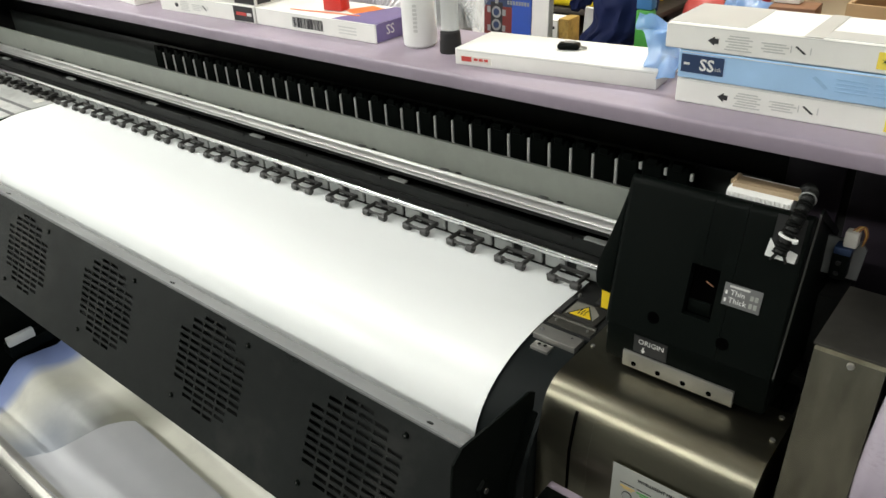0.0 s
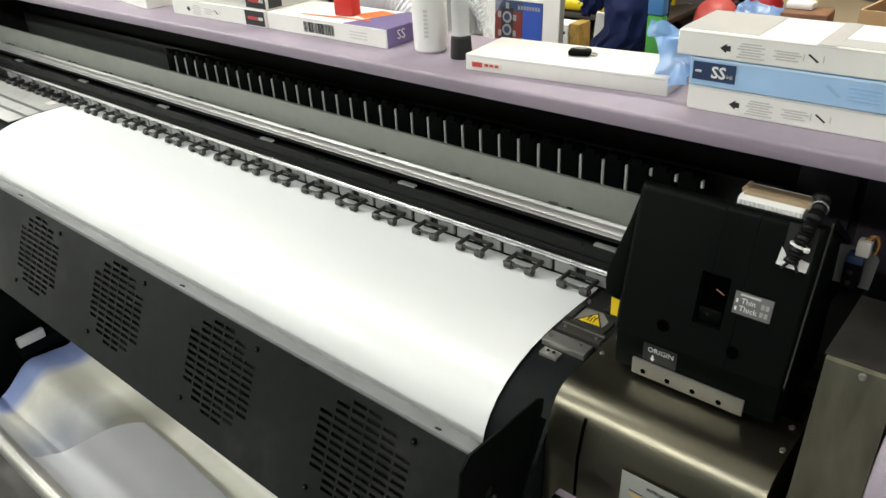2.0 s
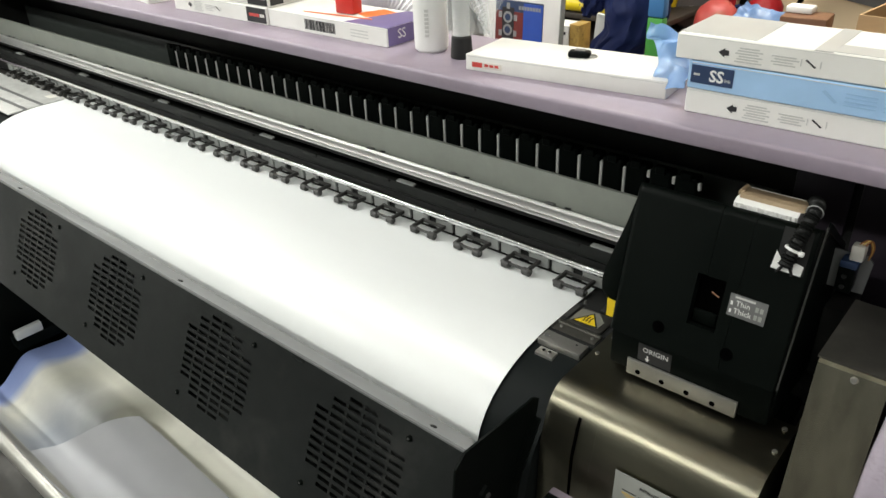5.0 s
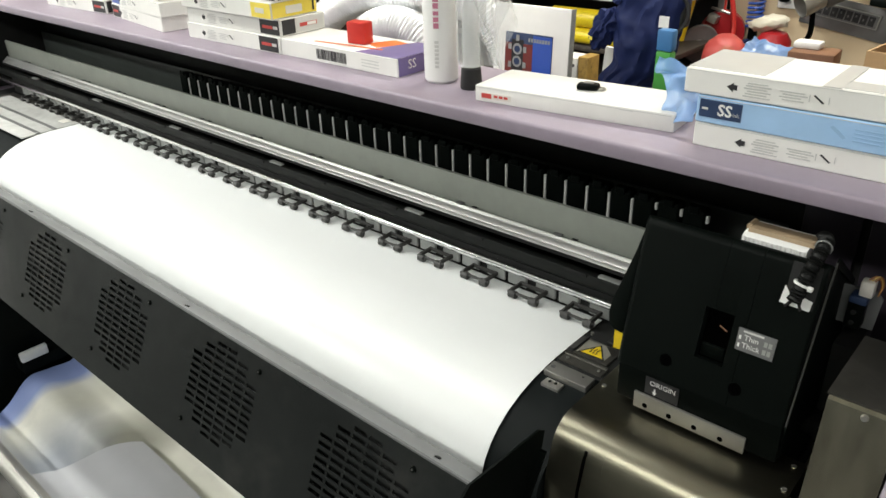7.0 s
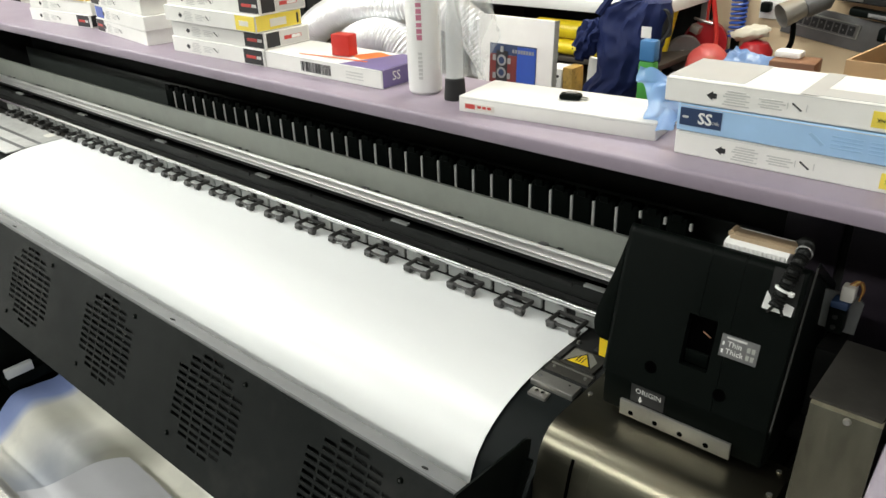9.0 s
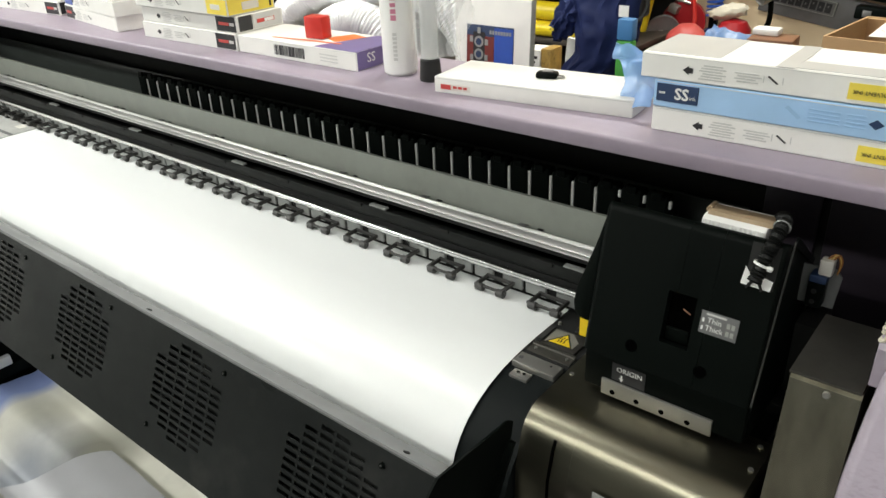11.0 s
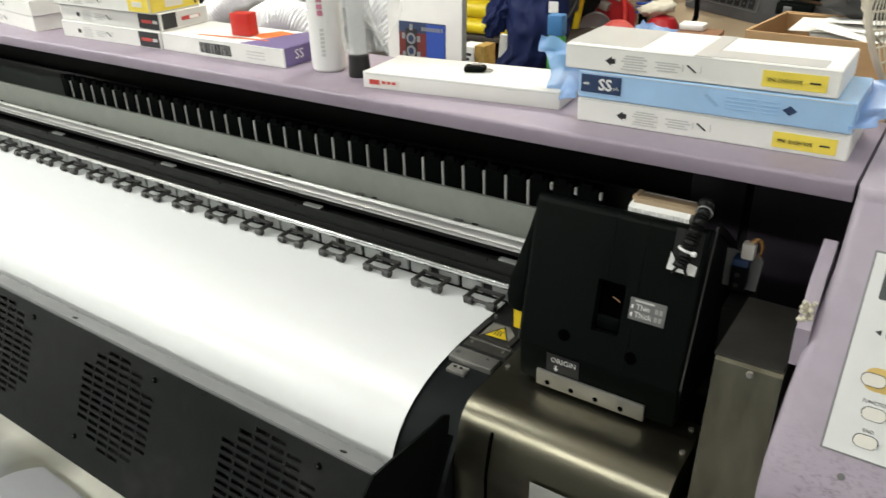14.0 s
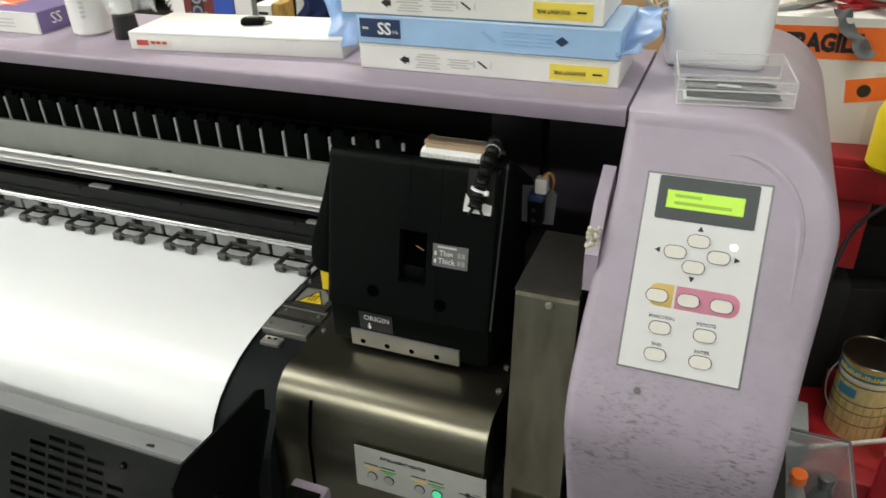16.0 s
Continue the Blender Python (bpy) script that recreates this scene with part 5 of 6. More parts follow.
for x in (-0.0526, 0.0514):
    part("case_edge", box(x, x + 0.0012, -0.0438, 0.044, 0.0236, 0.0248), EDGE_CLEAR, t)
    for y in (-0.0453, 0.0441):
        part("case_edge", box(x, x + 0.0012, y, y + 0.0012, 0.0014, 0.0234), EDGE_CLEAR, t)
part("paper_slip", box(-0.045, 0.03, -0.038, -0.012, 0.0024, 0.0032), WHITE_CARD, t)
part("metal_clip", box(-0.01, 0.012, -0.026, -0.018, 0.0098, 0.0125, bevel=0.001), CHROME, t, m=pose(0, 0, 0, 0, 0, -12))
part("knife_blade", profile([(0.0, -0.03), (0.04, -0.036), (0.034, -0.026), (0.004, -0.022)], 0.0075, 0.009, axis="z"), BLACK, t)
for y, z, c in ((-0.02, 0.006, BLACK), (-0.008, 0.0065, GREY_METAL), (-0.03, 0.006, BLACK), (0.008, 0.006, BLACK)):
    part("pen", tube([(-0.042, y, z), (0.03, y - 0.008, z), (0.042, y - 0.009, z)], lambda s: 0.0034 if s < 0.9 else 0.001, 8), c, t)
TUB = material("translucent_white_plastic", (0.95, 0.955, 0.955), 0.35, vary=0.02, scale=20, bump=0.03, bump_scale=40)
TUB.node_tree.nodes["Principled BSDF"].inputs["Subsurface Weight"].default_value = 1.0
TUB.node_tree.nodes["Principled BSDF"].inputs["Subsurface Radius"].default_value = (0.12, 0.12, 0.12)
t = thing("white_tub", "tall translucent white plastic tub", "tub", pose(0.5105, 0.088, LID))
bm = box(-0.056, 0.056, -0.034, 0.034, 0, 0.2, bevel=0.012, seg=4)
for v in bm.verts:
    v.co.x *= 0.94 + 0.06 * v.co.z / 0.2
part("tub_body", bm, TUB, t)

# ---- media below the printer ----
def web(name, pts, x0, x1, mat, label, category, sag=0.0, n=24, skew=None):
    """A thin hanging sheet: a smooth (y, z) line carried along x, with a slight wave."""
    line = smooth_path([(0, y, z) for y, z in pts], 6)
    bm = bmesh.new()
    g = []
    for i in range(n + 1):
        x = x0 + (x1 - x0) * i / n
        row = []
        for p in line:
            q = Vector((x + (skew(p.y) * (1 - i / n) if skew else 0), p.y, p.z))
            w = noise.noise(Vector((x * 2.3, p.y * 4, p.z * 4 + 3))) * sag
            row.append(bm.verts.new(q + Vector((0, w * 0.5, w))))
        g.append(row)
    for a, b in zip(g, g[1:]):
        for k in range(len(line) - 1):
            bm.faces.new((a[k], b[k], b[k + 1], a[k + 1]))
    bmesh.ops.recalc_face_normals(bm, faces=bm.faces)
    bmesh.ops.solidify(bm, geom=bm.faces[:], thickness=0.0006)
    return single(name, bm, mat, label, category)


def edge_print(name):
    """White vinyl with a blue printed margin band, washed colour and painted-in shade."""
    m = material(name, (0.70, 0.69, 0.62), 0.4, vary=0.1, scale=9, stain=0.5, stain_color=(0.2, 0.21, 0.2), stain_scale=2.6)
    t = m.node_tree
    n, l = t.nodes, t.links
    b = n["Principled BSDF"]
    old = b.inputs["Base Color"].links[0].from_socket
    tc, sep, rng, mix = n.new("ShaderNodeTexCoord"), n.new("ShaderNodeSeparateXYZ"), n.new("ShaderNodeMapRange"), n.new("ShaderNodeMix")
    wob = n.new("ShaderNodeTexNoise")
    wob.inputs["Scale"].default_value = 3.0
    add = n.new("ShaderNodeMath")
    add.operation = "MULTIPLY_ADD"
    add.inputs[1].default_value = 0.22
    l.new(tc.outputs["Object"], sep.inputs[0]), l.new(tc.outputs["Object"], wob.inputs["Vector"])
    l.new(wob.outputs["Fac"], add.inputs[0]), l.new(sep.outputs["X"], add.inputs[2])
    rng.inputs["From Min"].default_value, rng.inputs["From Max"].default_value = -1.465, -1.42
    rng.inputs["To Min"].default_value, rng.inputs["To Max"].default_value = 0.8, 0.0
    l.new(add.outputs[0], rng.inputs["Value"])
    mix.data_type = "RGBA"
    mix.inputs[7].default_value = (0.12, 0.2, 0.5, 1)
    l.new(rng.outputs[0], mix.inputs["Factor"]), l.new(old, mix.inputs[6])
    out = mix.outputs[2]
    # dark blotches put the shadow and reflection on the sheet into its colour
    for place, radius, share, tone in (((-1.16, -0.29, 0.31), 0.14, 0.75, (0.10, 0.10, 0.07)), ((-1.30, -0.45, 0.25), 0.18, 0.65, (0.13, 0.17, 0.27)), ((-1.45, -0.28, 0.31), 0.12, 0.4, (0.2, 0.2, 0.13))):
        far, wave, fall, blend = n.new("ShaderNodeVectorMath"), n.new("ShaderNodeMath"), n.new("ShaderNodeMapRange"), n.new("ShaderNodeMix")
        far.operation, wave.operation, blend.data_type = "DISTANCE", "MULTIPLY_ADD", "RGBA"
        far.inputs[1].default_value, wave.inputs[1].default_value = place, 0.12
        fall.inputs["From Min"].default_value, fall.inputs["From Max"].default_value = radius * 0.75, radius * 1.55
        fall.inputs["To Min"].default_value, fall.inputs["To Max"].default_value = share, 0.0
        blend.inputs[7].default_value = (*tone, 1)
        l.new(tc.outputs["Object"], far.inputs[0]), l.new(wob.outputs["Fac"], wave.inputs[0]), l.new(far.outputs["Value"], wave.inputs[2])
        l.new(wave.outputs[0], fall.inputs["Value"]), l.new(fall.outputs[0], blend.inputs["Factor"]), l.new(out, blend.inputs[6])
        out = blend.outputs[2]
    l.new(out, b.inputs["Base Color"])
    return m


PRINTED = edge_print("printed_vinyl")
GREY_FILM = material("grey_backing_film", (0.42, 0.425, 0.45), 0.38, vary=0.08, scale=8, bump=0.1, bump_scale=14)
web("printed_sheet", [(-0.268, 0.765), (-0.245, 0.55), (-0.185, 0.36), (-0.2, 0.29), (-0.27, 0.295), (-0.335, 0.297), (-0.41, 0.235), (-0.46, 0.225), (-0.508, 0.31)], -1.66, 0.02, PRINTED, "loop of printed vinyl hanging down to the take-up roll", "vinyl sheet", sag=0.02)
web("backing_film", [(-0.274, 0.322), (-0.30, 0.326), (-0.34, 0.326), (-0.40, 0.312), (-0.45, 0.306), (-0.5, 0.325), (-0.53, 0.362)], -1.085, 0.0, GREY_FILM, "grey backing film lying over the hanging vinyl", "film", sag=0.02, n=40, skew=lambda y: -0.125 * min(1, max(0, (-0.27 - y) / 0.2)) ** 0.7)
t = thing("take_up_roll", "steel take-up tube below the printer front", "roll", pose(0, -0.53, 0.335))
part("tube", cyl((-2.15, 0, 0), (0.2, 0, 0), 0.022, seg=24), ZINC, t)
for x in (-2.15, 0.2):
    part("end_stop", cyl((x - 0.02, 0, 0), (x + 0.02, 0, 0), 0.05, seg=24), BLACK, t)
    part("stand_arm", box(x - 0.03, x + 0.03, -0.03, 0.03, -0.335, -0.05, bevel=0.004), BLACK, t)
t = thing("side_support", "black steel stand side with a pale tab", "stand", pose(-1.74, 0, 0))
part("side_plate", profile([(0.12, 0.77), (-0.34, 0.77), (-0.45, 0.6), (-0.45, 0.0), (0.12, 0.0)], -0.03, 0.02), BLACK, t)
part("cross_arm", box(0.021, 0.074, -0.335, -0.1, 0.305, 0.343, bevel=0.004), BLACK, t)
part("pale_tab", box(0.06, 0.078, -0.333, -0.256, 0.3445, 0.374, bevel=0.003), KEYPAD_WHITE, t)

# ---- bench and clutter behind the printer ----
BY, BZ = 0.36, 1.0
t = thing("work_bench", "long wooden work bench against the wall", "bench", pose(-0.9, 0, 0))
part("bench_top", box(-1.9, 1.4, BY, 1.63, BZ - 0.04, BZ, bevel=0.003), BENCH, t)
for x in (-1.85, -0.3, 1.35):
    for y in (0.42, 1.55):
        part("leg", box(x - 0.03, x + 0.03, y - 0.03, y + 0.03, 0, BZ - 0.041), GREY_METAL, t)

t = thing("shelf_unit", "white-edged shelf unit with a dark inside", "shelf", pose(-1.6, 1.2, BZ))
part("shelf_board", box(-1.1, 1.11, 0, 0.4, 0.235, 0.268, bevel=0.002), WHITE_PLASTIC, t)
part("shelf_board", box(-1.1, 1.11, 0.02, 0.4, 0.075, 0.092, bevel=0.002), BENCH, t)
part("back_board", box(-1.1, 1.11, 0.4, 0.41, 0.0, 0.7), MATT_BLACK, t)
for x in (-1.1, -0.1, 1.09):
    part("upright", box(x, x + 0.018, 0.36, 0.39, 0.0, 0.7), GREY_METAL, t)
for x, z, r, L in ((0.82, 0.172, 0.028, 0.26), (0.84, 0.118, 0.024, 0.24)):
    w = thing("yellow_roll", "roll of yellow vinyl lying on a shelf", "roll", pose(-1.6 + x, 1.24, BZ + z))
    part("vinyl", lathe([(r * 0.6, 0), (r, 0.001), (r, L), (r * 0.6, L + 0.001)], seg=20), YELLOW_PLASTIC, w, m=pose(-L / 2, 0, 0, 0, 90, 0))
    part("core", lathe([(r * 0.55, -0.004), (r * 0.55, L + 0.004)], seg=16), CARDBOARD, w, m=pose(-L / 2, 0, 0, 0, 90, 0))
rs = random.Random(11)
for k in range(9):
    x = -2.55 + 0.16 * k
    c = rs.choice((DARK_PRINT, GREY_METAL, CARDBOARD, NAVY_CLOTH, WHITE_CARD))
    single("storage_box", box(-0.06, 0.06, -0.1, 0.1, 0, rs.uniform(0.08, 0.13), bevel=0.003), c, "small storage box standing on the shelf", "box", pose(x, 1.33, BZ + 0.2685, 0, 0, rs.uniform(-6, 6)))
for k in range(7):
    x = -2.4 + 0.2 * k
    single("storage_box", box(-0.08, 0.08, -0.1, 0.1, 0, rs.uniform(0.07, 0.13), bevel=0.003), rs.choice((DARK_PRINT, GREY_METAL, MATT_BLACK)), "dark storage box under the shelf", "box", pose(x, 1.36, BZ + 0.0925, 0, 0, rs.uniform(-6, 6)))

# foil duct in two bends
t = thing("foil_duct", "corrugated aluminium foil duct in two bends", "duct", pose(0, 0, 0))
ribs = lambda n, r: (lambda s: r + 0.0022 * math.cos(s * 2 * math.pi * n))
part("duct", tube(smooth_path([(-1.30, 0.50, 1.06), (-1.22, 0.5, 1.17), (-1.12, 0.5, 1.265), (-0.99, 0.5, 1.318), (-0.84, 0.5, 1.335), (-0.70, 0.52, 1.34), (-0.60, 0.54, 1.28), (-0.545, 0.55, 1.17), (-0.53, 0.55, 1.06)], 64), ribs(105, 0.043), 18), FOIL, t)
part("duct", tube(smooth_path([(-1.0, 0.42, 1.06), (-0.955, 0.42, 1.17), (-0.89, 0.42, 1.25), (-0.80, 0.43, 1.275), (-0.71, 0.44, 1.23), (-0.67, 0.45, 1.1), (-0.66, 0.45, 1.06)], 60), ribs(76, 0.046), 18), FOIL, t)

# white card with a printed picture
t = thing("picture_card", "white board with a small blue and red picture", "card", pose(-0.352, 0.45, BZ, -3, 0, 0))
part("board", box(-0.192, 0, 0, 0.012, 0.0, 0.348, bevel=0.001), WHITE_CARD, t)
part("board_edge", box(0.0002, 0.0016, -0.002, 0.014, 0.0, 0.349), GREY_PLATE, t)
part("picture", box(-0.160, -0.040, -0.0012, 0, 0.19, 0.292, bevel=0.0003), NAVY_PRINT, t)
part("picture_blue", box(-0.088, -0.041, -0.0018, -0.0012, 0.195, 0.289), BLUE_PLASTIC, t)
part("picture_red", box(-0.159, -0.0885, -0.0018, -0.0012, 0.191, 0.270), material("picture_red", (0.17, 0.03, 0.025), 0.4), t)
part("picture_block", box(-0.142, -0.112, -0.0024, -0.0018, 0.212, 0.278), DARK_PRINT, t)
for z in (0.232, 0.258):
    part("picture_ring", cyl((-0.127, -0.0024, z), (-0.127, -0.003, z), 0.0118, seg=20), GREY_PLATE, t)
    part("picture_disc", cyl((-0.127, -0.003, z), (-0.127, -0.0034, z), 0.0072, seg=20), NAVY_PRINT, t)
for x, z in ((-0.146, 0.224), (-0.108, 0.226), (-0.147, 0.262), (-0.108, 0.258), (-0.127, 0.207), (-0.127, 0.281)):
    part("picture_mark", box(x - 0.004, x + 0.004, -0.0028, -0.0018, z - 0.006, z + 0.006), GREY_PLATE, t)
for k in range(8):
    part("print_bar", box(-0.100 + 0.0070 * k, -0.0952 + 0.0070 * k, -0.0024, -0.0018, 0.2755, 0.2830), GREY_PLATE, t)
single("hinge_strip", box(-0.55, -0.538, 0.47, 0.482, 1.0, 1.225), WHITE_PLASTIC, "white plastic strip beside the board", "strip")

# small cartons and a box beside the board
GOLD_PRINT = material("gold_and_black_print", (0.4, 0.25, 0.06), 0.4, vary=0.3, scale=60, stain=0.9, stain_color=(0.02, 0.015, 0.01), stain_scale=40)
t = thing("small_carton", "white and gold small carton standing on the bench", "carton", pose(-0.54, 0.8, BZ))
part("carton", box(-0.03, 0.018, -0.03, 0.03, 0.0, 0.172, bevel=0.001), WHITE_CARD, t)
part("gold_side", box(0.0182, 0.046, -0.026, 0.028, 0.0, 0.176, bevel=0.001), GOLD_PRINT, t)
for k in range(3):
    part("print_bar", box(-0.016, 0.010 - 0.006 * k, -0.0308, -0.03, 0.150 - 0.012 * k, 0.157 - 0.012 * k), DARK_PRINT, t)
single("white_board", box(-0.025, 0.02, 0, 0.012, 0, 0.215, bevel=0.001), WHITE_CARD, "narrow white board leaning behind the bag", "board", pose(-0.428, 0.75, BZ, 0, 5, 0))


def blob(name, center, size, mat, label, category, seed, amp=0.12, sub=4, freq=2.2):
    bm = bmesh.new()
    bmesh.ops.create_icosphere(bm, subdivisions=sub, radius=1)
    for v in bm.verts:
        p = v.co.copy()
        k = 1 + amp * noise.noise(p * freq + Vector((seed, 0, 0))) * 2 + amp * 0.4 * noise.noise(p * freq * 3 + Vector((0, seed, 0)))
        v.co = Vector((p.x * size[0], p.y * size[1], p.z * size[2])) * k
    low = min(v.co.z for v in bm.verts)
    for v in bm.verts:
        v.co.z = max(v.co.z, low * 0.93)
    return single(name, bm, mat, label, category, pose(*center))


t = thing("navy_bag", "slumped navy nylon bag with black straps", "bag", pose(-0.316, 0.72, BZ) @ Matrix.Diagonal((1.22, 1, 1, 1)))
BAG = [(0.0, -0.050, 0.062), (0.02, -0.052, 0.070), (0.09, -0.046, 0.062), (0.15, -0.036, 0.054), (0.20, -0.008, 0.056), (0.25, 0.0, 0.063), (0.30, 0.0, 0.070), (0.34, 0.012, 0.066), (0.362, 0.028, 0.045), (0.366, 0.034, 0.012)]
bm = bmesh.new()
rings = []
for k in range(64):
    z = 0.366 * (k / 63)
    i = max(j for j in range(len(BAG) - 1) if BAG[j][0] <= z + 1e-6)
    f = (z - BAG[i][0]) / (BAG[i + 1][0] - BAG[i][0])
    f = f * f * (3 - 2 * f)
    cx, hw = (BAG[i][n] * (1 - f) + BAG[i + 1][n] * f for n in (1, 2))
    ring = []
    for j in range(72):
        a = 2 * math.pi * j / 72
        d = Vector((math.cos(a), math.sin(a), 0))
        crease = abs(noise.noise(Vector((d.x * 1.6 + z * 2, d.y * 1.6, z * 8)))) * 0.5 + abs(noise.noise(Vector((d.x * 2.6 + z * 5, d.y * 2.6, z * 22 + 4)))) * 0.22 + 0.05 * noise.noise(Vector((d.x * 9, d.y * 9, z * 60)))
        r = 1.1 - crease
        ring.append(bm.verts.new((cx + d.x * hw * (0.75 + 0.25 * r), d.y * 0.055 * r * (0.5 + hw / 0.13), z)))
    rings.append(ring)
for p, q in zip(rings, rings[1:]):
    for j in range(72):
        bm.faces.new((p[j], p[(j + 1) % 72], q[(j + 1) % 72], q[j]))
bm.faces.new(rings[0][::-1]), bm.faces.new(rings[-1])
part("bag_body", bm, NAVY_CLOTH, t)
bm = bmesh.new()
bmesh.ops.create_icosphere(bm, subdivisions=4, radius=1)
for v in bm.verts:
    p = v.co.copy()
    v.co = Vector((-0.078 + p.x * 0.026 + p.z * 0.014, -0.02 + p.y * 0.03, 0.268 + p.z * 0.048)) + p * (0.012 * noise.noise(p * 3) - 0.008 * abs(noise.noise(p * 6)))
part("side_pocket", bm, NAVY_CLOTH, t)
part("mesh_pocket", box(0.056, 0.074, -0.02, 0.02, 0.285, 0.345, bevel=0.007, seg=3), RUBBER, t)
part("strap", tube(smooth_path([(0.05, -0.03, 0.345), (0.074, -0.02, 0.345), (0.082, -0.02, 0.31), (0.070, -0.03, 0.28)], 8), 0.0035, 6), RUBBER, t)
part("strap", tube(smooth_path([(-0.05, -0.04, 0.33), (-0.03, -0.03, 0.37), (-0.02, -0.01, 0.42)], 8), 0.008, 6), NAVY_CLOTH, t)
part("white_tag", box(0.048, 0.066, -0.066, -0.064, 0.295, 0.318), WHITE_PLASTIC, t)
part("yellow_mark", box(-0.094, -0.088, -0.052, -0.05, 0.247, 0.254), YELLOW_PRINT, t)

t = thing("spray_can", "slim can with blue and green label", "can", pose(-0.209, 0.6, BZ))
part("green_body", box(-0.017, 0.017, -0.012, 0.012, 0.0, 0.262, bevel=0.004), GREEN_PRINT, t)
part("blue_body", box(-0.0172, 0.0172, -0.0122, 0.0122, 0.2625, 0.305, bevel=0.004), material("pale_blue_print", (0.05, 0.19, 0.42), 0.35, vary=0.1), t)
t = thing("fire_pole", "thin yellow pole leaning against the wall", "pole", pose(0, 0, 0))
part("pole", cyl((-0.59, 1.45, BZ), (-0.471, 1.45, 1.6), 0.011, seg=12), YELLOW_PLASTIC, t)

# wall tools: reels, hoses, lamp and a dark plaque
WY = RY1
t = thing("hose_reel", "red and grey hose reel fixed to the wall", "hose reel", pose(-0.5, WY, 1.105))
part("wheel", lathe([(0.01, 0), (0.055, 0.0), (0.06, 0.006), (0.055, 0.012), (0.01, 0.012)], seg=28), GREY_METAL, t, m=pose(-0.03, -0.15, -0.025, 90, 0, 42))
part("drum", lathe([(0.01, 0), (0.066, 0.0), (0.07, 0.004), (0.066, 0.03), (0.01, 0.03)], seg=28), RED_PAINT, t, m=pose(0.002, -0.06, 0.0, 90, 0, 25))
part("bracket", box(-0.006, 0.007, -0.085, -0.072, -0.04, 0.16, bevel=0.002), RED_PLASTIC, t, m=pose(0, 0, 0, 0, 3, 0))
part("clamp", box(-0.04, -0.01, -0.13, -0.1, 0.03, 0.055, bevel=0.002), ZINC, t, m=pose(0, 0, 0, 0, 20, 0))
part("axle", cyl((-0.03, -0.17, -0.025), (-0.01, -0.06, 0.0), 0.012, seg=14), ZINC, t)
part("wing_nut", tube([(-0.03, -0.085, 0.075), (0.0, -0.09, 0.07), (0.03, -0.085, 0.062)], 0.005, 6), ZINC, t)
part("hose", tube(smooth_path([(-0.004, -0.06, 0.3), (0.012, -0.07, 0.17), (0.045, -0.08, 0.03), (0.05, -0.1, -0.02)], 8), 0.0075, 10), RED_PLASTIC, t)
blob("float_ball", (-0.405, 1.4, 1.072), (0.066, 0.055, 0.068), DULL_RED, "round red and tan float behind the cartons", "float", 4, amp=0.03)
t = thing("round_box", "dark red round box on the bench", "tin", pose(-0.303, 1.5, BZ))
part("tin", lathe([(0.045, 0), (0.05, 0.004), (0.05, 0.115), (0.035, 0.138), (0.012, 0.145)], seg=28), RED_PAINT, t)
t = thing("rag", "crumpled pale rag lying on a tin", "rag")
bm = bmesh.new()
bmesh.ops.create_icosphere(bm, subdivisions=3, radius=1)
for v in bm.verts:
    p = v.co.copy()
    v.co = Vector((-0.325 + p.x * 0.058 * (1 + 0.3 * noise.noise(p * 3)), 1.5 + p.y * 0.03, 1.163 + p.z * 0.022 + p.x * 0.012 + 0.01 * noise.noise(p * 4)))
part("cloth", bm, DIRTY_WIRE, t)
t = thing("coil_hose", "blue spiral air hose hanging on the wall", "hose", pose(-0.408, WY - 0.04, 1.1))
part("coil", tube([(0.022 * math.cos(a), 0.022 * math.sin(a), 0.02 + a * 0.0022) for a in np.linspace(0, 150, 900)], 0.0042, 6), BLUE_PLASTIC, t)
part("fitting", cyl((0, 0, -0.01), (0, 0, 0.022), 0.014, seg=12), BLACK, t)
part("tail", tube(smooth_path([(0, 0, -0.01), (-0.03, -0.02, -0.03), (-0.035, -0.03, -0.06)], 6), 0.006, 8), NAVY_CLOTH, t)
t = thing("clamp_lamp", "grey clamp lamp with a black bent arm", "lamp", pose(-0.255, WY - 0.07, 1.195))
SHADE = Matrix.Translation((0.010, -0.08, 0.024)) @ Vector((0.62, 0.66, 0.34)).to_track_quat("Z", "Y").to_matrix().to_4x4()
part("shade", lathe([(0.016, 0.075), (0.030, 0.064), (0.036, 0.0), (0.0345, 0.0), (0.028, 0.058), (0.012, 0.062)], seg=28), ZINC, t, m=SHADE)
part("housing", lathe([(0.031, 0.066), (0.036, 0.074), (0.036, 0.135), (0.024, 0.15)], seg=24), GREY_METAL, t, m=SHADE)
part("arm", tube(smooth_path([(0.03, -0.02, 0.0), (0.03, -0.01, -0.06), (0.012, 0.0, -0.1), (-0.01, 0.02, -0.14)], 8), 0.008, 8), BLACK, t)
t = thing("wall_socket", "white socket plate with a black plug", "socket", pose(-0.31, WY, 1.225))
part("plate", box(-0.045, 0.045, -0.014, 0, -0.04, 0.04, bevel=0.003), WHITE_PLASTIC, t)
part("plug", box(-0.035, -0.005, -0.045, -0.0145, -0.018, 0.012, bevel=0.006), BLACK, t)
t = thing("slanting_board", "dark grey slanting board fixed to the wall", "board", frame_on((-0.12, WY - 0.001, 1.175), (1, 0, -0.165), (0, 0, 1)))
part("board", box(-0.16, 0.5, -0.052, 0.040, 0, 0.008, bevel=0.002), GREY_METAL, t)
t = thing("wall_plaque", "grey plaque with raised dark block marks", "plaque", frame_on((-0.155, WY - 0.0095, 1.182), (1, 0, -0.165), (0, 0, 1)))
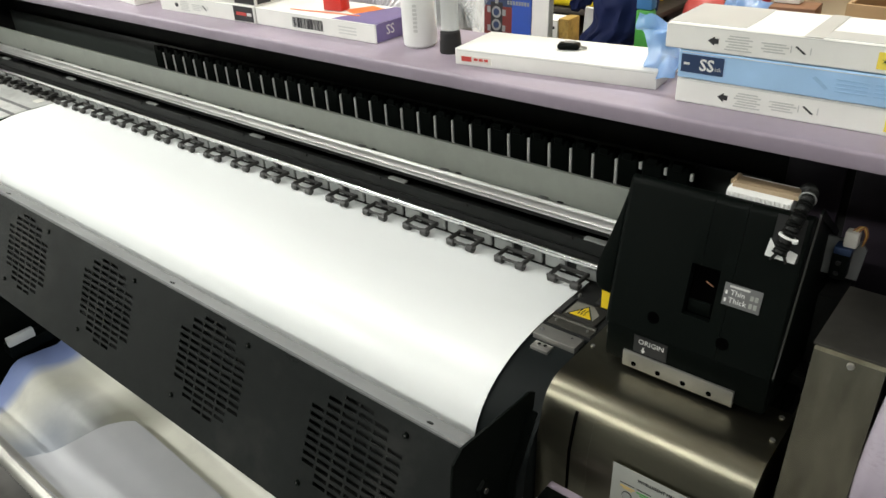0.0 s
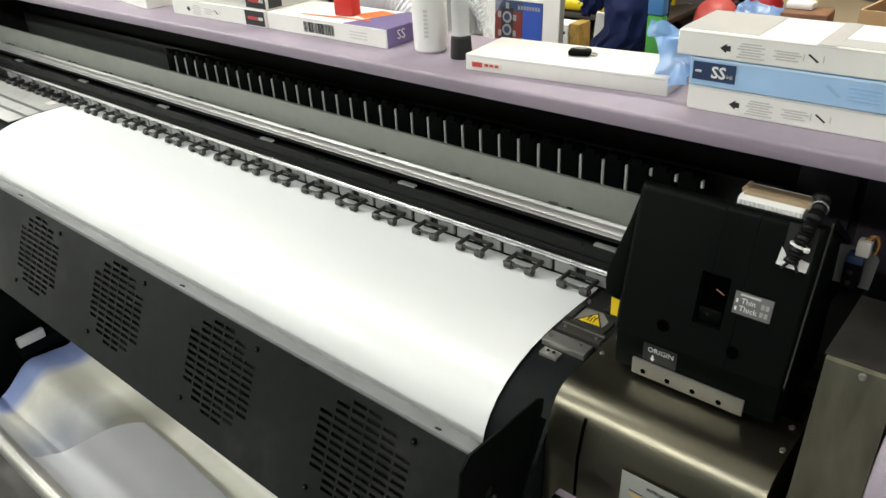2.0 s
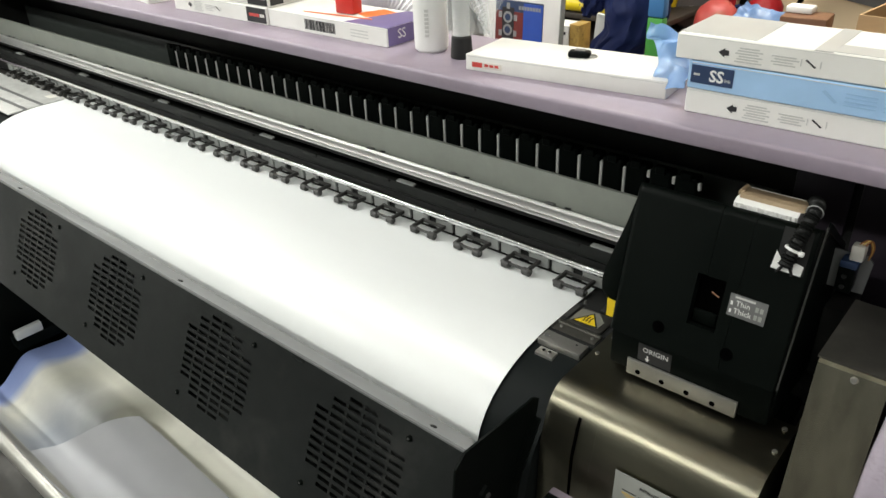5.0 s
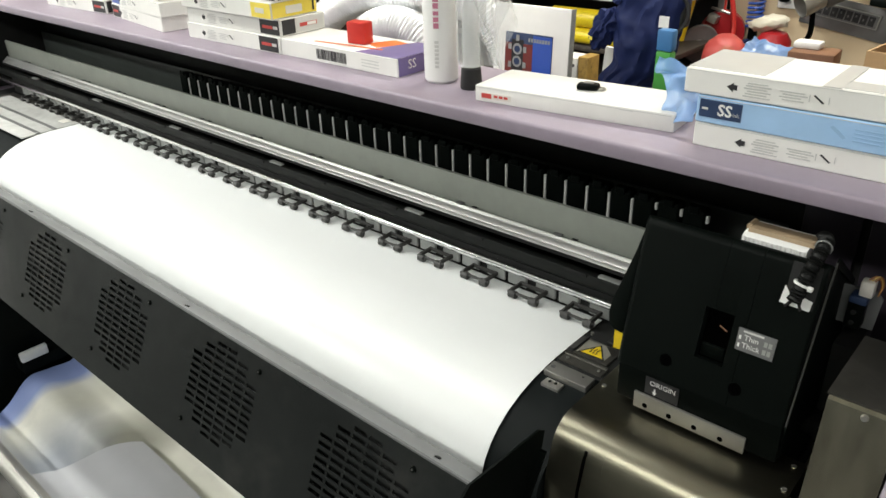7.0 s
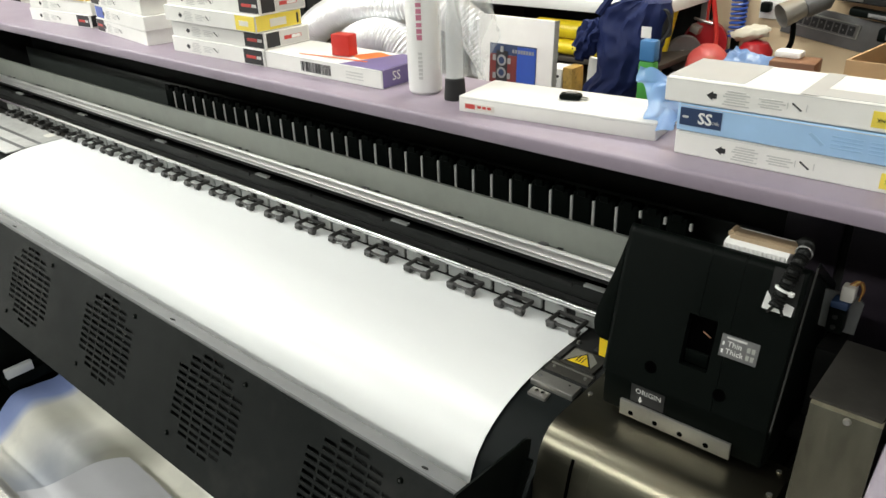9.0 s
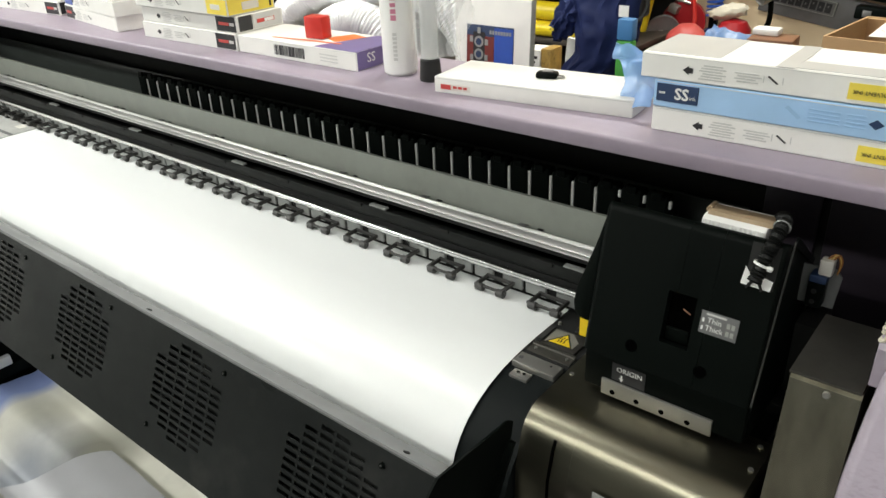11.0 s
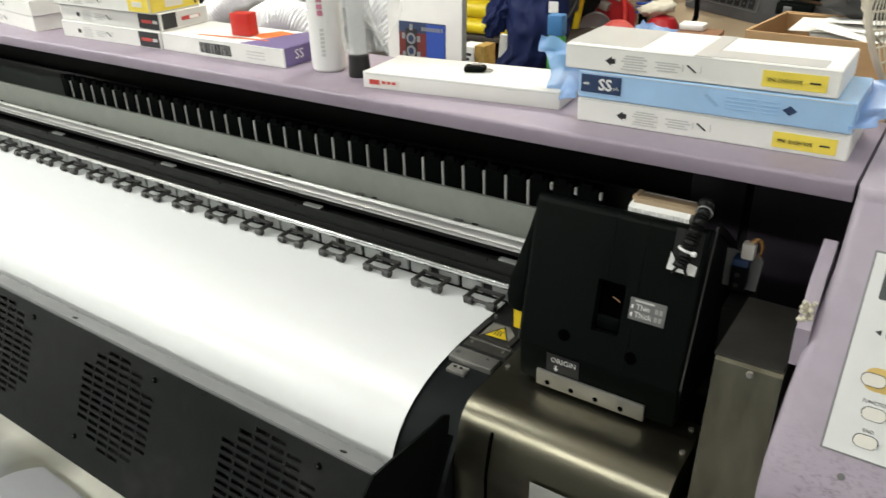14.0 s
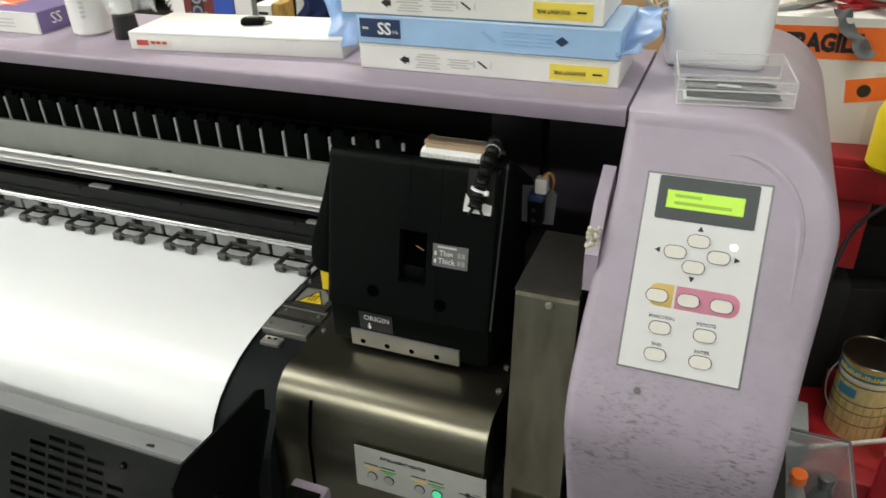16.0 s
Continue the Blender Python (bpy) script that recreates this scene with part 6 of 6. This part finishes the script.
part("plate", box(-0.094, 0.094, -0.021, 0.021, 0, 0.005, bevel=0.002), LABEL_GREY, t)
part("face", box(-0.090, 0.090, -0.018, 0.018, 0.0051, 0.0056), GREY_METAL, t)
for k in range(8):
    part("block_mark", box(-0.084 + 0.0213 * k, -0.067 + 0.0213 * k, -0.0135, 0.0135, 0.0056, 0.0075), DARK_PRINT, t)
    part("mark_gap", box(-0.079 + 0.0213 * k, -0.0745 + 0.0213 * k, -0.0045 + 0.006 * (k % 2), 0.0015 + 0.006 * (k % 2), 0.0076, 0.0079), GREY_METAL, t)
t = thing("wall_shelf", "thin wooden wall shelf with dark tools", "shelf", pose(0.17, WY, 1.225))
part("board", box(-0.30, 0.9, -0.09, 0, 0.058, 0.075), WALL, t)
for x, z, a, w, d in ((-0.14, -0.004, 7, 0.115, 0.011), (-0.12, -0.052, 4, 0.05, 0.018), (-0.21, 0.040, 5, 0.12, 0.010), (0.09, -0.02, 12, 0.09, 0.016), (0.2, -0.045, 10, 0.09, 0.016)):
    part("dark_tool", box(-w, w, -0.08, -0.04, -d, d, bevel=0.006), BLACK if d > 0.0105 else RUBBER, t, m=pose(x, 0, z, 0, a, 0))
    part("tool_grip", box(-w * 0.55, -w * 0.1, -0.086, -0.081, -d * 0.5, d * 0.5, bevel=0.002), GREY_METAL, t, m=pose(x, 0, z, 0, a, 0))

# boxes on the near part of the bench
DULL_FILM = material("dull_blue_film", (0.13, 0.22, 0.40), 0.3, vary=0.3, scale=40, bump=0.5, bump_scale=70)
crumple("blue_wrap", "crumpled blue plastic wrap on the bench", [(-0.22, 1.0, 1.168), (-0.07, 0.97, 1.16), (-0.07, 1.04, 1.195), (-0.20, 1.06, 1.215)], DULL_FILM, 9, n=26, amp=0.005)
single("wrap_carton", box(-0.06, 0.05, -0.05, 0.05, 0, 0.165, bevel=0.002), GREY_PLATE, "grey carton standing under plastic wrap", "carton", pose(-0.145, 1.03, BZ))
single("brown_block", box(-0.05, 0.05, -0.04, 0.04, 0, 0.207, bevel=0.003), BROWN_WOOD, "dark brown wooden block standing on the bench", "block", pose(-0.045, 1.02, BZ, 0, 0, 5))
single("white_pad", box(-0.03, 0.03, -0.02, 0.02, 0, 0.016, bevel=0.005), WHITE_PLASTIC, "white foam pad on a wooden block", "pad", pose(-0.065, 1.035, 1.2072))
t = thing("cardboard_box", "open brown cardboard box filled with papers", "box", pose(0.262, 1.03, BZ, 0, 0, -6))
for a in ((-0.165, 0.165, -0.13, -0.125), (-0.165, 0.165, 0.125, 0.13), (-0.165, -0.16, -0.125, 0.125), (0.16, 0.165, -0.125, 0.125)):
    part("side", box(*a, 0.0, 0.24), CARDBOARD, t)
part("bottom", box(-0.16, 0.16, -0.125, 0.125, 0.0, 0.005), CARDBOARD, t)
part("flap", box(-0.16, 0.16, -0.004, 0.0, -0.08, 0.0), CARDBOARD, t, m=pose(0, 0.122, 0.238, 12, 0, 0))
r6 = random.Random(6)
for k in range(6):
    part("paper", box(-0.09, 0.09, -0.06, 0.06, 0, 0.0012), WHITE_CARD, t, m=pose(r6.uniform(-0.05, 0.06), r6.uniform(-0.04, 0.05), 0.222 + 0.006 * k, r6.uniform(-8, 8), r6.uniform(-8, 8), r6.uniform(-40, 40)))
t = thing("black_jacket", "black cloth heap on top of the boxes", "cloth")
bm = bmesh.new()
bmesh.ops.create_icosphere(bm, subdivisions=4, radius=1)
for v in bm.verts:
    p = v.co.copy()
    k = 1 + 0.3 * noise.noise(p * 2.4)
    v.co = Vector((0.36 + p.x * 0.16 * k, 1.12 + p.y * 0.09, 1.285 + p.z * 0.05 * k))
part("cloth", bm, RUBBER, t)
for x, y, h, c in ((0.02, 0.9, 0.16, BLACK), (0.06, 0.95, 0.19, GREY_METAL), (-0.24, 0.85, 0.15, BLACK)):
    single("small_tool_case", box(-0.03, 0.03, -0.03, 0.03, 0, h, bevel=0.005), c, "small dark tool case standing on the bench", "case", pose(x, y, BZ, 0, 0, 12))

# desk fan with a pale wire guard
t = thing("desk_fan", "old desk fan with a pale wire guard", "fan", pose(0.43, 0.46, BZ))
FC = Vector((0.02, -0.06, 0.46))
axis = Vector((0.93, -0.36, 0.12)).normalized()
ea = axis.orthogonal().normalized()
eb = axis.cross(ea)
circ = lambda a: ea * math.cos(a) + eb * math.sin(a)
part("rim", tube([FC + circ(a) * 0.19 for a in np.linspace(0, 2 * math.pi, 49)], 0.0045, 6), DIRTY_WIRE, t)
for sgn in (-1, 1):
    for k in range(48):
        a = 2 * math.pi * k / 48
        pts = [FC + circ(a + 0.35 * (1 - u)) * (0.19 * u) + axis * sgn * 0.07 * (1 - u ** 2.5) for u in (0.18, 0.4, 0.6, 0.78, 0.9, 1.0)]
        part("guard_wire", tube(pts, 0.0014, 4), DIRTY_WIRE, t)
    part("guard_ring", tube([FC + circ(a) * 0.19 * 0.62 + axis * sgn * 0.049 for a in np.linspace(0, 2 * math.pi, 33)], 0.0015, 4), DIRTY_WIRE, t)
part("motor", cyl(FC - axis * 0.12, FC - axis * 0.02, 0.05, seg=20), GREY_METAL, t)
for k in range(4):
    a = k * math.pi / 2
    bm = bmesh.new()
    p0, p1, p2, p3 = FC + circ(a) * 0.02, FC + circ(a - 0.35) * 0.16 + axis * 0.02, FC + circ(a + 0.35) * 0.16 - axis * 0.02, FC + circ(a + 0.6) * 0.05
    bm.faces.new([bm.verts.new(p) for p in (p0, p1, p2, p3)])
    bmesh.ops.solidify(bm, geom=bm.faces[:], thickness=0.002)
    part("blade", bm, GREY_METAL, t)
part("pole", cyl((0, 0, 0.02), (0, 0, 0.42), 0.014, seg=14), GREY_METAL, t)
part("base", lathe([(0.1, 0), (0.1, 0.012), (0.03, 0.022)], seg=28), GREY_METAL, t)

# ---- red tool cabinet and clutter beside the printer ----
t = thing("tool_cabinet", "red enamelled steel tool cabinet with drawers", "cabinet", pose(0.95, 0.75, 0))
part("chest", box(-0.36, 0.5, -0.2, 0.3, 0.955, 1.035, bevel=0.006), RED_PAINT, t)
part("drawer", box(-0.34, 0.48, -0.206, -0.2005, 0.962, 1.02, bevel=0.002), RED_PAINT, t)
part("side_panel", box(-0.36, -0.165, -0.19, 0.3, 0.82, 0.9545, bevel=0.003), RED_PAINT, t)
part("body", box(-0.36, 0.5, 0.0, 0.3, 0.1, 0.8195, bevel=0.003), MATT_BLACK, t)
part("lower_tray", box(-0.2, 0.5, -0.42, -0.002, 0.42, 0.53, bevel=0.008), RED_PAINT, t)
part("tray_front", box(-0.09, 0.5, -0.436, -0.4205, 0.05, 0.62, bevel=0.004), RED_PAINT, t)
for x in (-0.3, 0.44):
    for y in (-0.1, 0.26):
        part("castor", cyl((x - 0.015, y, 0.05), (x + 0.015, y, 0.05), 0.05, seg=18), RUBBER, t)
part("bolt", cyl((-0.06, -0.437, 0.5), (-0.06, -0.442, 0.5), 0.006, seg=10), ZINC, t)

DARK_RAG = material("dark_grey_rag", (0.13, 0.13, 0.13), 0.8, vary=0.25, scale=60, bump=0.3, bump_scale=200)
t = thing("fragile_box", "white carton with orange fragile tape", "carton", pose(0.55, 0.6, 1.035, 0, 0, 6))
def soft_outline(grow):
    """Plan of a soft-cornered carton, a little larger by grow."""
    r = 0.045 + grow
    return [(0.34 + grow, -grow), (0.34 + grow, 0.3 + grow), (-grow, 0.3 + grow)] + [(0.045 + r * math.cos(radians(a)), 0.045 + r * math.sin(radians(a))) for a in range(180, 271, 10)]


part("carton", profile(soft_outline(0), 0, 0.214, axis="z"), WHITE_CARD, t)
part("orange_tape", profile(soft_outline(0.001), 0.146, 0.2, axis="z"), ORANGE_PRINT, t)
words("FRAGILE", 0.040, DARK_PRINT, t, frame_on((0.108, -0.0016, 0.172), UPX, (0, 0.02, 1)) @ Matrix.Diagonal((0.8, 1, 1, 1)), bold=0.0022)
part("orange_tape", box(0.15, 0.28, -0.0014, 0, 0.052, 0.092), ORANGE_PRINT, t, m=pose(0.02, 0, 0, 0, -8, 0))
part("mark", cyl((0.187, -0.0014, 0.095), (0.187, -0.002, 0.095), 0.011, seg=16), DARK_PRINT, t)
part("tape_strip", box(0.2, 0.245, -0.0006, 0, 0, 0.127), BUTTON, t)
r8 = random.Random(8)
for k in range(16):
    c = r8.choice((BLACK, GREY_PLATE, GREY_METAL, WHITE_CARD, RED_PAINT, DIRTY_WIRE))
    single("offcut", box(-r8.uniform(0.02, 0.06), 0.04, -r8.uniform(0.005, 0.02), 0.009, 0, 0.008, bevel=0.002), c, "offcut lying on the white carton", "offcut", pose(0.60 + 0.014 * k, 0.66 + r8.uniform(-0.03, 0.12), 1.2495 + 0.0085 * (k % 4), r8.uniform(-4, 4), r8.uniform(-5, 5), r8.uniform(-60, 60)))
crumple("grey_rag", "grey rag hanging over the edge of the carton", [(0.662, 0.62, 1.262), (0.688, 0.62, 1.262), (0.738, 0.592, 1.198), (0.712, 0.592, 1.192)], DARK_RAG, 13, amp=0.005)
blob("green_pouch", (0.742, 0.74, 1.292), (0.045, 0.05, 0.03), GREEN_PRINT, "green cloth pouch on the carton", "pouch", 21)
t = thing("yellow_bottle", "yellow plastic bottle on the red cabinet", "bottle", pose(0.793, 0.53, 1.0352))
part("bottle_body", lathe([(0.035, 0), (0.042, 0.008), (0.042, 0.09), (0.03, 0.125), (0.014, 0.135), (0.014, 0.15)]), YELLOW_PLASTIC, t)
part("cap", lathe([(0.017, 0.1502), (0.017, 0.17), (0.015, 0.172)]), BLACK, t)
TIN = material("printed_tin_label", (0.74, 0.66, 0.30), 0.35, 0.1, vary=0.3, scale=45, stain=0.45, stain_color=(0.42, 0.34, 0.12), stain_scale=26, stretch=(3, 3, 0.6))
TEAL_PRINT = material("teal_print", (0.05, 0.24, 0.36), 0.35, vary=0.15, scale=60)
t = thing("paint_tin", "open paint tin with pale yellow and teal label", "tin", pose(0.842, 0.485, 0.5302, 0, 0, 0) @ Matrix.Diagonal((1, 1, 0.81, 1)))
part("tin_body", lathe([(0.05, 0), (0.0505, 0.003), (0.0505, 0.205), (0.049, 0.205), (0.049, 0.02)], seg=32), TIN, t)
part("rim", lathe([(0.0515, 0.2052), (0.053, 0.2075), (0.0515, 0.21), (0.0495, 0.208)], seg=32), STEEL, t)
part("ochre_band", lathe([(0.0508, 0.194), (0.0511, 0.1945), (0.0511, 0.2035), (0.0508, 0.204)], seg=32), OCHRE_PRINT, t)
part("teal_band", lathe([(0.0508, 0.170), (0.0511, 0.1705), (0.0511, 0.1925), (0.0508, 0.193)], seg=32), TEAL_PRINT, t)
part("pale_band", lathe([(0.0508, 0.158), (0.0510, 0.1585), (0.0510, 0.1655), (0.0508, 0.166)], seg=32), BUTTON, t)
for z in (0.152, 0.104, 0.078, 0.046):
    part("label_line", lathe([(0.0508, z), (0.0510, z + 0.0004), (0.0510, z + 0.0018), (0.0508, z + 0.0022)], seg=32), DARK_PRINT, t)
for k in range(26):
    a = radians(-165 + 5.4 * k)
    part("label_block", box(-0.0017, 0.0017, -0.0005, 0.0005, 0.176, 0.187 - 0.004 * (k % 3 == 1)), YELLOW_PRINT if k % 4 else BUTTON, t, m=pose(0.0512 * math.cos(a), 0.0512 * math.sin(a), 0, 0, 0, math.degrees(a) + 90))
for k in range(5):
    a = radians(-150 + 8 * k)
    part("label_block", box(-0.0036, 0.0036, -0.0005, 0.0005, 0.118, 0.142), TEAL_PRINT, t, m=pose(0.0511 * math.cos(a), 0.0511 * math.sin(a), 0, 0, 0, math.degrees(a) + 90))
for k in range(9):
    a = radians(-160 + 17 * k)
    part("label_line", box(-0.0008, 0.0008, -0.0004, 0.0004, 0.012, 0.102), OCHRE_PRINT, t, m=pose(0.0510 * math.cos(a), 0.0510 * math.sin(a), 0, 0, 0, math.degrees(a) + 90))
part("handle", tube(smooth_path([(-0.052, 0, 0.17), (-0.065, -0.01, 0.14), (-0.062, -0.02, 0.09), (-0.045, -0.04, 0.06)], 8), 0.0015, 6), ZINC, t)
for x, y, z, sx, sy, sz, c in ((0.76, 0.62, 0.5302, 0.05, 0.1, 0.25, MATT_BLACK), (0.83, 0.68, 0.5302, 0.09, 0.06, 0.2, MATT_BLACK), (0.92, 0.62, 0.5302, 0.06, 0.06, 0.26, GREY_METAL)):
    single("dark_case", box(-sx / 2, sx / 2, -sy / 2, sy / 2, 0, sz, bevel=0.004), c, "dark tool case on the lower tray", "case", pose(x, y, z, 0, 0, 10))
single("white_tray", box(-0.035, 0.03, -0.04, 0.04, 0, 0.028, bevel=0.003), GREY_PLATE, "small pale tray on a dark box", "tray", pose(0.725, 0.42, 0.552))
single("low_box", box(-0.06, 0.04, -0.06, 0.06, 0, 0.552, bevel=0.004), MATT_BLACK, "tall dark box standing on the floor", "box", pose(0.72, 0.42, 0))
MILKY_BIN = material("milky_clear_bin", (0.70, 0.74, 0.74), 0.25, alpha=0.35, vary=0.05, scale=30)
t = thing("storage_bin", "milky clear storage bin half full of bottles", "bin", pose(0.745, 0.21, 0))
part("bottom", box(-0.07, 0.06, -0.1, 0.1, 0.0, 0.006), MILKY_BIN, t)
for a in ((-0.07, 0.06, -0.1, -0.097), (-0.07, 0.06, 0.097, 0.1), (-0.07, -0.067, -0.0965, 0.0965), (0.057, 0.06, -0.0965, 0.0965)):
    part("side", box(*a, 0.0065, 0.632), MILKY_BIN, t)
part("rim", tube([(-0.071, -0.101, 0.634), (0.061, -0.101, 0.634), (0.061, 0.101, 0.634), (-0.071, 0.101, 0.634), (-0.071, -0.101, 0.634)], 0.0025, 8), SMOKY, t)
for x, y, h, body, lid in ((-0.022, -0.02, 0.650, GREY_PLATE, ORANGE_PRINT), (-0.046, -0.072, 0.612, WHITE_CARD, BUTTON), (0.02, -0.05, 0.598, BLUE_WRAP, GREY_METAL), (0.03, 0.04, 0.60, SMOKY, GREY_METAL)):
    b = thing("supply_bottle", "pale plastic supply bottle standing in a bin", "bottle", pose(0.745 + x, 0.21 + y, 0.0062), "bottles in the bin")
    part("bottle_body", lathe([(0.018, 0), (0.0215, 0.006), (0.0215, h - 0.06), (0.011, h - 0.03), (0.011, h - 0.018)], seg=20), body, b)
    part("cap", lathe([(0.013, h - 0.0178), (0.013, h - 0.002), (0.011, h)], seg=18), lid, b)
single("beige_cable", tube(smooth_path([(0.66, 0.36, 0.585), (0.74, 0.37, 0.55), (0.8, 0.39, 0.552), (0.88, 0.38, 0.60), (1.0, 0.38, 0.66)], 8), 0.0045, 8), BUTTON, "beige cable slung beside the cabinet", "cable")
single("black_cable", tube(smooth_path([(0.86, 0.53, 1.04), (0.82, 0.525, 0.99), (0.765, 0.53, 0.92), (0.74, 0.5, 0.83), (0.72, 0.5, 0.7)], 8), 0.004, 8), RUBBER, "black cable hanging over the cabinet front", "cable")
